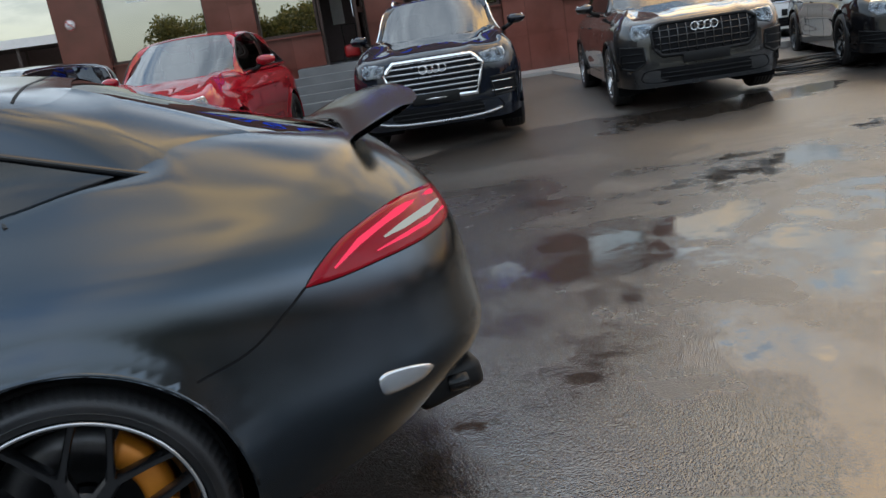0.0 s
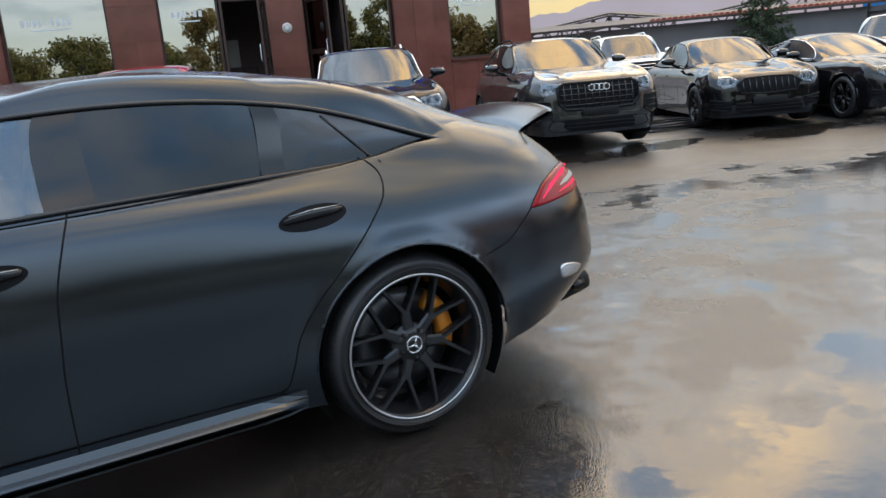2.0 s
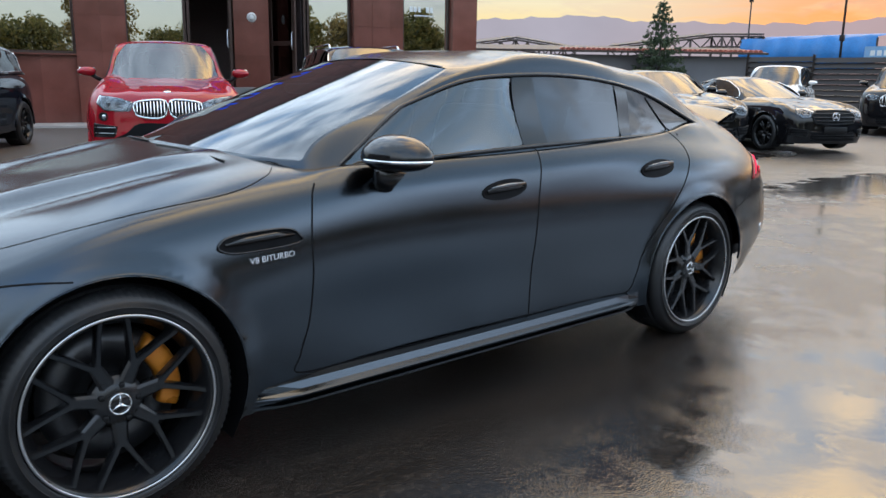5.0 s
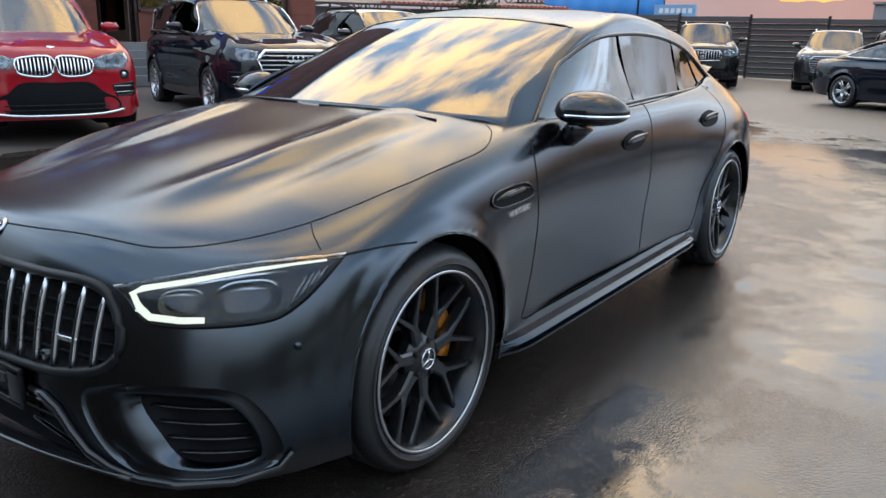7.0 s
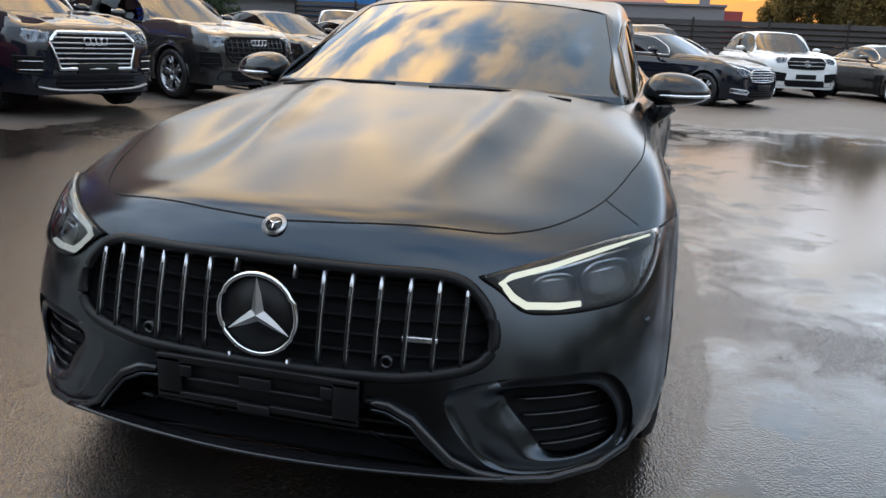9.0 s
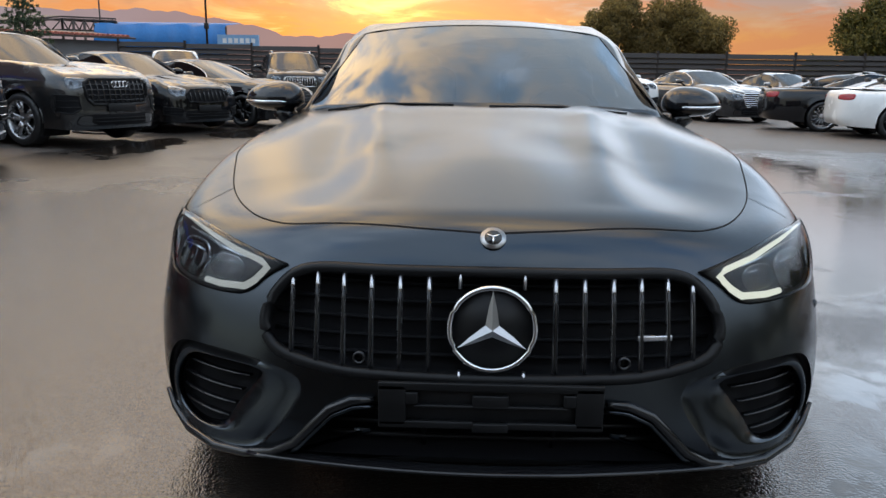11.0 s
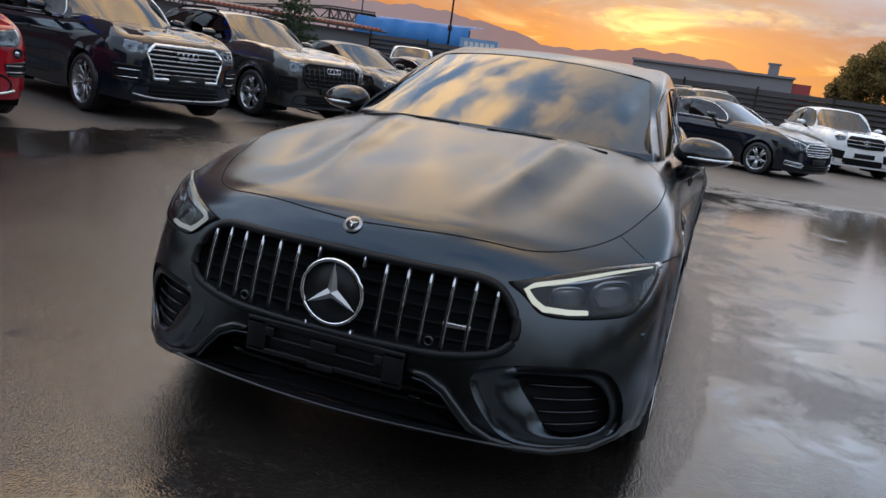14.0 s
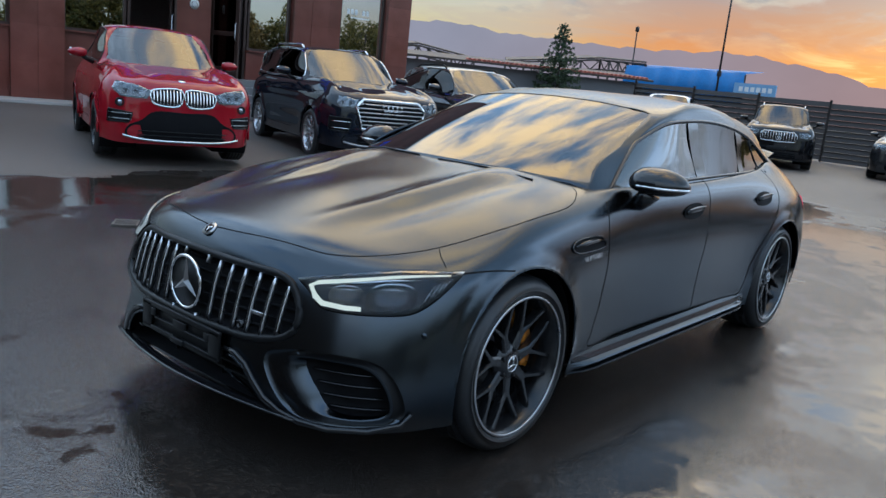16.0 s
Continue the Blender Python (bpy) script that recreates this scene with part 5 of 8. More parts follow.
def bar(pts, radius, mat, name, parent=hero, label="", off=0.006, place=front, way=NOSE, t=None, closed=False, flat=None, sides=8):
    b = bmesh.new()
    tube(b, [drop_on(t or nose_tree, place(*p), way, off) for p in pts], radius, sides, closed=closed, flat=flat)
    return part(name, b, mat, parent, label)


grille = recess(GRILLE, lambda q: 0.07, [("grille", DEEP_BLACK, "black grille with upright chrome bars")])[0]
bar(GRILLE, 0.015, TRIM_BLACK, "grille_surround", grille, off=-0.003, closed=True)
for k in range(5):
    z = 0.497 + 0.042 * k
    span = max(abs(p.x) for p in GRILLE if abs(p.y - z) < 0.03) - 0.02
    b = bmesh.new()
    tube(b, [drop_on(nose_tree, front(span * q / 6, z), NOSE) + Vector((0.05, 0, 0)) for q in range(-6, 7)], 0.006, 6)
    part("mesh_bar", b, DEEP_BLACK, grille)


def edge_heights(y):
    near = [p.y for p in GRILLE if abs(abs(p.x) - y) < 0.05]
    return min(near), max(near)


for y in (0.149, 0.218, 0.287, 0.355, 0.421, 0.485):
    for s in (1, -1):
        lo, hi = edge_heights(y)
        lo, hi = lo + 0.018, hi - 0.014
        b = bmesh.new()
        pts = [drop_on(nose_tree, front(s * y, lo + (hi - lo) * q / 8), NOSE) + Vector((0.004, 0, 0)) for q in range(9)]
        tube(b, pts, 0.0072, 8, flat=(0.88, 1.4))
        slat = part("grille_bar", b, BAR_METAL, grille)
        b = bmesh.new()
        tube(b, [p + Vector((-0.0090, 0, 0)) for p in pts[:-1]], 0.0038, 6)
        part("bar_groove", b, GLOSS_BLACK, slat)
for s in (1, -1):
    for lo, hi in ((0.450, 0.478), (0.668, 0.708)):
        b = bmesh.new()
        tube(b, [drop_on(nose_tree, front(s * 0.076, z), NOSE) + Vector((0.002, 0, 0)) for z in (lo, hi)], 0.0085, 8, flat=(0.55, 1.4))
        part("grille_bar", b, BAR_METAL, grille)
    b = bmesh.new()
    p = drop_on(nose_tree, front(s * 0.315, 0.497), NOSE) + Vector((0.02, 0, 0))
    ring_band(b, 0.016, 0.006, 0.02, face_forward(p), 20)
    disc(b, 0.011, Matrix.Translation(p) @ Matrix.Rotation(radians(90), 4, "Y"), 16, 0.012)
    part("sensor", b, GLOSS_BLACK, grille)
# the emblem in the grille: ring, black disc and three arms
c = drop_on(nose_tree, front(0, 0.583), NOSE) + Vector((-0.024, 0, 0))
b = bmesh.new()
disc(b, 0.096, Matrix.Translation(c + Vector((0.012, 0, 0))) @ Matrix.Rotation(radians(90), 4, "Y"), 48, 0.012)
emblem = part("emblem", b, TRIM_BLACK, grille, "black disc with a chrome ring and three arms")
b = bmesh.new()
tube(b, [c + Vector((0.004, 0.1 * math.cos(a), 0.1 * math.sin(a))) for a in np.linspace(0, math.tau, 49)[:-1]], 0.0066, 8, closed=True)
part("emblem_ring", b, CHROME, emblem)
b = bmesh.new()
for k in range(3):
    a = math.pi / 2 + k * math.tau / 3
    u, v = Vector((0, math.cos(a), math.sin(a))), Vector((0, -math.sin(a), math.cos(a)))
    top, tip = b.verts.new(c + Vector((-0.006, 0, 0))), b.verts.new(c + u * 0.094 + Vector((0.004, 0, 0)))
    for s in (1, -1):
        w2 = b.verts.new(c + u * 0.010 + v * s * 0.019 + Vector((0.008, 0, 0)))
        b.faces.new((top, tip, w2) if s > 0 else (top, w2, tip))
part("emblem_star", b, SATIN_METAL, emblem, smooth=False)
b = bmesh.new()
box(b, (0.012, 0.085, 0.014), Matrix.Translation(drop_on(nose_tree, front(-0.388, 0.555), NOSE) + Vector((0.004, 0, 0))) @ Matrix.Rotation(radians(8), 4, "Z"), 0.003)
part("grille_badge", b, BAR_METAL, grille)
# round badge on the bonnet's edge
p = drop_on(nose_tree, front(0, 0.779), NOSE, 0.002)
b = bmesh.new()
tilt = Matrix.Translation(p) @ Matrix.Rotation(radians(-42), 4, "Y")
disc(b, 0.031, tilt, 32, 0.005)
badge = part("badge", b, SATIN_METAL, hero, "round silver bonnet badge")
b = bmesh.new()
ring_band(b, 0.021, 0.003, 0.002, tilt @ Matrix.Translation((0, 0, 0.002)) @ Matrix.Rotation(radians(90), 4, "X"), 24)
disc(b, 0.019, tilt @ Matrix.Translation((0, 0, 0.003)), 24, 0.002)
part("badge_face", b, GLOSS_BLACK, badge)
b = bmesh.new()
for k in range(3):
    a = k * math.tau / 3 + math.pi
    tube(b, [tilt @ Vector((0, 0, 0.005)), tilt @ Vector((0.018 * math.cos(a), 0.018 * math.sin(a), 0.005))], [0.004, 0.001], 5)
part("badge_star", b, CHROME, badge)
# plate bracket
pc = drop_on(nose_tree, front(0, 0.40), NOSE)
x0 = pc.x - 0.012
b = bmesh.new()
box(b, (0.006, 0.5, 0.09), Matrix.Translation((x0 + 0.012, 0, 0.4)), 0.002)
holder = part("plate_holder", b, TRIM_BLACK, hero, "black plastic plate bracket without a plate")
pieces = [("rail", (0.014, 0.53, 0.020), (x0, 0, 0.447)), ("rail", (0.014, 0.53, 0.018), (x0, 0, 0.352)), ("clip", (0.012, 0.085, 0.03), (x0, 0, 0.412)), ("rib", (0.012, 0.36, 0.008), (x0, 0, 0.398)), ("clip", (0.020, 0.085, 0.022), (x0 - 0.006, 0, 0.350))]
for k in (1, -1):
    pieces += [("end_plate", (0.014, 0.065, 0.1), (x0, k * 0.232, 0.4)), ("pad", (0.010, 0.03, 0.03), (x0 - 0.004, k * 0.185, 0.418))]
for name, size, at in pieces:
    b = bmesh.new()
    box(b, size, Matrix.Translation(at), 0.003)
    part(name, b, TRIM_BLACK, holder)
# lower mouth with its bars
mouth = recess(MOUTH, lambda q: 0.13, [("lower_intake", DEEP_BLACK, "")])[0]
for z, span in ((0.28, 0.42), (0.318, 0.38), (0.355, 0.33)):
    b = bmesh.new()
    tube(b, [drop_on(nose_tree, front(span * q / 6, z), NOSE) + Vector((0.07, 0, 0)) for q in range(-6, 7)], 0.007, 6)
    part("intake_bar", b, TRIM_BLACK, mouth)
for y in (-0.16, 0.16):
    b = bmesh.new()
    tube(b, [drop_on(nose_tree, front(y, z), NOSE) + Vector((0.065, 0, 0)) for z in (0.255, 0.39)], 0.008, 6)
    part("intake_bar", b, TRIM_BLACK, mouth)
for s in (1, -1):
    duct = [Vector((p.x * s, p.y)) for p in DUCT]
    mouth_edge = round_outline([(0.690, 0.268), (0.640, 0.330), (0.585, 0.405), (0.600, 0.432), (0.70, 0.441), (0.785, 0.421), (0.832, 0.36), (0.838, 0.285), (0.785, 0.258)], 6)
    heart = Vector((0.715, 0.348))
    turn_of = [math.atan2(q.y - heart.y, q.x - heart.x) for q in mouth_edge]
    order = np.argsort(turn_of)
    turns, reach_of = np.array(turn_of)[order], np.array([(mouth_edge[k] - heart).length for k in order])
    lines, black = [], []
    for p in DUCT:
        inner = (Vector((0.68, 0.35)) - p).normalized()
        way_in = p - heart
        far = float(np.interp(math.atan2(way_in.y, way_in.x), turns, reach_of, period=math.tau))
        m = heart + way_in.normalized() * far
        w = float(ease_in(p.x, 0.50, 0.64) * ease_in(p.y, 0.235, 0.275))
        black.append(w > 0.35)
        # depth below the skin: a groove, a broad rim, a ramp into the throat
        line = [(p, 0.0), (p + inner * 0.006, 0.006 + 0.030 * w), (p + inner * 0.020, 0.010 + 0.026 * w), (p + inner * 0.027, 0.012)]
        start = p + inner * 0.027
        line += [(start.lerp(m, t), 0.012 + 0.006 * t + 0.034 * t ** 3) for t in (0.15, 0.3, 0.45, 0.6, 0.75, 0.9, 1.0)]
        line += [(m.lerp(heart, 0.04), 0.085), (m.lerp(heart, 0.5), 0.085), (heart, 0.085)]
        lines.append([drop_on(nose_tree, front(s * q.x, q.y), NOSE) + Vector((dep, 0, 0)) for q, dep in line])
    made = []
    for name, mat, label, pick in (("intake_groove", TRIM_BLACK, "", lambda i, k: k < 3 and black[i]), ("intake_panel", SATIN, "", lambda i, k: k < 10 and not (k < 3 and black[i])), ("air_intake", DEEP_BLACK, "black slatted air intake", lambda i, k: k >= 10)):
        b = bmesh.new()
        grid2 = [[b.verts.new(v) for v in line] for line in lines]
        for i in range(len(lines)):
            one, two = grid2[i], grid2[(i + 1) % len(lines)]
            for k in range(len(one) - 1):
                if pick(i, k):
                    b.faces.new((one[k], two[k], two[k + 1], one[k + 1]))
        bmesh.ops.remove_doubles(b, verts=b.verts[:], dist=0.0004)
        bmesh.ops.delete(b, geom=[v for v in b.verts if not v.link_faces], context="VERTS")
        bmesh.ops.recalc_face_normals(b, faces=b.faces[:])
        made.append(part(name, b, mat, hero, label))
    opening = made[2]
    for k, z in enumerate((0.285, 0.325, 0.365, 0.405)):
        b = bmesh.new()
        tube(b, [drop_on(nose_tree, front(s * y, z + 0.01 * (y - 0.7)), NOSE) + Vector((0.060, 0, 0)) for y in np.linspace(0.672 - 0.022 * k, 0.826 - 0.006 * k, 7)], 0.006, 6, flat=(1.8, 0.5))
        part("intake_slat", b, GLOSS_BLACK, opening)
    # the blade that runs from the plate down and round the duct
    blade = [(0.275, 0.405), (0.33, 0.398), (0.385, 0.372), (0.43, 0.325), (0.475, 0.275), (0.535, 0.240), (0.61, 0.221), (0.70, 0.214), (0.80, 0.216), (0.868, 0.238), (0.895, 0.285)]
    bar([(s * a, z) for a, z in blade], [0.008] + [0.012] * 9 + [0.006], GLOSS_BLACK, "front_blade", hero, off=0.008)
    bar([(s * a * 0.99, z - 0.018) for a, z in blade[:8]], [0.004] + [0.006] * 6 + [0.003], SATIN, "front_blade", hero, off=0.006)
    sensor = bmesh.new()
    disc(sensor, 0.011, Matrix.Translation(drop_on(tree, (-4, s * 2.9, 0.56), (1, -s, 0), 0.001)) @ Matrix.Rotation(radians(90), 4, "Y") @ Matrix.Rotation(radians(45 * s), 4, "X"), 20, 0.004)
    part("parking_sensor", sensor, SATIN, hero)
b = bmesh.new()
lip = [(-2.255 - 0.13 * math.cos(y * 2.2), y, 0.236 - 0.03 * abs(y) ** 2) for y in np.linspace(-0.60, 0.60, 25)]
tube(b, lip, 0.014, 8, flat=(1.9, 0.55))
part("front_lip", b, GLOSS_BLACK, hero)

# headlights
R2 = math.sqrt(0.5)


def corner(s, end=-1):
    """A view on to a corner of the car from outside: a runs round the corner, b up."""
    def place(a, b):
        return Vector((-end * a * R2 + end * 3 * R2, s * (a * R2 + 3 * R2), b))
    return place


def soft_power(v):
    return math.copysign(abs(v) ** 0.72, v)


LAMP = round_outline([(-1.222, 0.698), (-1.222, 0.698), (-1.069, 0.727), (-0.870, 0.752), (-0.651, 0.760), (-0.651, 0.760), (-0.708, 0.709), (-0.768, 0.661), (-0.836, 0.629), (-0.952, 0.619), (-1.083, 0.617), (-1.143, 0.627), (-1.182, 0.668)], 5)
for s in (1, -1):
    pl, wy = corner(s), (1, -s, 0)
    b = bmesh.new()
    patch(b, nose_tree, LAMP, pl, wy, 0.0012, 5)
    lamp = part("headlight", b, TRIM_BLACK, hero, "slim headlight with a lit white daytime strip" if s < 0 else "slim headlight with a faintly lit daytime strip")
    bar([(p.x, p.y) for p in LAMP], 0.0035, DEEP_BLACK, "lamp_edge", lamp, off=0.002, place=pl, way=wy, closed=True, sides=6)
    bar([(-0.70, 0.752), (-0.874, 0.741), (-1.044, 0.716), (-1.150, 0.698), (-1.176, 0.685), (-1.158, 0.654), (-1.132, 0.636), (-1.056, 0.632), (-1.0, 0.634)], [0.003, 0.0055, 0.007, 0.008, 0.0095, 0.010, 0.0095, 0.009, 0.008], LAMP_WHITE if s < 0 else LENS_WHITE, "daytime_light", lamp, off=0.004, place=pl, way=wy)
    for a, z, ra, rz in ((-1.055, 0.672, 0.048, 0.022), (-0.90, 0.676, 0.072, 0.034)):
        oval = [(a + ra * soft_power(math.cos(t)), z + rz * soft_power(math.sin(t)) + 0.12 * ra * math.cos(t)) for t in np.linspace(0, math.tau, 25)[:-1]]
        b = bmesh.new()
        patch(b, nose_tree, [(a + (u - a) * 1.22, z + (v - z) * 1.26) for u, v in oval], pl, wy, 0.003, 3, 0.001)
        part("lens_bezel", b, GLOSS_BLACK, lamp)
        b = bmesh.new()
        patch(b, nose_tree, oval, pl, wy, 0.006, 3, 0.004)
        part("lens_box", b, GLOSS_BLACK, lamp)
        b = bmesh.new()
        bmesh.ops.create_uvsphere(b, u_segments=20, v_segments=12, radius=rz * 0.80, matrix=Matrix.Translation(drop_on(nose_tree, pl(a + ra * 0.1, z - rz * 0.12), wy, -rz * 0.55)))
        part("lamp_lens", b, GLOSS_BLACK, lamp)
        bar([(a + ra * 0.1 + rz * 0.80 * math.cos(t), z - rz * 0.12 + rz * 0.80 * math.sin(t)) for t in np.linspace(0, math.tau, 21)[:-1]], 0.0016, LAMP_HOUSING, "lens_ring", lamp, off=0.008, place=pl, way=wy, closed=True, sides=6)
        bar([(a + ra * 1.10 * soft_power(math.cos(t)), z + rz * 1.2 * soft_power(math.sin(t)) + 0.12 * ra * math.cos(t)) for t in np.linspace(0.25, 2.6, 9)], [0.001] + [rz * 0.12] * 7 + [0.001], LENS_SILVER, "lens_brow", lamp, off=0.005, place=pl, way=wy, sides=6)
        bar([(a - ra * 0.7, z + rz * 0.55), (a + ra * 0.1, z + rz * 0.72), (a + ra * 0.8, z + rz * 0.70)], [0.002, rz * 0.14, 0.002], LENS_SILVER, "lens_shelf", lamp, off=0.007, place=pl, way=wy, sides=6)
    for k in range(4):
        bar([(-0.80 + 0.022 * k, 0.652 + 0.016 * k), (-0.775 + 0.020 * k, 0.690 + 0.011 * k), (-0.752 + 0.018 * k, 0.722 + 0.006 * k)], [0.002, 0.0045, 0.002], LAMP_HOUSING, "lamp_fin", lamp, off=0.003, place=pl, way=wy, sides=6)
    bar([(-1.10, 0.700), (-1.0, 0.714), (-0.9, 0.728), (-0.80, 0.735)], [0.002, 0.005, 0.005, 0.002], LENS_SILVER, "lamp_trim", lamp, off=0.003, place=pl, way=wy)
    b = bmesh.new()
    seam(b, tree, [(-0.651, 0.760), (-0.58, 0.764), (-0.51, 0.763), (-0.445, 0.757)], pl, wy, 0.005)
    part("shut_line", b, DEEP_BLACK, hero)
    b = bmesh.new()
    patch(b, nose_tree, LAMP, pl, wy, 0.014, 6, 0.013)
    part("lamp_cover", b, GLASS_LAMP, lamp)
    # tail lamp
    rear_pl, rear_wy = corner(s, 1), (-1, -s, 0)
    TAIL = round_outline([(-0.850, 0.79), (-0.850, 0.79), (-0.907, 0.832), (-1.010, 0.878), (-1.208, 0.912), (-1.42, 0.905), (-1.47, 0.885), (-1.44, 0.825), (-1.249, 0.806), (-1.061, 0.797), (-0.931, 0.789)], 5)
    b = bmesh.new()
    patch(b, nose_tree, TAIL, rear_pl, rear_wy, 0.006, 6, 0.012)
    rear = part("tail_light", b, LIT_RED, hero, "wedge-shaped red tail light, lit")
    bar([(p.x, p.y) for p in TAIL], 0.003, DEEP_BLACK, "lamp_edge", rear, off=0.001, place=rear_pl, way=rear_wy, closed=True, sides=6)
    bar([(-0.93, 0.812), (-1.02, 0.852), (-1.19, 0.886), (-1.40, 0.888)], [0.003, 0.009, 0.011, 0.008], LAMP_RED, "light_strip", rear, off=0.006, place=rear_pl, way=rear_wy)
    bar([(-1.40, 0.862), (-1.29, 0.860), (-1.17, 0.852), (-1.09, 0.842)], [0.005, 0.012, 0.010, 0.003], LENS_WHITE, "reversing_lamp", rear, off=0.005, place=rear_pl, way=rear_wy)
    bar([(-1.05, 0.818), (-1.15, 0.828), (-1.26, 0.834), (-1.40, 0.840)], [0.002, 0.006, 0.007, 0.004], LAMP_RED, "light_strip", rear, off=0.006, place=rear_pl, way=rear_wy)
    # reflector, seams, handles, vent and sill
    side, inward = flank(s), (0, -s, 0)
    b = bmesh.new()
    patch(b, nose_tree, round_outline([(2.228, 0.517), (2.303, 0.511), (2.381, 0.483), (2.345, 0.457), (2.244, 0.459), (2.222, 0.478)], 4), side, inward, 0.004, 4, 0.008)
    part("reflector", b, RED_LENS if s > 0 else LENS_SILVER, hero)
    b = bmesh.new()
    seam(b, tree, [(1.408, 1.075), (1.447, 1.022), (1.425, 0.951), (1.363, 0.882), (1.232, 0.745), (1.111, 0.618), (1.032, 0.501), (0.992, 0.38), (0.95, 0.315), (0.80, 0.308), (0.28, 0.306)], side, inward)
    part("shut_line", b, DEEP_BLACK, hero)
    b = bmesh.new()
    seam(b, tree, [(0.378, 1.03), (0.346, 0.948), (0.306, 0.808), (0.289, 0.638), (0.28, 0.514), (0.28, 0.306)], side, inward)
    part("shut_line", b, DEEP_BLACK, hero)
    b = bmesh.new()
    seam(b, tree, [(-0.749, 0.96), (-0.778, 0.917), (-0.805, 0.789), (-0.808, 0.632), (-0.824, 0.492), (-0.862, 0.38), (-0.86, 0.312), (-0.5, 0.302), (0.28, 0.306)], side, inward)
    part("shut_line", b, DEEP_BLACK, hero)
    b = bmesh.new()
    seam(b, tree, [(2.085, 0.79), (2.026, 0.748), (1.923, 0.686), (1.80, 0.657)], side, inward)
    part("shut_line", b, DEEP_BLACK, hero)
    b = bmesh.new()
    over, down = (lambda a, c: Vector((a, c, 4))), (0, 0, -1)
    seam(b, tree, [(-2.255, 0), (-2.232, s * 0.20), (-2.165, s * 0.46), (-2.10, s * 0.575), (-1.985, s * 0.668), (-1.806, s * 0.754), (-1.574, s * 0.815), (-1.40, s * 0.842), (-1.07, s * 0.83), (-0.90, s * 0.765), (-0.84, s * 0.70)], over, down, 0.0036)
    seam(b, tree, [(-1.80, s * 0.757), (-1.835, s * 0.80), (-1.86, s * 0.85)], over, down, 0.003)
    part("bonnet_gap", b, DEEP_BLACK, hero)
    for x in (1.40, 1.55):
        b = bmesh.new()
        seam(b, tree, [(x, 0), (x, s * 0.25), (x - 0.01, s * 0.45), (x - 0.02, s * 0.60)], over, down, 0.007)
        part("roof_seam", b, DEEP_BLACK, hero)
    for x, z in ((0.117, 0.880), (1.138, 0.908)):
        oval = [(x + 0.125 * math.cos(a), z + 0.040 * math.sin(a) + 0.01 * math.cos(a)) for a in np.linspace(0, math.tau, 25)[:-1]]
        b = bmesh.new()
        patch(b, tree, oval, side, inward, 0.004, 5)
        cup = part("door_handle", b, DEEP_BLACK, hero, "gloss black handle with a chrome strip")
        bar([(x - 0.108, z - 0.006), (x - 0.05, z + 0.004), (x + 0.05, z + 0.010), (x + 0.108, z + 0.012)], [0.007, 0.014, 0.014, 0.007], GLOSS_BLACK, "grip", cup, off=0.016, place=side, way=inward, t=tree, flat=(0.5, 1.2))
        bar([(x - 0.09, z + 0.010), (x, z + 0.019), (x + 0.10, z + 0.020)], [0.001, 0.0022, 0.0015], SATIN_METAL, "chrome_strip", cup, off=0.024, place=side, way=inward, t=tree)
    VENT = round_outline([(-1.150, 0.800), (-1.10, 0.824), (-0.916, 0.829), (-0.858, 0.806), (-0.866, 0.776), (-1.07, 0.770), (-1.137, 0.782)], 4)
    b = bmesh.new()
    patch(b, tree, VENT, side, inward, 0.001, 4)
    vent = part("fender_vent", b, DEEP_BLACK, hero, "gloss black side vent behind the front wheel")
    bar([(p.x, p.y) for p in VENT], 0.004, GLOSS_BLACK, "vent_frame", vent, off=0.004, place=side, way=inward, t=tree, closed=True, sides=6)
    bar([(-1.13, 0.800), (-1.05, 0.807), (-0.95, 0.811), (-0.88, 0.806)], [0.004, 0.012, 0.012, 0.005], GLOSS_BLACK, "vent_fin", vent, off=0.008, place=side, way=inward, t=tree)
    words = bpy.data.curves.new("lettering", "FONT")
    words.body, words.size, words.extrude, words.align_x = "V8 BITURBO", 0.036, 0.0015, "LEFT"
    q0 = drop_on(tree, side(-1.05 if s < 0 else -0.86, 0.742), inward, 0.003)
    q1 = drop_on(tree, side(-0.86 if s < 0 else -1.05, 0.748), inward, 0.003)
    lett = new("lettering", words)
    lett.parent = hero
    xa = (q1 - q0).normalized()
    za = Vector((0, 0, 1)) - xa * xa.z
    za.normalize()
    ya = xa.cross(za)
    m3 = Matrix((xa, za, xa.cross(za))).transposed().to_4x4()
    lett.matrix_basis = Matrix.Translation(q0 - za * 0.012) @ m3 @ pose(0, 0, 0, 0, 0, 0) @ Matrix.Diagonal((0.86, 0.8, 1, 1))
    words.materials.append(CHROME)
    tagged(lett, "raised chrome lettering")
    b = bmesh.new()
    rings = []
    for x in np.linspace(-1.05, 1.03, 25):
        k = min(1.0, (x + 1.05) / 0.16, (1.03 - x) / 0.16) ** 0.5 if -1.05 < x < 1.03 else 0.0
        y0 = 0.915
        sect = [(y0 - 0.01, 0.306), (y0 + 0.010 + 0.006 * k, 0.296), (y0 + 0.012 + 0.014 * k, 0.271), (y0 + 0.014 + 0.027 * k, 0.262), (y0 + 0.014 + 0.034 * k, 0.256), (y0 + 0.012 + 0.016 * k, 0.250), (y0 + 0.012 + 0.015 * k, 0.241), (y0 + 0.01 + 0.040 * k, 0.235), (y0 + 0.01 + 0.041 * k, 0.227), (y0 - 0.03, 0.212)]
        rings.append([b.verts.new((x, s * y, z + 0.006 * x)) for y, z in sect])
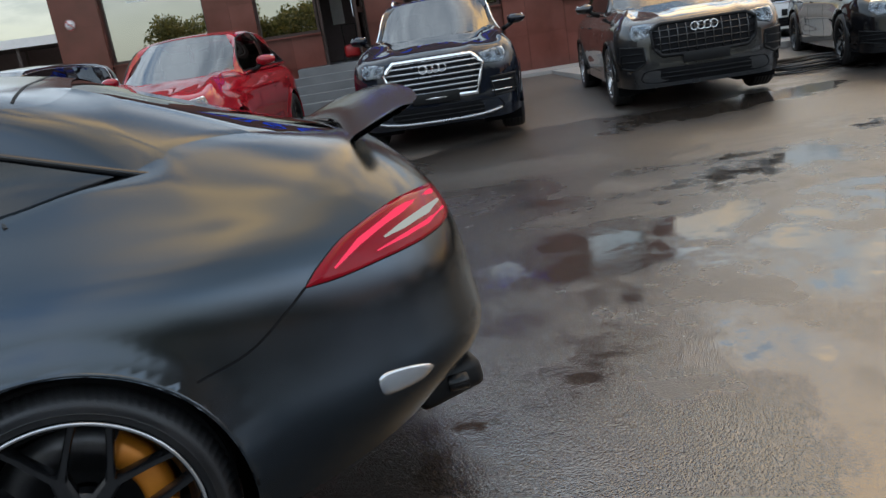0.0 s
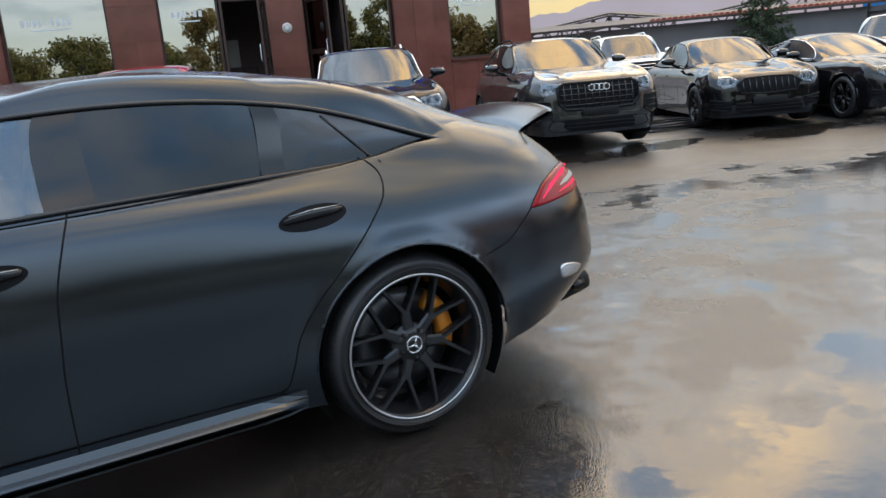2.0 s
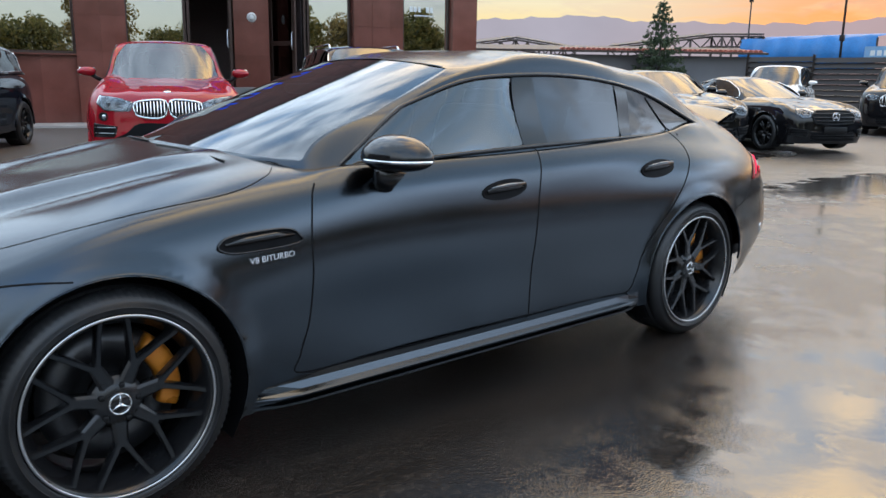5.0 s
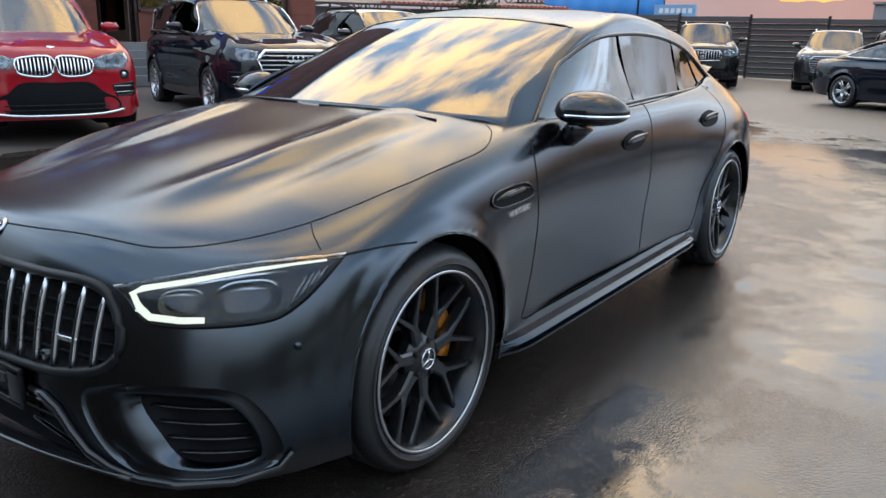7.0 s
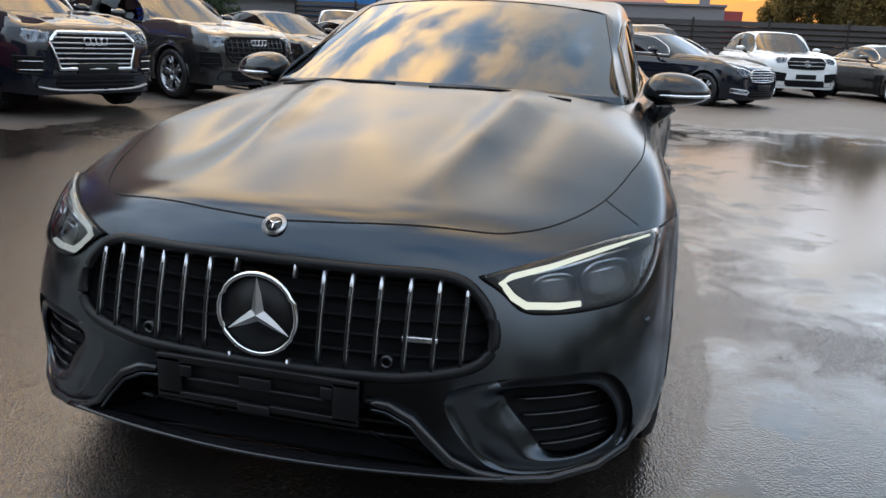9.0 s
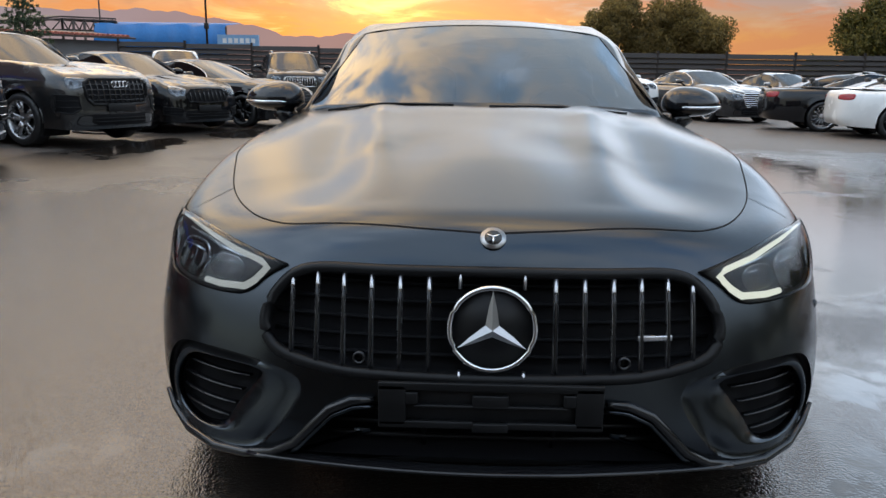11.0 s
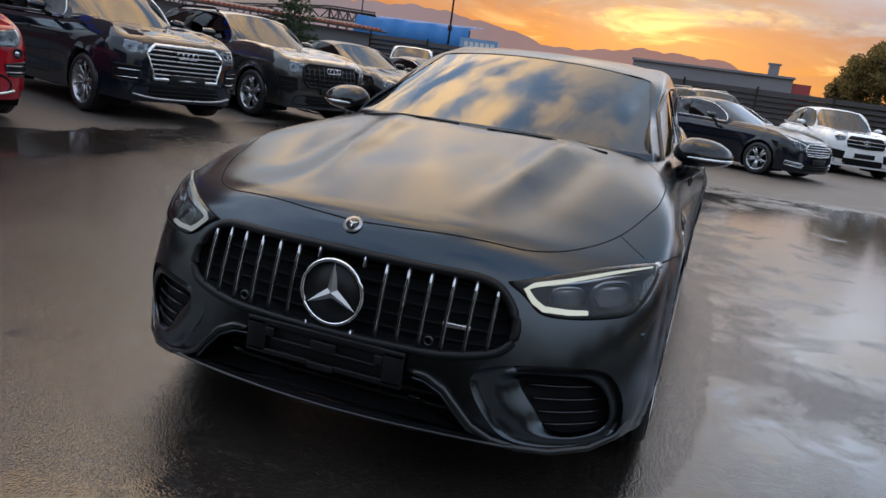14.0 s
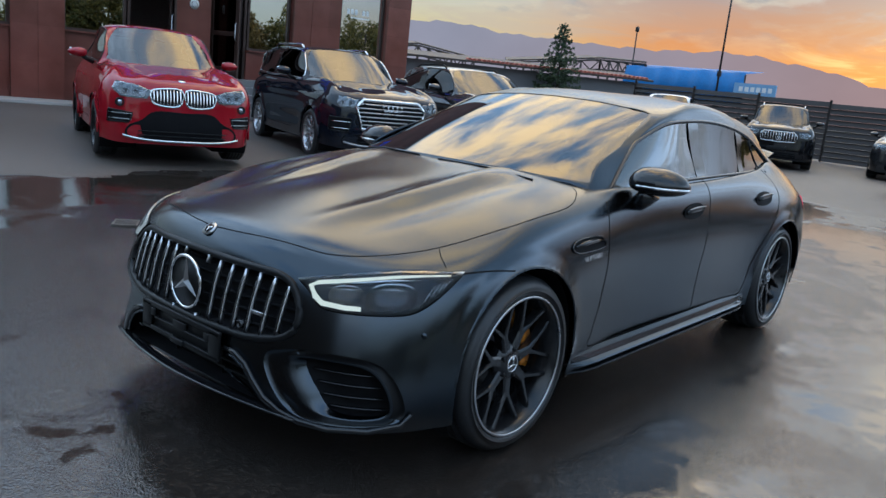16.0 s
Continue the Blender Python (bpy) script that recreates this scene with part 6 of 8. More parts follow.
    for r1, r2 in zip(rings, rings[1:]):
        for k in range(len(r1) - 1):
            b.faces.new((r1[k], r1[k + 1], r2[k + 1], r2[k]))
    bmesh.ops.recalc_face_normals(b, faces=b.faces[:])
    part("side_skirt", b, SATIN, hero, smooth=False)
    bar([(-1.03, 0.272), (-0.5, 0.262), (0.3, 0.262), (0.98, 0.27)], 0.004, DEEP_BLACK, "skirt_gap", hero, off=0.001, place=side, way=inward, t=tree, sides=6)
    bar([(1.290, 1.245), (1.375, 1.16), (1.452, 1.085), (1.478, 1.052)], 0.005, GLOSS_BLACK, "window_bar", hero, off=0.001, place=side, way=inward, t=tree, sides=6)
    for wx in (-1.4755, 1.4755):
        bar([(wx + 0.402 * math.cos(t), 0.358 + 0.402 * math.sin(t)) for t in np.linspace(0.02, math.pi - 0.02, 49)], 0.006, SATIN, "arch_lip", hero, off=-0.003, place=side, way=inward, sides=8)
    # mirror
    mx, my, mz = -0.475, 0.945, 1.045
    def cap(x, y, z):
        """From a unit ball to the mirror's shape: domed above, flatter below, drawn out to the side."""
        out = 0.5 + 0.5 * y
        y = math.copysign(abs(y) ** 0.85, y)
        x2 = x * (0.135 - 0.025 * out) if x < 0 else x * 0.07
        return Vector((x2 + 0.045 * out, s * y * 0.138, z * (0.094 - 0.026 * out) if z > 0 else z * (0.056 - 0.008 * out)))

    b = bmesh.new()
    bmesh.ops.create_uvsphere(b, u_segments=32, v_segments=20, radius=1.0)
    for v in b.verts:
        v.co = cap(v.co.x, v.co.y * s, v.co.z)
    if s < 0:
        bmesh.ops.recalc_face_normals(b, faces=b.faces[:])
    shellm = part("mirror", b, GLOSS_BLACK, hero, "gloss black door mirror with a chrome strip")
    shellm.matrix_basis = pose(mx, s * my, mz)
    b = bmesh.new()
    belt = [cap(-math.cos(t) * 0.985, math.sin(t) * 0.985, -0.16) * 1.01 for t in np.linspace(-0.5, 1.9, 15)]
    tube(b, belt, [0.002] + [0.0065] * 12 + [0.005, 0.002], 8, flat=(0.6, 1.0))
    part("turn_signal", b, CHROME, shellm)
    b = bmesh.new()
    tube(b, [(0.0, -s * 0.03, -0.04), (0.0, -s * 0.06, -0.075), (0.01, -s * 0.11, -0.12)], [0.062, 0.054, 0.045], 12, flat=(1.0, 0.8))
    part("mirror_arm", b, GLOSS_BLACK, shellm)
    b = bmesh.new()
    disc(b, 0.055, Matrix.Translation((0.062, 0, 0.004)) @ Matrix.Diagonal((1, 1.7, 1, 1)) @ Matrix.Rotation(radians(90), 4, "Y"), 24, 0.004)
    part("mirror_glass", b, CHROME, shellm)
    b = bmesh.new()
    tube(b, [drop_on(tree, (x, y, 4), (0, 0, -1), 0.002) for x, y in (((-0.955, -0.56), (-0.985, -0.30), (-1.0, -0.02)) if s < 0 else ((-0.93, 0.62), (-0.97, 0.40), (-0.985, 0.12)))], 0.0045, 6)
    part("wiper", b, TRIM_BLACK, hero)
    # exhaust tips
    b = bmesh.new()
    for k in (0, 1):
        revolve(b, [(0.045, 0.0), (0.05, 0.06), (0.046, 0.062), (0.040, 0.0)], 20)
    b.transform(Matrix.Translation((2.46, s * 0.60, 0.33)) @ Matrix.Rotation(radians(-90), 4, "Z") @ Matrix.Diagonal((1.5, 1, 0.8, 1)))
    part("exhaust_tip", b, GLOSS_BLACK, hero)
b = bmesh.new()
box(b, (0.22, 1.30, 0.10), pose(2.47, 0, 0.325, 0, -12, 0), 0.03)
for y in (-0.3, -0.1, 0.1, 0.3):
    box(b, (0.22, 0.012, 0.10), pose(2.50, y, 0.27, 0, -12, 0))
part("diffuser", b, TRIM_BLACK, hero)
# raised rear wing on two struts
b = bmesh.new()
span, chord = 33, 9
grid = []
for j in range(span):
    y = -0.47 + 0.94 * j / (span - 1)
    e = abs(y) / 0.47
    row = []
    for k in range(chord):
        t = k / (chord - 1)
        x0, x1 = 2.375 - 0.05 * e ** 2, 2.605 - 0.045 * e ** 3 - 0.03 * e ** 12
        z0, z1 = 1.100 - 0.040 * e ** 2, 1.182 - 0.042 * e ** 2
        row.append((x0 + (x1 - x0) * t, y, z0 + (z1 - z0) * t + 0.004 * t * (1 - t) * 4))
    grid.append(row)
for up in (0.009, -0.009):
    vs2 = [[b.verts.new((x, y, z + up * (1 if 0 < k < chord - 1 else 0.15))) for k, (x, y, z) in enumerate(row)] for row in grid]
    for j in range(span - 1):
        for k in range(chord - 1):
            q = (vs2[j][k], vs2[j][k + 1], vs2[j + 1][k + 1], vs2[j + 1][k])
            b.faces.new(q if up < 0 else q[::-1])
wing = part("rear_wing", b, SATIN, hero, "raised rear wing on two struts")
for s in (1, -1):
    b = bmesh.new()
    tube(b, [(2.36, s * 0.24, 1.0), (2.41, s * 0.24, 1.07), (2.455, s * 0.24, 1.125)], [0.03, 0.022, 0.026], 8, flat=(1.0, 0.45))
    part("strut", b, TRIM_BLACK, wing)
b = bmesh.new()
box(b, (0.05, 0.34, 0.05), Matrix.Translation((-0.30, 0, 1.27)), 0.02)
part("camera_housing", b, TRIM_BLACK, hero)


# ---- parked cars ----
RED_PAINT = surface("deep_red_paint", (0.25, 0.006, 0.014), 0.06, 0.0, 0.05, 3, 200)
BLACK_PAINT = surface("black_paint", (0.005, 0.005, 0.006), 0.05, 0.0, 0.08, 3, 200, rough_vary=0.02)
GREY_PAINT = surface("dark_grey_paint", (0.020, 0.020, 0.021), 0.25, 0.4, 0.05, 3, 200, coat=1.0, coat_rough=0.03, rough_vary=0.03)
BLUE_BLACK = surface("blue_black_paint", (0.006, 0.008, 0.014), 0.05, 0.0, 0.08, 3, 200, rough_vary=0.02)
WHITE_PAINT = surface("white_paint", (0.74, 0.74, 0.73), 0.25, 0.0, 0.04, 3, 200, coat=1.0)


def parked(label, x, y, yaw, d, paint, style, radius, rim, grille, bars, lamp, z=None, cabin_glass=None, interior=LEATHER, rail=None, trim=TRIM_BLACK, **more):
    z = ground_height(x, y) if z is None else z
    car = thing("car", pose(x, y, z, 0, 0, yaw), label, "car", "cars parked in the yard")
    body = car_shell(car, d, paint, 2, radius=radius)[1]
    panes = cabin(car, d, paint, None, cabin_glass or GLASS_DARK, GLASS_WET, trim)[1]
    tree = skin_tree([body] + panes)
    add_wheels(car, d, radius, 0.27, rim, style)
    seats(car, d, interior)
    mirrors(car, d, paint, d["xw"] + 0.55, d["w"] + 0.09, d["zb"] + 0.11)
    xm = (d["xw"] + d["ra"]) / 2
    handles(car, tree, ((xm - 0.02, d["zs"] * 0.94), (xm + 0.95, d["zs"] * 0.95)), paint)
    details(car, tree, d, grille, bars, lamp, **more)
    if rail:
        rails(car, d, rail)
    return car, tree


def ground_height(x, y):
    return 0.02 * max(0.0, y - 3.0)


CARS = {}
kidney = [(0.025, 0.90), (0.31, 0.895), (0.385, 0.84), (0.33, 0.725), (0.06, 0.715)]
d = suv(-2.335, 2.335, -1.465, 1.345, 0.94, 1.70, zn=0.97, xe=1.35, xr=2.0, zr=1.20, tip=1.75, tipz=1.33, sym=False, pz=0.56, zd=1.12)
CARS["red"] = parked("glossy deep red coupe-shaped SUV with beige seats", 2.16, 8.36, 69.8, d, RED_PAINT, "ten", 0.36, 0.25, [kidney, [(-a, b) for a, b in kidney][::-1]], ("v", 9, CHROME), [(0.41, 0.875), (0.60, 0.925), (0.93, 0.96), (0.95, 0.87), (0.80, 0.785), (0.46, 0.78)], cabin_glass=GLASS, interior=BEIGE, emblem="roundel", intake=[[(0.58, 0.60), (0.83, 0.63), (0.84, 0.49), (0.62, 0.49)]], strips=SATIN_METAL, plate=False, skid=CHROME, fog=((0.72, 0.72),), lower=[(0.0, 0.64), (0.33, 0.64), (0.48, 0.53), (0.62, 0.46), (0.66, 0.36), (0.55, 0.31), (0.0, 0.30)])
hexa = [(0.0, 0.965), (0.44, 0.965), (0.555, 0.86), (0.46, 0.545), (0.0, 0.545)]
d = suv(-2.525, 2.525, -1.595, 1.40, 0.985, 1.74, zn=1.04, zb=1.17, zs=1.05)
d.update(zn=1.02, ez=0.865)
CARS["wide_grille"] = parked("black large SUV with a broad chrome-framed grille", 5.5, 8.15, 68.8, d, BLUE_BLACK, "ten_silver", 0.375, 0.275, [hexa], ("h", 6, SATIN_METAL), [(0.60, 0.955), (0.76, 0.98), (0.955, 0.99), (0.965, 0.90), (0.88, 0.835), (0.63, 0.85)], rail=CHROME, emblem="rings", trim=CHROME, skid=SATIN_METAL, surround=0.026, strips=CHROME, intake=[[(0.62, 0.68), (0.90, 0.69), (0.90, 0.50), (0.66, 0.48)]])
octo = [(0.0, 0.955), (0.49, 0.955), (0.60, 0.90), (0.585, 0.70), (0.49, 0.60), (0.0, 0.585)]
d = suv(-2.5, 2.5, -1.56, 1.435, 0.995, 1.69, zn=1.0, zb=1.15, zs=1.04, xe=1.75, xr=2.25, zr=1.22, tip=1.95, tipz=1.36)
CARS["grey_suv"] = parked("dark grey metallic SUV with a black octagonal grille", 8.66, 7.57, 68.4, d, GREY_PAINT, "five_silver", 0.38, 0.27, [octo], ("v", 11, GLOSS_BLACK), [(0.57, 0.955), (0.75, 0.97), (0.965, 0.975), (0.97, 0.87), (0.87, 0.80), (0.70, 0.83)], rail=TRIM_BLACK, emblem="rings", chrome=False, cross=4, surround=0.022, intake=[[(0.70, 0.72), (0.93, 0.74), (0.93, 0.50), (0.80, 0.47), (0.68, 0.54)]])
egg = [(0.0, 0.78), (0.36, 0.77), (0.50, 0.68), (0.44, 0.55), (0.0, 0.53)]
lampS = [(0.53, 0.755), (0.70, 0.81), (0.92, 0.825), (0.92, 0.72), (0.76, 0.635), (0.57, 0.655)]
d = sedan(-2.64, 2.6, -1.78, 1.385, 0.95, 1.49, zn=0.80, zb=1.0, zs=0.9)
CARS["saloon"] = parked("glossy black long saloon with a barred black grille", 12.32, 7.21, 58.9, d, BLACK_PAINT, "ten", 0.35, 0.26, [egg], ("v", 9, GLOSS_BLACK), lampS, chrome=False, intake=[[(0.56, 0.42), (0.86, 0.46), (0.86, 0.32), (0.60, 0.28)]], emblem="")
d = sedan(-2.47, 2.47, -1.63, 1.245, 0.94, 1.41, zn=0.76, zb=0.96, zs=0.87, xe=0.85, xr=1.95, tip=1.45, tipz=1.06)
CARS["coupe_saloon"] = parked("black low-roofed saloon with black wheels", 14.0, 5.95, 68.2, d, BLACK_PAINT, "five", 0.34, 0.25, [egg], ("h", 3, GLOSS_BLACK), lampS, trim=CHROME, emblem="star", chrome=False, intake=[[(0.56, 0.42), (0.84, 0.45), (0.84, 0.34), (0.60, 0.30)]])
block = [(0.0, 1.02), (0.40, 1.02), (0.50, 0.92), (0.46, 0.76), (0.0, 0.74)]
lampU = [(0.60, 1.02), (0.88, 1.05), (0.95, 0.98), (0.84, 0.88), (0.62, 0.90)]
d = suv(-2.6, 2.6, -1.73, 1.4, 1.0, 1.82, zn=1.10, zb=1.22, zs=1.1)
CARS["tall_suv"] = parked("black tall SUV with roof rails and a barred chrome grille", 21.9, 5.76, 17.7, d, BLACK_PAINT, "ten", 0.38, 0.27, [block], ("v", 13, CHROME), lampU, rail=CHROME, emblem="star")
d = suv(-2.525, 2.525, -1.595, 1.40, 0.985, 1.74, zn=1.04, zb=1.17, zs=1.05)
CARS["second_suv"] = parked("dark grey SUV with a chrome-framed grille beside the fence", 23.8, 2.37, 8.3, d, GREY_PAINT, "ten_silver", 0.375, 0.255, [hexa], ("h", 6, SATIN_METAL), [(0.62, 0.98), (0.90, 1.0), (0.96, 0.95), (0.86, 0.86), (0.63, 0.88)], rail=CHROME, emblem="rings")
d = sedan(-2.62, 2.62, -1.76, 1.4, 0.95, 1.49, zn=0.80, zb=1.0, zs=0.9)
CARS["chrome_saloon"] = parked("black long saloon with silver wheels and chrome window trim", 15.7, -0.95, 55.3, d, BLUE_BLACK, "five_silver", 0.345, 0.24, [egg], ("h", 4, CHROME), lampS, trim=CHROME, emblem="", intake=[[(0.5, 0.36), (0.86, 0.40), (0.86, 0.32), (0.54, 0.28)]], fascia=CHROME)
d = suv(-2.45, 2.45, -1.57, 1.35, 1.0, 1.72, zn=1.0, zb=1.12, zs=1.02, xe=1.3, xr=2.05, zr=1.22, tip=1.75, tipz=1.36)
CARS["white_suv"] = parked("white coupe-shaped SUV with a black grille", 21.3, -4.1, 14.2, d, WHITE_PAINT, "ten", 0.37, 0.27, [block], ("h", 2, SATIN_METAL), lampU, emblem="star", chrome=False, intake=[[(0.50, 0.62), (0.86, 0.66), (0.86, 0.46), (0.54, 0.42)]])
d = sedan(-2.57, 2.57, -1.6, 1.39, 0.97, 1.46, zn=0.80, zb=1.0, zs=0.9)
CARS["grille_saloon"] = parked("dark grey long saloon with multi-spoke silver wheels", 20.5, -7.1, 19.8, d, GREY_PAINT, "multi_silver", 0.345, 0.25, [[(0.0, 0.80), (0.40, 0.80), (0.50, 0.72), (0.40, 0.44), (0.0, 0.44)]], ("h", 6, CHROME), lampS, trim=CHROME, emblem="rings")
d = sedan(-2.52, 2.52, -1.67, 1.28, 0.955, 1.41, zn=0.78, zb=0.97, zs=0.88, xe=0.6, xr=1.8, tip=1.3, tipz=1.05, posts=(5.6,))
CARS["coupe"] = parked("black two-door coupe with silver multi-spoke wheels", 15.5, -9.7, 80.0, d, BLACK_PAINT, "multi_silver", 0.35, 0.26, [egg], ("h", 3, CHROME), lampS, trim=CHROME)
d = sedan(-2.5, 2.48, -1.5, 1.42, 0.965, 1.42, zn=0.76, zb=0.97, zs=0.9, xe=0.75, xr=2.1, tip=1.6, tipz=1.08)
CARS["white_fastback"] = parked("white fastback car seen from behind", 13.2, -10.3, 82.0, d, WHITE_PAINT, "five", 0.35, 0.26, [egg], ("h", 3, CHROME), lampS)

d = suv(-2.35, 2.35, -1.45, 1.35, 0.94, 1.63, zn=0.98)
CARS["dark_hatch"] = parked("dark blue-grey car beside the red SUV", -0.65, 10.4, 60.0, d, BLUE_BLACK, "ten", 0.36, 0.25, [block], ("h", 3, CHROME), lampU, trim=CHROME)
d = suv(-2.4, 2.4, -1.5, 1.4, 0.96, 1.72)
CARS["white_back"] = parked("white SUV standing behind the dark grey one", 14.6, 12.2, 60.0, d, WHITE_PAINT, "five_silver", 0.37, 0.26, [block], ("h", 3, CHROME), lampU, rail=CHROME)
CARS["white_tall"] = parked("white tall SUV near the fence", 21.5, 9.4, 20.0, suv(-2.45, 2.45, -1.5, 1.4, 0.96, 1.76), WHITE_PAINT, "five_silver", 0.37, 0.26, [block], ("h", 3, CHROME), lampU)
CARS["railed"] = parked("dark SUV with silver roof rails by the fence", 20.5, -0.6, 30.0, suv(-2.45, 2.45, -1.5, 1.4, 0.96, 1.76), GREY_PAINT, "five_silver", 0.37, 0.26, [block], ("h", 3, CHROME), lampU, rail=SATIN_METAL)
SILVER_PAINT = surface("silver_grey_paint", (0.30, 0.30, 0.31), 0.28, 0.6, 0.05, 3, 200, coat=1.0)
CARS["silver"] = parked("light grey saloon by the fence", 23.5, -10.8, 20.0, sedan(-2.4, 2.4, -1.5, 1.35, 0.92, 1.44), SILVER_PAINT, "ten_silver", 0.33, 0.24, [egg], ("h", 3, CHROME), lampS)


# ---- ground ----
def wet_asphalt():
    m, n, l = material("wet_asphalt")
    out, b = n.new("ShaderNodeOutputMaterial"), n.new("ShaderNodeBsdfPrincipled")
    l.new(b.outputs[0], out.inputs[0])
    geo = n.new("ShaderNodeNewGeometry").outputs["Position"]

    def noise_at(scale, detail=5.0, rough=0.55, distort=0.0):
        t = n.new("ShaderNodeTexNoise")
        t.inputs["Scale"].default_value, t.inputs["Detail"].default_value, t.inputs["Roughness"].default_value, t.inputs["Distortion"].default_value = scale, detail, rough, distort
        l.new(geo, t.inputs["Vector"])
        return t.outputs[0]

    def calc(op, a, b2=None):
        q = n.new("ShaderNodeMath")
        q.operation = op
        for i, v in enumerate((a, b2)):
            if v is None:
                continue
            if isinstance(v, (int, float)):
                q.inputs[i].default_value = v
            else:
                l.new(v, q.inputs[i])
        return q.outputs[0]

    def ease(v, lo, hi, a=0.0, b2=1.0):
        q = n.new("ShaderNodeMapRange")
        q.interpolation_type = "SMOOTHSTEP"
        l.new(v, q.inputs[0])
        for i, k in enumerate((lo, hi, a, b2)):
            q.inputs[1 + i].default_value = k
        return q.outputs[0]

    sepa = n.new("ShaderNodeSeparateXYZ")
    l.new(geo, sepa.inputs[0])
    px, py, _ = sepa.outputs
    big, mid, grain = noise_at(0.22, 4, 0.5, 0.4), noise_at(1.1, 6, 0.6, 0.3), noise_at(70, 3, 0.6)
    # standing water: broad shallow hollows round the middle of the yard
    pools = None
    for cx, cy, rx, ry in ((5.2, -3.2, 4.4, 1.9), (2.9, -3.7, 2.6, 2.0), (4.1, 1.2, 0.9, 0.5), (7.6, 5.1, 1.8, 0.5), (0.6, 5.2, 2.6, 0.6), (-3.2, 4.6, 3.0, 1.0), (9.4, 1.5, 1.6, 1.0), (-4.5, -4.5, 3.0, 2.6), (11.5, 4.4, 1.6, 0.5)):
        q = calc("ADD", calc("POWER", calc("DIVIDE", calc("SUBTRACT", px, cx), rx), 2.0), calc("POWER", calc("DIVIDE", calc("SUBTRACT", py, cy), ry), 2.0))
        q = calc("SUBTRACT", 1.0, q)
        pools = q if pools is None else calc("MAXIMUM", pools, q)
    # a thin film all over the lower side of the yard
    for cx, cy, rx, ry, low in ((6.6, 0.2, 3.6, 2.4, 0.30), (1.5, -4.0, 5.0, 2.2, 0.20), (-3.2, -2.4, 2.6, 2.2, 0.15)):
        q = calc("ADD", calc("POWER", calc("DIVIDE", calc("SUBTRACT", px, cx), rx), 2.0), calc("POWER", calc("DIVIDE", calc("SUBTRACT", py, cy), ry), 2.0))
        pools = calc("MAXIMUM", pools, calc("SUBTRACT", calc("MULTIPLY", calc("SUBTRACT", 1.0, q), 0.5), low))
    level = calc("ADD", calc("MULTIPLY", calc("MAXIMUM", pools, -1.2), 0.55), calc("ADD", calc("ADD", calc("MULTIPLY", calc("SUBTRACT", mid, 0.5), 2.2), calc("MULTIPLY", calc("SUBTRACT", noise_at(3.4, 5, 0.6, 0.5), 0.5), 1.2)), calc("MULTIPLY", calc("SUBTRACT", big, 0.5), 1.6)))
    # the ground falls away from where the car stands
    stand = calc("ADD", calc("POWER", calc("DIVIDE", calc("SUBTRACT", px, 0.0), 2.3), 4.0), calc("POWER", calc("DIVIDE", py, 1.15), 4.0))
    level = calc("SUBTRACT", level, calc("MULTIPLY", ease(stand, 0.75, 1.25, 1.0, 0.0), 1.2))
    water = ease(level, -0.06, 0.24)
    shallow = ease(level, -0.45, 0.05)
    damp = ease(calc("ADD", big, calc("MULTIPLY", mid, 0.35)), 0.52, 0.80)
    # drier far strip along the parked rows, with a ragged edge
    edge = calc("ADD", calc("SUBTRACT", px, calc("MULTIPLY", calc("MAXIMUM", py, -2.0), 0.62)), calc("MULTIPLY", calc("SUBTRACT", mid, 0.5), 3.0))
    strip = calc("ADD", py, calc("MULTIPLY", calc("SUBTRACT", noise_at(0.8, 6, 0.6, 0.4), 0.5), 2.4))
    dry = calc("MULTIPLY", calc("MAXIMUM", ease(edge, 10.2, 10.9), ease(strip, 5.85, 6.0)), 0.85)
    water = calc("MULTIPLY", water, calc("SUBTRACT", 1.0, dry))
    colour = n.new("ShaderNodeMix")
    colour.data_type = "RGBA"
    colour.inputs[6].default_value, colour.inputs[7].default_value = (0.017, 0.0145, 0.0125, 1), (0.080, 0.063, 0.050, 1)
    pebble = n.new("ShaderNodeTexVoronoi")
    pebble.inputs["Scale"].default_value = 85
    l.new(geo, pebble.inputs["Vector"])
    l.new(calc("MAXIMUM", calc("MULTIPLY", ease(pebble.outputs["Color"], 0.45, 0.95), 0.42), dry), colour.inputs[0])
    l.new(colour.outputs[2], b.inputs["Base Color"])
    # where the film of water has drained off, the asphalt lies bare, dark and rougher, in ragged sharp-edged patches
    stretch = n.new("ShaderNodeVectorMath")
    stretch.operation = "MULTIPLY"
    stretch.inputs[1].default_value = (0.55, 1.0, 1.0)
    l.new(geo, stretch.inputs[0])
    patchy = n.new("ShaderNodeTexNoise")
    patchy.inputs["Scale"].default_value, patchy.inputs["Detail"].default_value, patchy.inputs["Roughness"].default_value, patchy.inputs["Distortion"].default_value = 0.75, 7, 0.6, 0.7
    l.new(stretch.outputs[0], patchy.inputs["Vector"])
    bare = calc("MULTIPLY", ease(patchy.outputs[0], 0.49, 0.61), ease(shallow, 0.2, 1.0, 1.0, 0.45))
    wet_rough = calc("ADD", calc("ADD", calc("MULTIPLY", bare, 0.11), calc("MAXIMUM", calc("MULTIPLY", ease(px, 2.5, 5.5, 0.0, 0.21), ease(py, -1.2, 1.0)), ease(px, 6.0, 9.0, 0.0, 0.18))), calc("ADD", ease(damp, 0.0, 1.0, 0.11, 0.06), ease(shallow, 0.0, 1.0, 0.05, 0.0)))
    r1 = n.new("ShaderNodeMix")
    r1.data_type = "FLOAT"
    l.new(dry, r1.inputs[0])
    l.new(wet_rough, r1.inputs[2])
    r1.inputs[3].default_value = 0.6
    r2 = n.new("ShaderNodeMix")
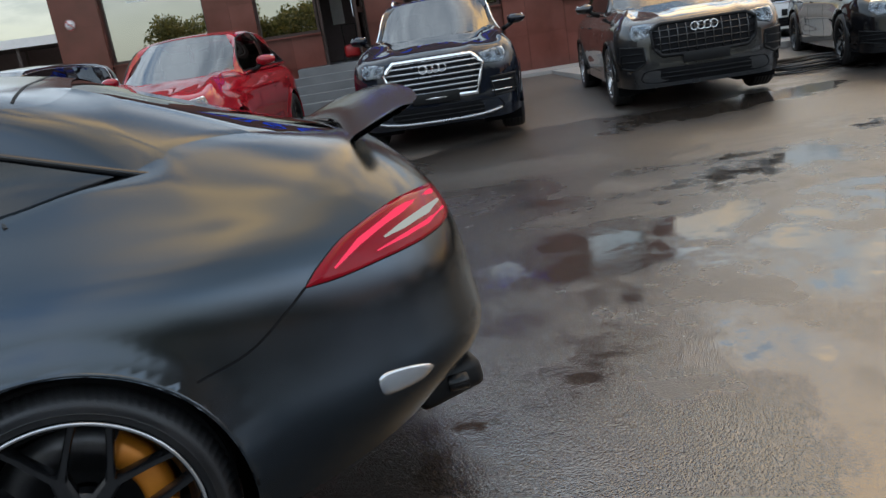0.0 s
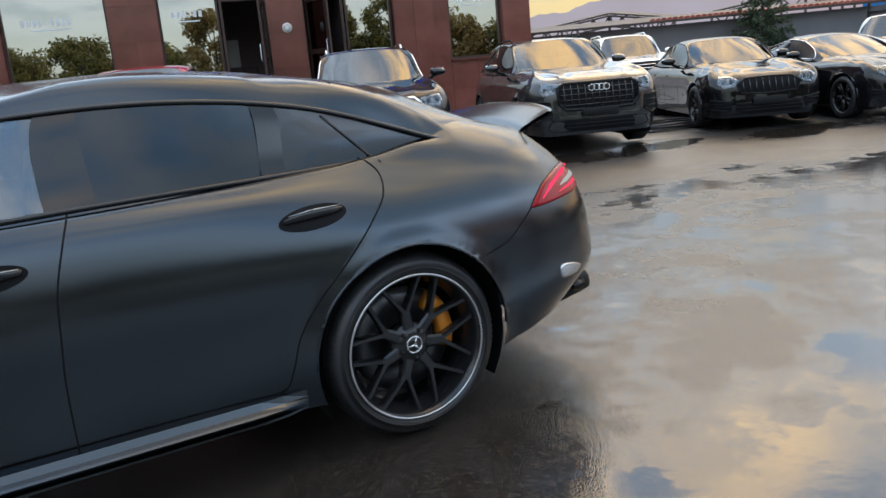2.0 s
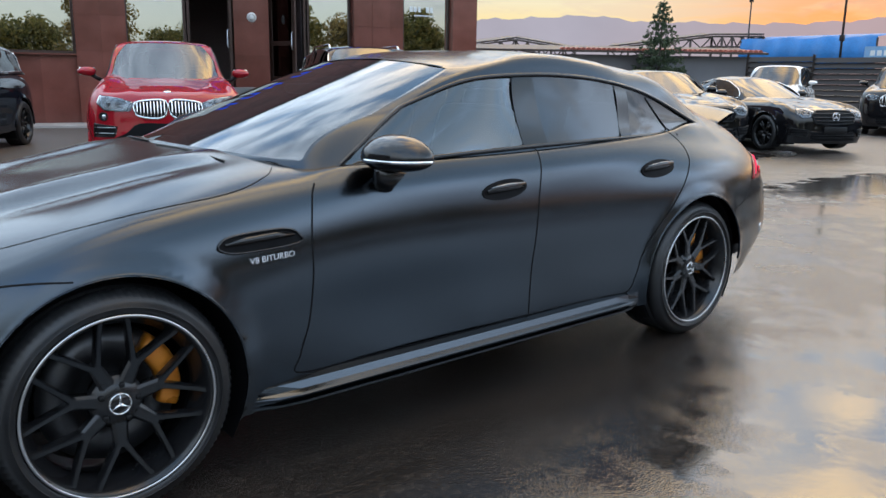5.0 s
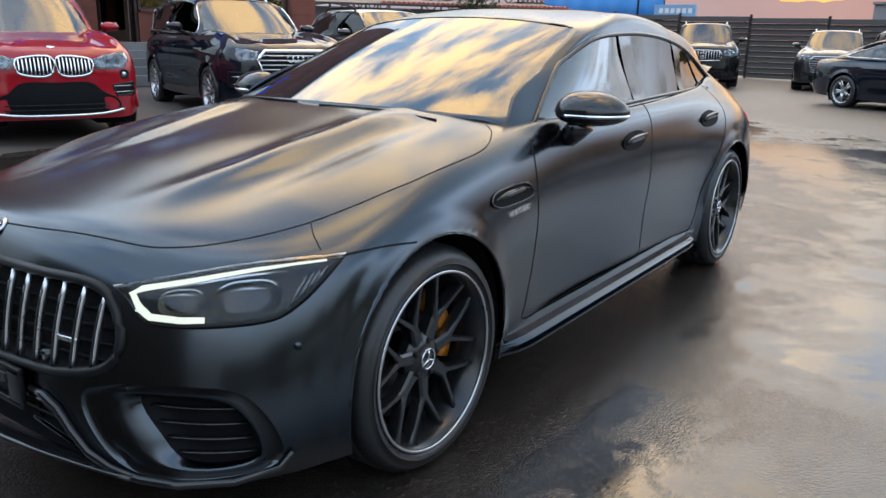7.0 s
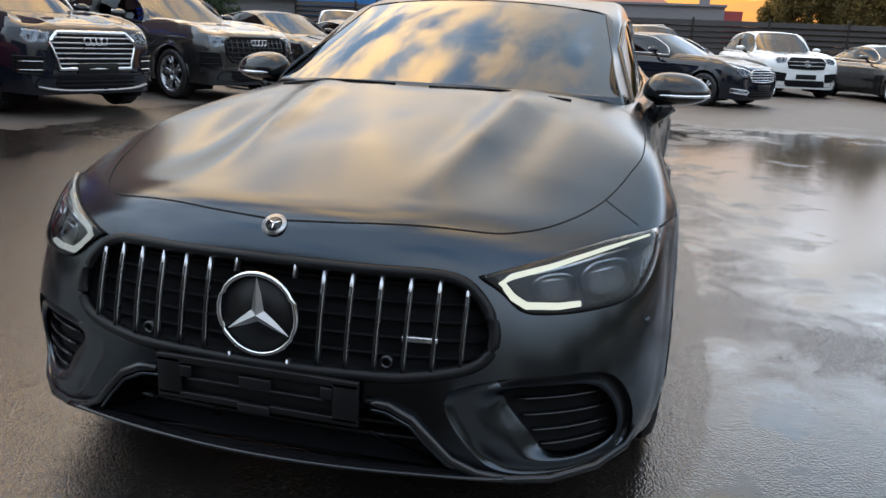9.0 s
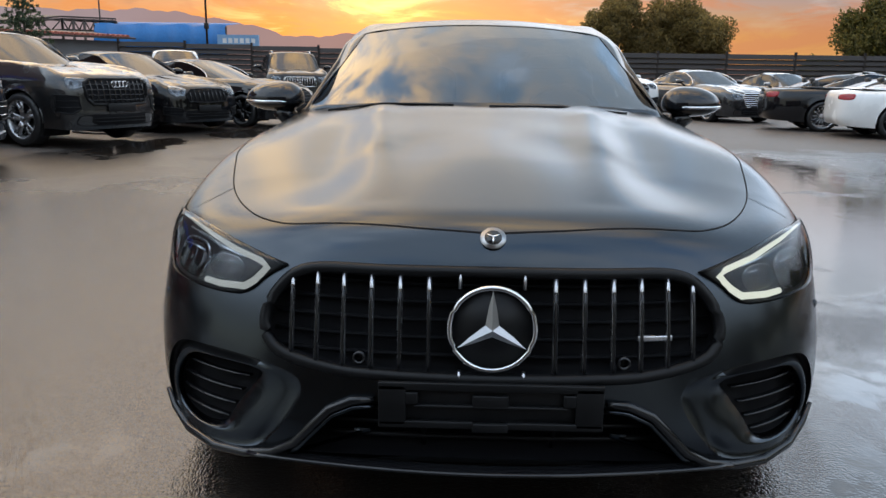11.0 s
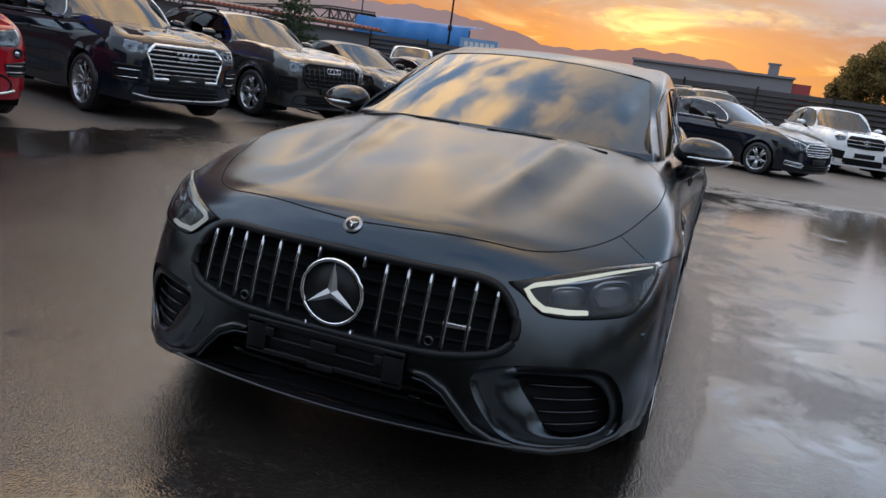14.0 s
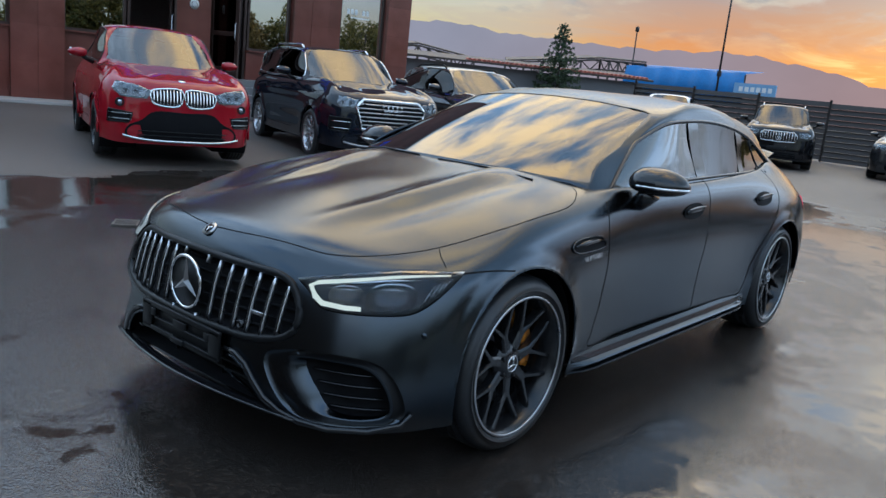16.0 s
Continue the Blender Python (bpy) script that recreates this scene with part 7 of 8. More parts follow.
    r2.data_type = "FLOAT"
    l.new(water, r2.inputs[0])
    l.new(r1.outputs[0], r2.inputs[2])
    r2.inputs[3].default_value = 0.085
    l.new(r2.outputs[0], b.inputs["Roughness"])
    b.inputs["IOR"].default_value = 1.75
    bump = n.new("ShaderNodeBump")
    bump.inputs["Distance"].default_value = 0.0045
    stone = n.new("ShaderNodeTexVoronoi")
    stone.inputs["Scale"].default_value = 140
    l.new(geo, stone.inputs["Vector"])
    l.new(calc("SUBTRACT", calc("MULTIPLY", grain, 0.6), calc("MULTIPLY", stone.outputs[0], 0.5)), bump.inputs["Height"])
    l.new(calc("MULTIPLY", ease(water, 0.0, 0.9, 1.0, 0.10), ease(shallow, 0.1, 1.0, 0.62, 0.30)), bump.inputs["Strength"])
    ripple = n.new("ShaderNodeBump")
    ripple.inputs["Distance"].default_value, ripple.inputs["Strength"].default_value = 0.012, 0.09
    l.new(noise_at(5.5, 3, 0.5), ripple.inputs["Height"])
    l.new(bump.outputs[0], ripple.inputs["Normal"])
    l.new(ripple.outputs[0], b.inputs["Normal"])
    return m


ASPHALT = wet_asphalt()
bm = bmesh.new()
xs = [-600, -200, -60, -25, -12, -6, 0, 6, 12, 20, 30, 45, 80, 250, 900]
ys = [-600, -200, -60, -25, -12, -6, 0, 2, 3, 4, 6, 9, 12, 16, 25, 60, 200, 600]
vs = [[bm.verts.new((x, y, 0.02 * min(max(0.0, y - 3), 13) if y < 60 else 0.26)) for y in ys] for x in xs]
for i in range(len(xs) - 1):
    for j in range(len(ys) - 1):
        bm.faces.new((vs[i][j], vs[i + 1][j], vs[i + 1][j + 1], vs[i][j + 1]))
ground = part("ground", bm, ASPHALT)
tagged(ground, "wet dark asphalt yard with puddles", "ground", kind="structure")



# ---- hills far off ----
def painted_haze():
    m, n, l = material("painted_haze_hills")
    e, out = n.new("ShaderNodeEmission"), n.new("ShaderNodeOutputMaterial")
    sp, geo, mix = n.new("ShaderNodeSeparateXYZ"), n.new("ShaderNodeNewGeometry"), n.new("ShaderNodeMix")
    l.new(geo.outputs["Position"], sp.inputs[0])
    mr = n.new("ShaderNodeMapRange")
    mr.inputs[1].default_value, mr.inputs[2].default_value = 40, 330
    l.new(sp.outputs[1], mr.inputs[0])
    # haze and sunset glow are put into the emitted colour, warmer towards the sun
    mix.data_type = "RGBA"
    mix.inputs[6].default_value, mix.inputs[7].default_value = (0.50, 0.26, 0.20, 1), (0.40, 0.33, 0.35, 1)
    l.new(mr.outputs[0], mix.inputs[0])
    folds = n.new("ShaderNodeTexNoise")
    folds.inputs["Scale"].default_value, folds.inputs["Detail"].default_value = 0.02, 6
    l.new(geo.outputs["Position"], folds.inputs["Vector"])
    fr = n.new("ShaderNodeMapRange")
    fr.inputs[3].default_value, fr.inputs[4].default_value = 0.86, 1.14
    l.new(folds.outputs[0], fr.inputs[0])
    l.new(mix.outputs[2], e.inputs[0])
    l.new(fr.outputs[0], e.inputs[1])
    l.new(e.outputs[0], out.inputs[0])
    return m


ridge = [(75, 2.6), (60, 3.0), (51, 3.4), (48, 4.1), (45, 4.25), (40, 4.4), (36.5, 4.0), (31, 3.9), (27, 3.8), (22, 4.1), (19.7, 3.9), (15.5, 3.4), (12.3, 2.5), (9.3, 2.75), (6, 3.2), (0.6, 3.1), (-3, 2.0), (-8, 1.2), (-20, 0.8), (-45, 0.6)]
bm = bmesh.new()
last = None
az_list, el_list = [a for a, _ in ridge][::-1], [b for _, b in ridge][::-1]
R_HILLS = 480.0
for k in range(241):
    az = -45 + 120 * k / 240
    el = float(np.interp(az, az_list, el_list)) + 0.07 * math.sin(az * 2.3) + 0.05 * math.sin(az * 5.1 + 1) + 0.03 * math.sin(az * 11.7)
    x, y = R_HILLS * math.cos(radians(az)), R_HILLS * math.sin(radians(az))
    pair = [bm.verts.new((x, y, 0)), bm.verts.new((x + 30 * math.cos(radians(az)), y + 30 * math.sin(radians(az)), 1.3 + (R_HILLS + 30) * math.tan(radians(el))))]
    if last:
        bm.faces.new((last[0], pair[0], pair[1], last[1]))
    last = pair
tagged(part("backdrop", bm, painted_haze()), "hills on the horizon, haze and dusk glow put into their colour", "hills", kind="structure")


# ---- trees ----
def leafage(name, dark, light):
    m, n, l = material(name)
    b, out, geo, mix = n.new("ShaderNodeBsdfPrincipled"), n.new("ShaderNodeOutputMaterial"), n.new("ShaderNodeNewGeometry"), n.new("ShaderNodeMix")
    mix.data_type = "RGBA"
    mix.inputs[6].default_value, mix.inputs[7].default_value = (*dark, 1), (*light, 1)
    l.new(geo.outputs["Random Per Island"], mix.inputs[0])
    l.new(mix.outputs[2], b.inputs["Base Color"])
    b.inputs["Roughness"].default_value = 0.6
    thin, both = n.new("ShaderNodeBsdfTranslucent"), n.new("ShaderNodeMixShader")
    l.new(mix.outputs[2], thin.inputs[0])
    both.inputs[0].default_value = 0.6
    l.new(b.outputs[0], both.inputs[1])
    l.new(thin.outputs[0], both.inputs[2])
    l.new(both.outputs[0], out.inputs[0])
    return m


LEAF = leafage("green_leaves", (0.11, 0.085, 0.028), (0.30, 0.22, 0.07))
LEAF_YELLOW = leafage("yellowing_leaves", (0.055, 0.065, 0.016), (0.22, 0.18, 0.045))
NEEDLE = leafage("spruce_needles", (0.034, 0.056, 0.032), (0.11, 0.14, 0.08))
BARK = surface("bark", (0.060, 0.048, 0.038), 0.9, 0, 0.35, 6, 60, bump=0.01)


def foliage(name, centres, size, count, seed, mat, parent):
    """Many small bent leaves scattered round clump centres (x, y, z, radius)."""
    r = np.random.default_rng(seed)
    c = np.array(centres)
    pick = r.choice(len(c), count, p=c[:, 3] ** 2 / (c[:, 3] ** 2).sum())
    d = r.normal(size=(count, 3))
    d /= np.linalg.norm(d, axis=1)[:, None]
    pos = c[pick, :3] + d * (c[pick, 3] * (1.25 * r.uniform(0.05, 1.0, count) ** 0.6))[:, None]
    u = r.normal(size=(count, 3))
    u /= np.linalg.norm(u, axis=1)[:, None]
    v = np.cross(u, r.normal(size=(count, 3)))
    v /= np.linalg.norm(v, axis=1)[:, None] + 1e-9
    s = (size * r.uniform(0.6, 1.3, count))[:, None]
    quad = np.stack([pos - u * s, pos + v * s * 0.5, pos + u * s, pos - v * s * 0.5], 1).reshape(-1, 3)
    mesh = bpy.data.meshes.new(name)
    mesh.from_pydata(quad.tolist(), [], np.arange(count * 4).reshape(-1, 4).tolist())
    ob = link_mesh(name, mesh, mat, parent, "")
    ob["kind"] = "stuff"
    return ob


def broadleaf(x, y, height, width, seed, mat, label, leaf=0.16, count=4200):
    rnd = random.Random(seed)
    t = thing("tree", pose(x, y, ground_height(x, min(y, 16))), label, "tree")
    bm = bmesh.new()
    tube(bm, [(0, 0, 0), (0.05, 0.02, height * 0.25), (-0.04, 0.05, height * 0.5), (0, 0, height * 0.8)], [0.16, 0.13, 0.09, 0.03], 8)
    part("trunk", bm, BARK, t)
    clumps = []
    for k in range(64):
        a, h = rnd.uniform(0, math.tau), rnd.uniform(0.30, 0.98)
        reach = width / 2 * math.sqrt(max(0.05, 1 - ((h - 0.58) / 0.46) ** 2)) * rnd.uniform(0.45, 1.0)
        c = (reach * math.cos(a), reach * math.sin(a), h * height - 0.3, width * rnd.uniform(0.08, 0.16))
        clumps.append(c)
        if k < 9:
            bm = bmesh.new()
            tube(bm, [(0, 0, height * (0.2 + 0.4 * h)), (c[0] * 0.5, c[1] * 0.5, (c[2] + height * 0.35) / 2 + 0.2), c[:3]], [0.06, 0.04, 0.012], 6)
            part("limb", bm, BARK, t)
    foliage("crown", clumps, leaf, count, seed, mat, t)
    return t


def spruce(x, y, height, width, seed):
    rnd = random.Random(seed)
    t = thing("spruce", pose(x, y, ground_height(x, min(y, 16))), "dark green spruce with a thin pointed top", "tree")
    bm = bmesh.new()
    tube(bm, [(0, 0, 0), (0, 0, height * 0.5), (0.02, 0, height)], [0.09, 0.05, 0.008], 7)
    part("trunk", bm, BARK, t)
    clumps = []
    for tier in range(22):
        h = 0.10 + 0.86 * (tier + rnd.uniform(-0.4, 0.4)) / 21
        reach = width / 2 * (1 - h) ** 0.8 + 0.05
        for k in range(7):
            a = k * math.tau / 7 + tier * 0.7 + rnd.uniform(-0.2, 0.2)
            for q in (0.35, 0.65, 0.95):
                clumps.append((reach * q * math.cos(a), reach * q * math.sin(a), height * h + 0.10 * q * q - 0.05 + rnd.uniform(-0.08, 0.08), 0.04 + 0.08 * (1 - h)))
    foliage("crown", clumps, 0.055, 11000, seed, NEEDLE, t)
    return t


spruce(24.2, 15.7, 4.15, 2.7, 5)
broadleaf(41, -8.1, 5.5, 4.0, 11, LEAF, "rounded green tree behind the fence", leaf=0.10, count=34000)
broadleaf(41, -11.6, 5.4, 5.0, 12, LEAF, "broad green tree behind the fence", leaf=0.10, count=38000)
broadleaf(38, -21.2, 5.6, 4.6, 13, LEAF_YELLOW, "tree with yellowing leaves behind the fence", leaf=0.10, count=24000)
broadleaf(38, -18.2, 2.7, 2.2, 14, LEAF_YELLOW, "low bush behind the fence", count=1500)
broadleaf(-1.4, 44, 5.6, 2.6, 15, LEAF_YELLOW, "yellow-green tree behind the carport", count=2500)
for k, (x, y, h, w) in enumerate(((-16, -26, 6.2, 5.0), (-10.5, -28, 5.0, 5.5), (-5, -25, 7.0, 4.6), (0.5, -29, 4.6, 5.4), (4.5, -27, 6.8, 4.2), (9.5, -26, 7.4, 4.6), (15, -29, 5.6, 5.2), (20, -27, 6.6, 4.6), (27, -30, 6.0, 6.0), (-23, -30, 5.5, 6.0))):
    broadleaf(x, y - 8, h * 1.1, w * 1.15, 30 + k, LEAF if k % 4 == 2 else LEAF_YELLOW, "leafy tree along the far edge of the yard", leaf=0.17, count=9000)

# ---- building: pieces along the front (u), into the building (v) and up ----
GRANITE = surface("red_brown_granite", (0.135, 0.046, 0.034), 0.2, 0, 0.28, 1.6, 140, per_object=0.12, rough_vary=0.06)
CONCRETE = surface("pale_concrete", (0.30, 0.28, 0.26), 0.55, 0, 0.25, 1.2, 60, bump=0.003, per_object=0.08)
STEP_GREY = surface("grey_stone", (0.13, 0.13, 0.13), 0.4, 0, 0.25, 2, 80, bump=0.002, per_object=0.08)
FRAME_BROWN = surface("brown_aluminium", (0.045, 0.026, 0.020), 0.4, 0.3, 0.15)
DARK_ROOM = surface("dark_room", (0.13, 0.10, 0.095), 0.8, 0, 0.3, 0.8, 20)
MIRROR_GLASS = glass("coated_window_glass", (0.20, 0.22, 0.22), 8.0)
WHITE_PLASTIC = surface("white_plastic", (0.72, 0.71, 0.69), 0.4, 0, 0.06)
RED_PLASTIC = surface("red_plastic", (0.45, 0.02, 0.02), 0.4, 0, 0.1)
DARK_METAL = surface("dark_brown_steel", (0.024, 0.018, 0.015), 0.5, 0.3, 0.25, 3, 60, per_object=0.15)
B = pose(6.4, 14.2, 0, 0, 0, -13.0)
building = thing("building", B, "brown-red granite clad showroom with tall mirror windows", "building")


def block(name, mat, parent, u0, u1, v0, v1, z0, z1, bevel=0.0, label=""):
    bm = bmesh.new()
    box(bm, (u1 - u0, v1 - v0, z1 - z0), Matrix.Translation(((u0 + u1) / 2, (v0 + v1) / 2, (z0 + z1) / 2)), bevel)
    return part(name, bm, mat, parent, label, smooth=False)


wall = block("wall", GRANITE, building, -6.8, 5.93, 9.6, 10.0, 0.2, 8.8)
for u0, u1, z0, z1, v in ((-6.8, -5.85, 0.2, 4.5, 0.03), (-5.85, -3.75, 0.2, 1.70, 0.16), (-3.75, -2.73, 0.2, 4.5, 0.03), (-2.73, -1.43, 0.2, 1.73, 0.16), (-1.42, -0.42, 0.2, 1.03, 0.16), (-0.42, 0.40, 0.2, 4.5, 0.03), (0.40, 1.34, 0.2, 1.03, 0.16), (1.34, 2.5, 0.2, 1.73, 0.16), (2.5, 3.46, 0.2, 4.5, 0.03), (3.46, 3.87, 0.2, 4.5, 0.16), (3.87, 5.22, 0.2, 1.63, 0.16), (5.22, 5.93, 0.2, 4.5, 0.03), (-6.8, 5.93, 4.5, 8.8, 0.03)):
    block("wall", GRANITE, building, u0, u1, v, v + 0.35, z0, z1)
block("wall", GRANITE, building, -6.8, -6.5, 0.38, 9.6, 0.2, 8.8)
block("wall", GRANITE, building, 5.63, 5.93, 0.38, 9.6, 0.2, 8.8)
block("roof", CONCRETE, building, -6.9, 6.03, -0.1, 10.1, 8.8, 9.0)
block("floor", STEP_GREY, building, -6.5, 5.63, 0.38, 9.6, 0.95, 1.05)
block("room_wall", DARK_ROOM, building, -6.5, 5.63, 3.4, 3.5, 1.05, 4.6)
block("room_ceiling", DARK_ROOM, building, -6.5, 5.63, 0.5, 3.5, 4.6, 4.7)
for u in (-1.75, 1.36):
    block("room_wall", DARK_ROOM, building, u - 0.05, u + 0.05, 0.5, 3.4, 1.05, 4.6)

SIGN_BAR = surface("pale_film", (0.62, 0.64, 0.64), 0.5, 0, 0.05)


def window(u0, u1, z0, z1, name, bars=()):
    w = block(name, FRAME_BROWN, building, u0, u1, 0.20, 0.30, z0, z0 + 0.06)
    block("window_frame", FRAME_BROWN, w, u0, u0 + 0.05, 0.20, 0.30, z0 + 0.06, z1)
    block("window_frame", FRAME_BROWN, w, u1 - 0.05, u1, 0.20, 0.30, z0 + 0.06, z1)
    block("window_frame", FRAME_BROWN, w, u0 + 0.05, u1 - 0.05, 0.20, 0.30, z1 - 0.06, z1)
    block("pane", MIRROR_GLASS, w, u0 + 0.05, u1 - 0.05, 0.245, 0.250, z0 + 0.06, z1 - 0.06, 0.0, "coated glass mirroring trees and sky")
    block("window_sill", GRANITE, w, u0 - 0.02, u1 + 0.02, 0.02, 0.20, z0 - 0.03, z0)
    return w


w1 = window(-5.85, -3.75, 1.72, 4.5, "window")
w2 = window(-2.73, -1.45, 1.75, 4.5, "window")
window(1.38, 2.48, 1.75, 4.5, "window")
w4 = window(3.87, 5.22, 1.65, 4.5, "window")


# pale bars and rules where the window writing stands
for parent, u, z, wide in ((w1, -4.9, 3.02, 1.15), (w4, 4.5, 2.98, 0.80), (w2, -2.1, 3.02, 0.7)):
    n = int(wide / 0.115)
    for k in range(n):
        if k == n // 2:
            continue
        block("lettering_bar", SIGN_BAR, parent, u - wide / 2 + k * 0.115, u - wide / 2 + k * 0.115 + 0.075, 0.236, 0.242, z, z + 0.13)
    block("lettering_bar", SIGN_BAR, parent, u - wide * 0.35, u + wide * 0.35, 0.236, 0.242, z - 0.10, z - 0.07)

# doorways: frames, transoms, one leaf standing open
for u0, u1, name in ((-1.42, -0.42, "door_frame"), (0.40, 1.34, "door_frame")):
    fr = block(name, FRAME_BROWN, building, u0, u0 + 0.06, 0.18, 0.32, 1.05, 4.5)
    block("jamb", FRAME_BROWN, fr, u1 - 0.06, u1, 0.18, 0.32, 1.05, 4.5)
    block("transom_bar", FRAME_BROWN, fr, u0 + 0.06, u1 - 0.06, 0.18, 0.32, 3.30, 3.38)
    block("head", FRAME_BROWN, fr, u0 + 0.06, u1 - 0.06, 0.18, 0.32, 4.42, 4.5)
    block("pane", MIRROR_GLASS, fr, u0 + 0.06, u1 - 0.06, 0.245, 0.25, 3.38, 4.42)
for u, swing, lab in ((0.46, 62, "open brown door leaf with glass"), (-0.48, 105, "open brown door leaf")):
    bm = bmesh.new()
    for c, sz in (((0.05, 0, 1.11), (0.10, 0.05, 2.22)), ((0.81, 0, 1.11), (0.10, 0.05, 2.22)), ((0.43, 0, 0.12), (0.66, 0.05, 0.24)), ((0.43, 0, 2.16), (0.66, 0.05, 0.12)), ((0.43, 0, 1.0), (0.66, 0.05, 0.10))):
        box(bm, sz, Matrix.Translation(c), 0.004)
    leaf_ob = part("door_leaf", bm, FRAME_BROWN, building, lab, smooth=False)
    leaf_ob.matrix_basis = pose(u, 0.18, 1.07, 0, 0, -swing) if u > 0 else pose(u, 0.18, 1.07, 0, 0, -(180 - 80))
    bm = bmesh.new()
    box(bm, (0.66, 0.006, 1.86), Matrix.Translation((0.43, 0, 1.17)))
    part("pane", bm, GLASS_DARK, leaf_ob, smooth=False)
    bm = bmesh.new()
    tube(bm, [(0.80, -0.03, 0.85), (0.80, -0.07, 0.88), (0.80, -0.07, 1.22), (0.80, -0.03, 1.25)], 0.012, 8)
    part("door_handle", bm, SATIN_METAL, leaf_ob)

# things inside the doorway
stand = thing("cleaning_cart", B @ pose(-0.85, 0.95, 1.05), "red and grey machine standing inside the doorway", "cart")
bm = bmesh.new()
box(bm, (0.34, 0.40, 0.28), Matrix.Translation((0, 0, 0.22)), 0.06)
part("body", bm, RED_PLASTIC, stand)
bm = bmesh.new()
tube(bm, [(-0.14, 0.1, 0.3), (-0.16, 0.22, 0.8), (0.16, 0.22, 0.8), (0.14, 0.1, 0.3)], 0.014, 8)
part("handle", bm, TRIM_BLACK, stand)
for s in (-1, 1):
    bm = bmesh.new()
    revolve(bm, [(0.03, -0.02), (0.08, -0.02), (0.08, 0.02), (0.03, 0.02)], 20, closed=True)
    wh = part("wheel", bm, RUBBER, stand)
    wh.matrix_basis = pose(s * 0.19, 0.0, 0.08, 0, 0, 90)
poster = thing("wall_panel", B @ pose(-1.1, 3.38, 2.3), "pale panel on the inner wall", "panel")
bm = bmesh.new()
box(bm, (0.30, 0.02, 0.7), Matrix(), 0.004)
part("sheet", bm, WHITE_PLASTIC, poster)

# blue lit sign high on the front, its letters drawn as plain upright shapes
BLUE_LIGHT = emitter("blue_sign_light", (0.06, 0.13, 1.0), 0.75)
blue_sign = thing("lit_sign", B @ pose(0, -0.06, 4.45), "row of blue lit letter shapes high on the showroom", "sign")
for k, u in enumerate((-2.2, -1.55, -0.9, -0.1, 0.55, 1.2, 1.85, 2.5)):
    bm = bmesh.new()
    box(bm, (0.12, 0.06, 0.72), Matrix.Translation((u - 0.14, 0, 0.38)), 0.01)
    box(bm, (0.12, 0.06, 0.72), Matrix.Translation((u + 0.14, 0, 0.38)), 0.01)
    box(bm, (0.16, 0.06, 0.12), Matrix.Translation((u, 0, 0.68 if k % 2 else 0.40)), 0.01)
    part("letter_shape", bm, BLUE_LIGHT, blue_sign, smooth=False)

# small round signs on the pillars
for u, red, lab in ((-6.46, True, "round no-smoking sign, red and white"), (0.0, False, "round white sticker with a dark ring")):
    sg = thing("sign", B @ pose(u, -0.004, 2.64), lab, "sign")
    bm = bmesh.new()
    disc(bm, 0.11, Matrix.Rotation(radians(90), 4, "X"), 32, 0.006)
    part("disc", bm, WHITE_PLASTIC, sg)
    bm = bmesh.new()
    ring_band(bm, 0.11 if red else 0.07, 0.020 if red else 0.012, 0.004, Matrix.Translation((0, -0.007, 0)), 32)
    part("ring", bm, RED_PLASTIC if red else DARK_METAL, sg)
    if red:
        bm = bmesh.new()
        box(bm, (0.19, 0.003, 0.018), pose(0, -0.006, 0, 0, 45, 0))
        part("bar", bm, RED_PLASTIC, sg)
        bm = bmesh.new()
        box(bm, (0.11, 0.003, 0.018), pose(0, -0.005, 0))
        part("bar", bm, DARK_METAL, sg)

# steps up to the doors and the pavement before the building
tagged(block("pavement", CONCRETE, None, -9.0, 9.0, -1.0, 0.03, 0.05, 0.27, 0.01), "pale concrete strip along the showroom", "pavement", kind="structure").matrix_basis = B
tagged(block("pavement", CONCRETE, None, 3.2, 8.6, -3.2, -1.0, 0.05, 0.255, 0.01), "pale concrete apron beside the steps", "pavement", kind="structure").matrix_basis = B
steps = thing("steps", B, "grey stone steps up to the showroom doors", "steps", kind="structure")
for k in range(5):
    block("step", STEP_GREY, steps, -2.0 - 0.14 * (4 - k), 1.8 + 0.14 * (4 - k), -0.75 - 0.29 * (4 - k), -0.75 - 0.29 * (3 - k) if k < 4 else 0.16, 0.20 if k < 4 else 0.20, 0.41 + 0.16 * k, 0.008)

# ---- fence ----
fence = thing("fence", pose(27, 0, 0), "dark brown louvred metal fence round the yard", "fence")
posts_y = [13.6 - 2.6 * k for k in range(22)]


def shared(name, make, mat):
    bm = bmesh.new()
    make(bm)
    mesh = bpy.data.meshes.new(name)
    bm.to_mesh(mesh)
    bm.free()
    mesh.materials.append(mat)
    return mesh


post_mesh = shared("post", lambda b: box(b, (0.08, 0.08, 2.25), Matrix.Translation((0, 0, 1.1))), DARK_METAL)
slat_mesh = shared("slat", lambda b: box(b, (0.02, 2.52, 0.19), pose(0, 0, 0, 0, 24, 0)), DARK_METAL)
for y in posts_y:
    ob = new("post", post_mesh)
    ob.parent, ob.matrix_basis = fence, pose(0, y, ground_height(27, y))
for y in posts_y[:-1]:
    for k in range(11):
        ob = new("slat", slat_mesh)
        ob.parent, ob.matrix_basis = fence, pose(-0.01, y - 1.3, 0.14 + 0.19 * k + ground_height(27, y - 1.3))

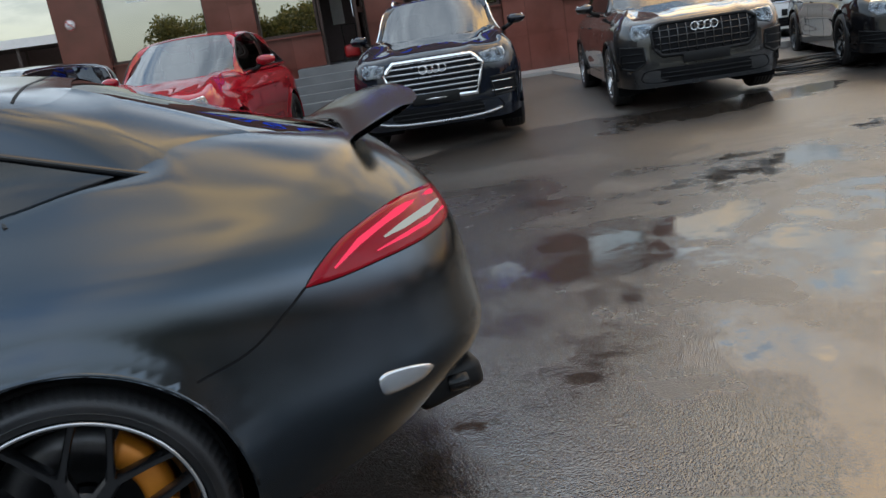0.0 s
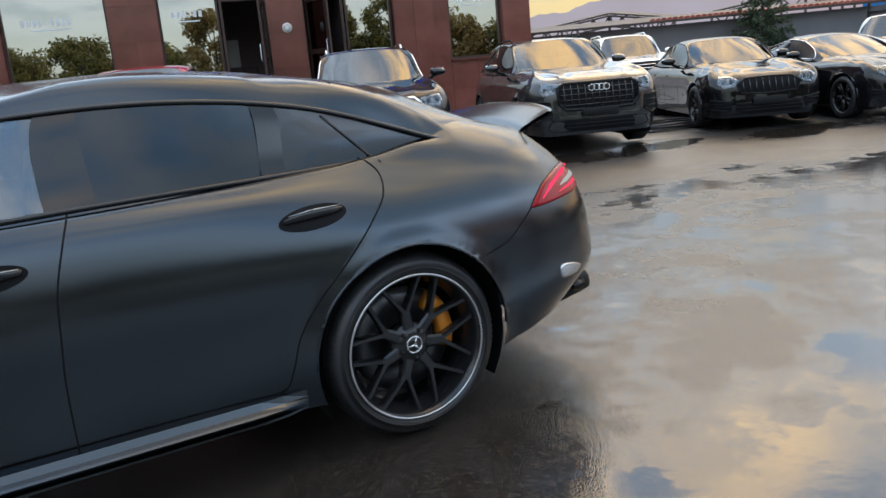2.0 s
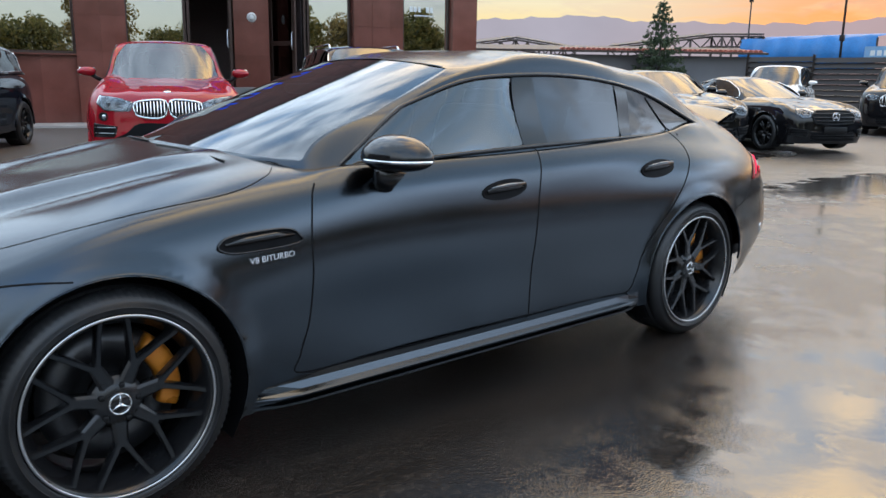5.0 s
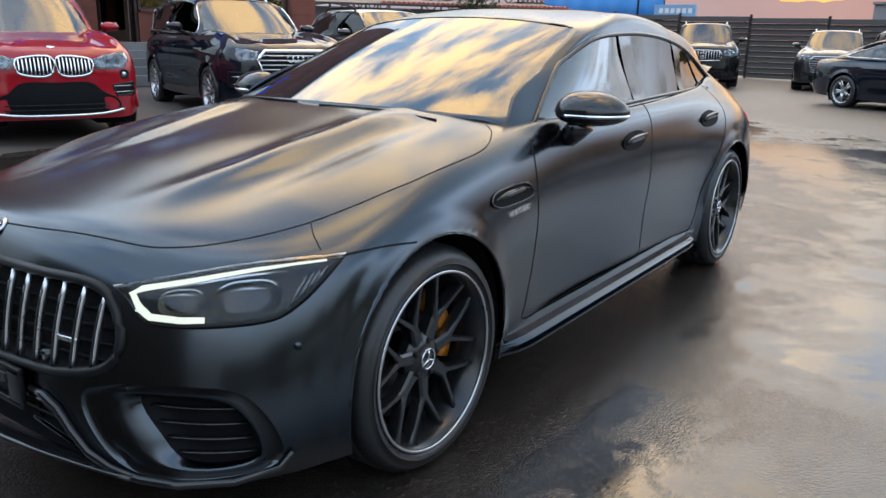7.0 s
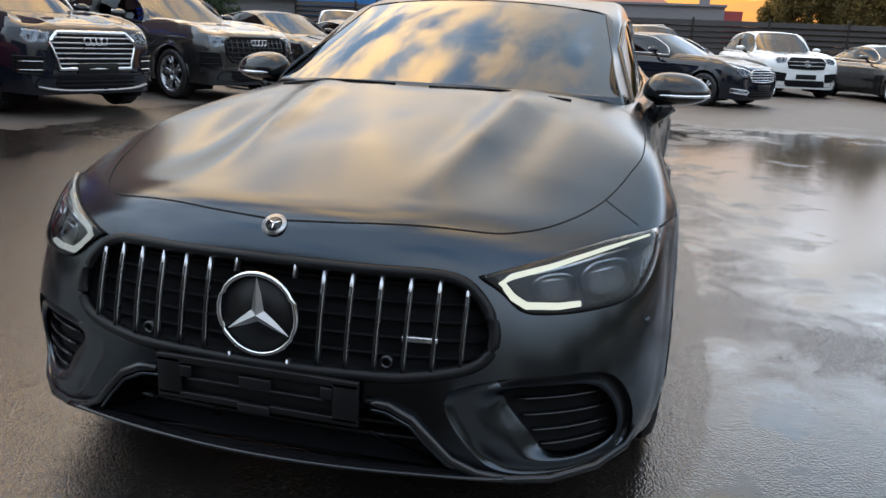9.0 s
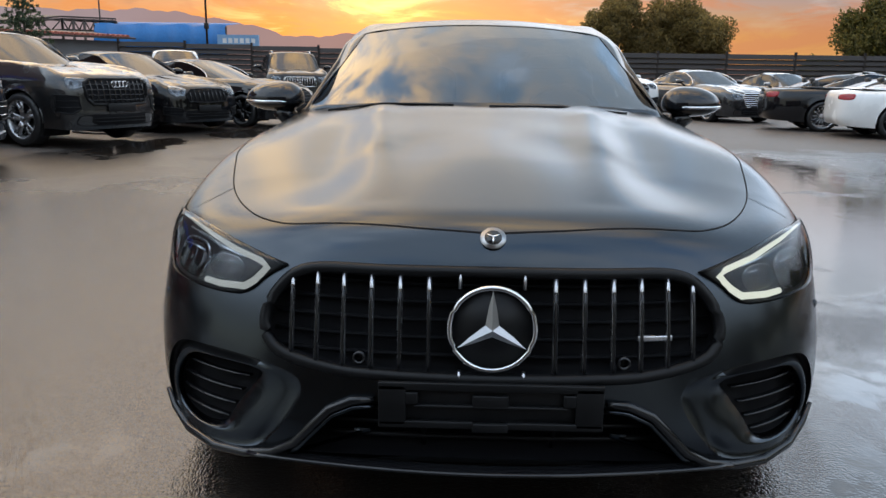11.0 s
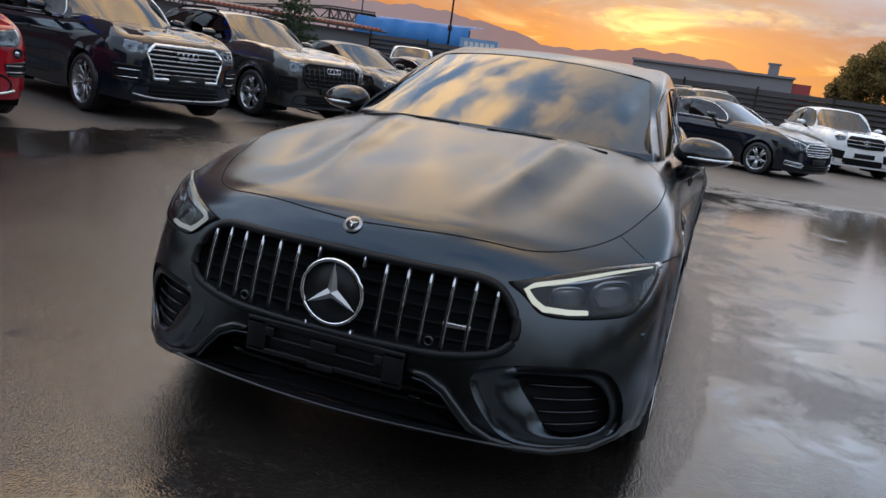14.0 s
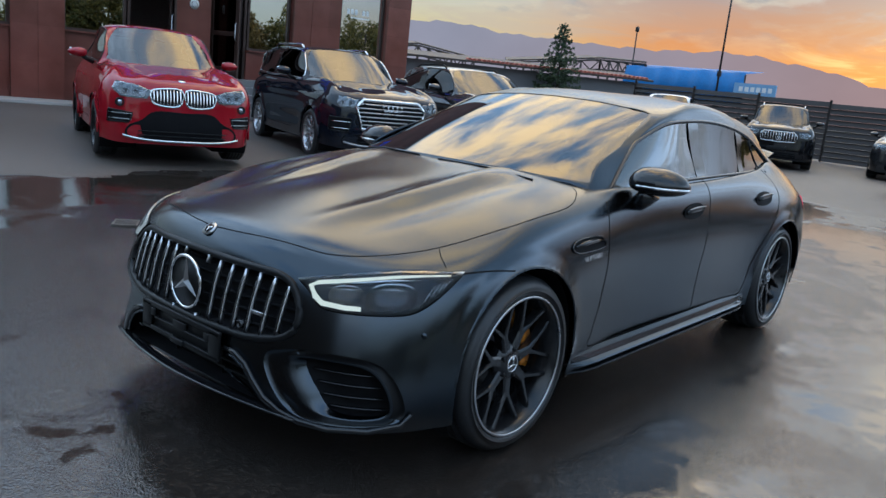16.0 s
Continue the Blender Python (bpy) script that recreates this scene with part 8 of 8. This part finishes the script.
# plain building and fence added behind, out of view, to darken the nose's reflections
UNSEEN_WALL = surface("unseen_dark_wall", (0.060, 0.055, 0.050), 0.8, 0, 0.2, 0.8, 20)
back = thing("unseen_dark_block", pose(-13, 0, 0), "plain dark block added out of view to darken the nose's reflections", "building")
block("wall", UNSEEN_WALL, back, -4, 0, -3.5, 13, 0, 6.6)
block("roof", DARK_METAL, back, -4.3, 0.25, -3.7, 13.2, 6.6, 6.75)
back = thing("fence", pose(-15, -38, 0), "plain dark metal fence added out of view to darken reflections", "fence")
for y in (0.5, 7.5, 15, 22.5, 28.5):
    block("post", DARK_METAL, back, -0.04, 0.04, y - 0.04, y + 0.04, 0, 2.3)
for y0, y1 in ((0.6, 7.4), (7.6, 14.9), (15.1, 22.4), (22.6, 28.4)):
    block("panel", DARK_METAL, back, -0.02, 0.02, y0, y1, 0.05, 2.2)

# ---- shed with a red tile eave, canopies behind ----
SHED = surface("grey_render", (0.16, 0.16, 0.17), 0.8, 0, 0.2, 1.0, 40)
TILE = surface("red_roof_tile", (0.30, 0.085, 0.055), 0.7, 0, 0.25, 4, 60, per_object=0.2)
STEEL = surface("rusty_steel", (0.07, 0.055, 0.048), 0.6, 0.3, 0.25)
a0, a1 = Vector((28.1, 13.8)), Vector((18.5, 21.5))
length = (a1 - a0).length
ang = math.degrees(math.atan2((a1 - a0).y, (a1 - a0).x))
shed = thing("shed", pose(a0.x, a0.y, 0.2, 0, 0, ang), "low grey shed with a red tiled eave", "shed")
block("wall", SHED, shed, 0, length, -3.0, 0.0, 0, 2.15)
bm = bmesh.new()
box(bm, (length + 0.4, 3.6, 0.08), pose(length / 2, -1.3, 2.42, -5, 0, 0))
part("roof", bm, STEEL, shed, smooth=False)
tile_mesh = shared("tile", lambda b: tube(b, [(0, 0.0, 0), (0, -0.45, 0.03)], [0.09, 0.08], 8, flat=(1, 0.7)), TILE)
for k in range(int(8.2 / 0.2)):
    ob = new("tile", tile_mesh)
    ob.parent, ob.matrix_basis = shed, pose(0.1 + 0.2 * k, 0.42, 2.34, 0, 0, 0)


def canopy(az0, az1, el0, el1, dist, label, sag=0.0):
    p0, p1 = (Vector((-1.0 + dist * math.cos(radians(a)), -3.6 + dist * math.sin(radians(a)))) for a in (az0, az1))
    z0, z1 = (1.34 + dist * math.tan(radians(e)) for e in (el0, el1))
    c = thing("canopy", pose(0, 0, 0), label, "canopy")
    n = (p1 - p0).length
    across = Vector((p1.y - p0.y, p0.x - p1.x)) / n * -6
    for k in range(6):
        t = k / 5
        p = p0.lerp(p1, t)
        z = z0 + (z1 - z0) * t
        bm = bmesh.new()
        tube(bm, [(p.x, p.y, 0.2), (p.x, p.y, z - 0.1)], 0.06, 6)
        part("post", bm, STEEL, c)
        bm = bmesh.new()
        tube(bm, [(p.x, p.y, z - 0.06), (p.x + across.x, p.y + across.y, z + 0.3)], 0.05, 6)
        part("rafter", bm, STEEL, c)
    bm = bmesh.new()
    for dz in (0.0, -0.45):
        tube(bm, [(p0.x, p0.y, z0 + dz), (p1.x, p1.y, z1 + dz)], 0.045, 6)
    for k in range(10):
        q0, q1 = p0.lerp(p1, k / 10), p0.lerp(p1, (k + 1) / 10)
        za, zb = z0 + (z1 - z0) * k / 10, z0 + (z1 - z0) * (k + 1) / 10
        tube(bm, [(q0.x, q0.y, za - (0.45 if k % 2 else 0)), (q1.x, q1.y, zb - (0 if k % 2 else 0.45))], 0.03, 5)
    part("truss", bm, STEEL, c)
    bm = bmesh.new()
    vs = [bm.verts.new(v) for v in ((p0.x, p0.y, z0 + 0.06), (p1.x, p1.y, z1 + 0.06), (p1.x + across.x, p1.y + across.y, z1 + 0.42), (p0.x + across.x, p0.y + across.y, z0 + 0.42))]
    f = bm.faces.new(vs)
    r = bmesh.ops.extrude_face_region(bm, geom=[f])
    for v in r["geom"]:
        if isinstance(v, bmesh.types.BMVert):
            v.co.z += 0.07
    part("roof_sheet", bm, STEEL, c, smooth=False)
    return c


canopy(52.5, 47.2, 2.0, 2.75, 38, "open dark steel canopy behind the shed")
canopy(47.2, 43.0, 2.75, 2.1, 38, "open dark steel canopy behind the shed")
canopy(40.7, 33.8, 2.2, 3.05, 38, "open rusty steel canopy with a lattice girder")
canopy(33.8, 30.5, 3.05, 3.05, 38, "open rusty steel canopy with a lattice girder")

# ---- blue tarpaulin stall behind the fence ----
TARP = surface("blue_tarpaulin", (0.012, 0.125, 0.36), 0.5, 0, 0.25, 1.2, 12, bump=0.01)
tarp = thing("market_stall", pose(31, 13.5, 0.2), "stall covered in a blue tarpaulin behind the fence", "stall")
bm = bmesh.new()
n = 24
rows = [[bm.verts.new((0.06 * math.sin(k * 1.7 + z) + (0.0 if z < 2.9 else 0.15), -2.9 + 5.8 * k / n, z + 0.05 * math.sin(k * 0.9) * (z > 2.9))) for k in range(n + 1)] for z in (1.6, 2.3, 3.0)]
rows.append([bm.verts.new((2.6, -2.9 + 5.8 * k / n, 3.25)) for k in range(n + 1)])
for r1, r2 in zip(rows, rows[1:]):
    for k in range(n):
        bm.faces.new((r1[k], r1[k + 1], r2[k + 1], r2[k]))
part("tarpaulin", bm, TARP, tarp)
for y in (-2.9, 0, 2.9):
    block("post", STEEL, tarp, 0.1, 0.16, y - 0.03, y + 0.03, -0.2, 2.95)
sign_box = thing("signboard", pose(30.8, 10.0, 0.2), "pale blue and white board with unreadable writing", "signboard")
block("board", surface("pale_blue_board", (0.22, 0.36, 0.55), 0.5, 0, 0.1), sign_box, 0, 0.12, -0.9, 0.9, 2.1, 2.6)
for k in range(6):
    block("lettering_bar", WHITE_PLASTIC, sign_box, -0.006, 0.0, -0.75 + 0.25 * k, -0.58 + 0.25 * k, 2.25, 2.45)
for y in (-0.8, 0.8):
    block("post", STEEL, sign_box, 0.02, 0.08, y - 0.03, y + 0.03, -0.2, 2.1)

# ---- masts ----
for x, y, h, br in ((27.25, 10.2, 9.0, True), (31.5, 16.3, 4.9, False)):
    ms = thing("mast", pose(x, y, 0.2), "thin dark metal mast", "pole")
    bm = bmesh.new()
    tube(bm, [(0, 0, 0), (0, 0, h)], [0.05, 0.03], 8)
    part("pole", bm, DARK_METAL, ms)
    bm = bmesh.new()
    box(bm, (0.12, 0.16, 0.22), Matrix.Translation((0, 0, 2.75 if br else 4.75)), 0.02)
    part("bracket", bm, DARK_METAL, ms)

# ---- far building ----
FAR_GREY = surface("far_grey_wall", (0.20, 0.19, 0.20), 0.8, 0, 0.12, 0.4, 6)
far = thing("far_building", pose(56, 0, 0), "long low grey building beyond the fence", "building")
block("wall", FAR_GREY, far, 0, 8, -5.1, 5.9, 0, 3.85)
block("roof", FAR_GREY, far, -0.2, 8.2, -5.2, 6.0, 3.85, 4.0)
block("red_wall", surface("far_red_wall", (0.30, 0.05, 0.05), 0.7, 0, 0.12), far, 0.1, 7.5, -6.3, -5.1, 0, 3.6)
ch = block("chimney", FAR_GREY, far, 1.0, 1.7, -4.1, -3.4, 4.0, 4.75)
block("cap", FAR_GREY, ch, 0.95, 1.75, -4.2, -3.3, 4.75, 4.85)

# ---- carport beyond the building's end ----
carport = thing("carport", pose(-2.4, 36, 0.2, 0, 0, 5), "open carport with a white roof edge", "carport")
block("roof", STEEL, carport, -5.5, 5.5, 0.1, 5.6, 3.35, 3.45)
block("roof_edge", WHITE_PLASTIC, carport, -5.6, 5.6, -0.05, 0.08, 3.25, 3.62)
for x in (-5.3, -1.8, 1.8, 5.3):
    for y in (0.2, 5.4):
        block("post", STEEL, carport, x - 0.06, x + 0.06, y - 0.06, y + 0.06, -0.2, 3.35)
block("back_wall", DARK_ROOM, carport, -5.4, 5.4, 5.62, 5.75, -0.2, 3.4)

# ---- small things on the ground ----
HOSE = surface("black_hose", (0.012, 0.012, 0.013), 0.35, 0, 0.2, 10, 120)
hose = thing("hose", pose(10.5, 6.7, ground_height(10.5, 6.7)), "black hose lying in loose coils on the asphalt", "hose")
bm = bmesh.new()
rnd = random.Random(4)
pts = []
for k in range(150):
    a = k * 0.33
    r = 0.52 + 0.14 * math.sin(k * 0.11) + 0.05 * math.sin(k * 0.7)
    pts.append((r * math.cos(a) * 1.25 + 0.1 * math.sin(k * 0.05), r * math.sin(a) * 0.9, 0.02 + 0.03 * (k // 19 % 4) + 0.01 * math.sin(k)))
pts += [(0.5 + 0.22 * k, -0.1 + 0.12 * math.sin(k * 0.9) + 0.10 * k, 0.02) for k in range(1, 9)]
tube(bm, pts, 0.015, 6)
part("coil", bm, HOSE, hose)
IRON = surface("cast_iron", (0.12, 0.11, 0.10), 0.5, 0.6, 0.25)
drain = thing("drain_grate", pose(-0.72, 3.58, 0.017, 0, 0, 55) @ Matrix.Diagonal((0.62, 0.62, 0.62, 1)), "small cast iron drain grate in the asphalt", "drain")
bm = bmesh.new()
for s in (-1, 1):
    box(bm, (0.40, 0.03, 0.02), Matrix.Translation((0, s * 0.15, 0)))
    box(bm, (0.03, 0.30, 0.02), Matrix.Translation((s * 0.185, 0, 0)))
part("frame", bm, IRON, drain, smooth=False)
for k in range(7):
    bm = bmesh.new()
    box(bm, (0.022, 0.27, 0.018), Matrix.Translation((-0.15 + 0.05 * k, 0, 0)))
    part("bar", bm, IRON, drain, smooth=False)

# ---- granite panels, each a slab of its own on the building ----
def slabs(u0, u1, v, zs, cols):
    w = (u1 - u0) / cols
    for c in range(cols):
        for z0, z1 in zip(zs, zs[1:]):
            bm = bmesh.new()
            box(bm, (w - 0.008, 0.028, z1 - z0 - 0.008), Matrix.Translation((u0 + (c + 0.5) * w, v, (z0 + z1) / 2)))
            part("panel", bm, GRANITE, building, smooth=False)


tall = (0.26, 1.02, 1.78, 2.54, 3.30, 4.06, 4.5)
for u0, u1, cols in ((-6.8, -5.85, 1), (-3.75, -2.73, 2), (-0.42, 0.40, 1), (2.5, 3.46, 2), (5.22, 5.93, 1)):
    slabs(u0, u1, 0.014, tall, cols)
slabs(3.46, 3.87, 0.144, tall, 1)
slabs(-5.85, -3.75, 0.144, (0.26, 0.98, 1.69), 3)
slabs(-2.73, -1.43, 0.144, (1.06, 1.72), 2)
slabs(1.34, 2.5, 0.144, (0.26, 0.98, 1.72), 2)
slabs(3.87, 5.22, 0.144, (0.26, 0.94, 1.62), 2)
slabs(-6.8, 5.93, 0.014, (4.5, 5.4, 6.4, 7.4, 8.1, 8.8), 12)
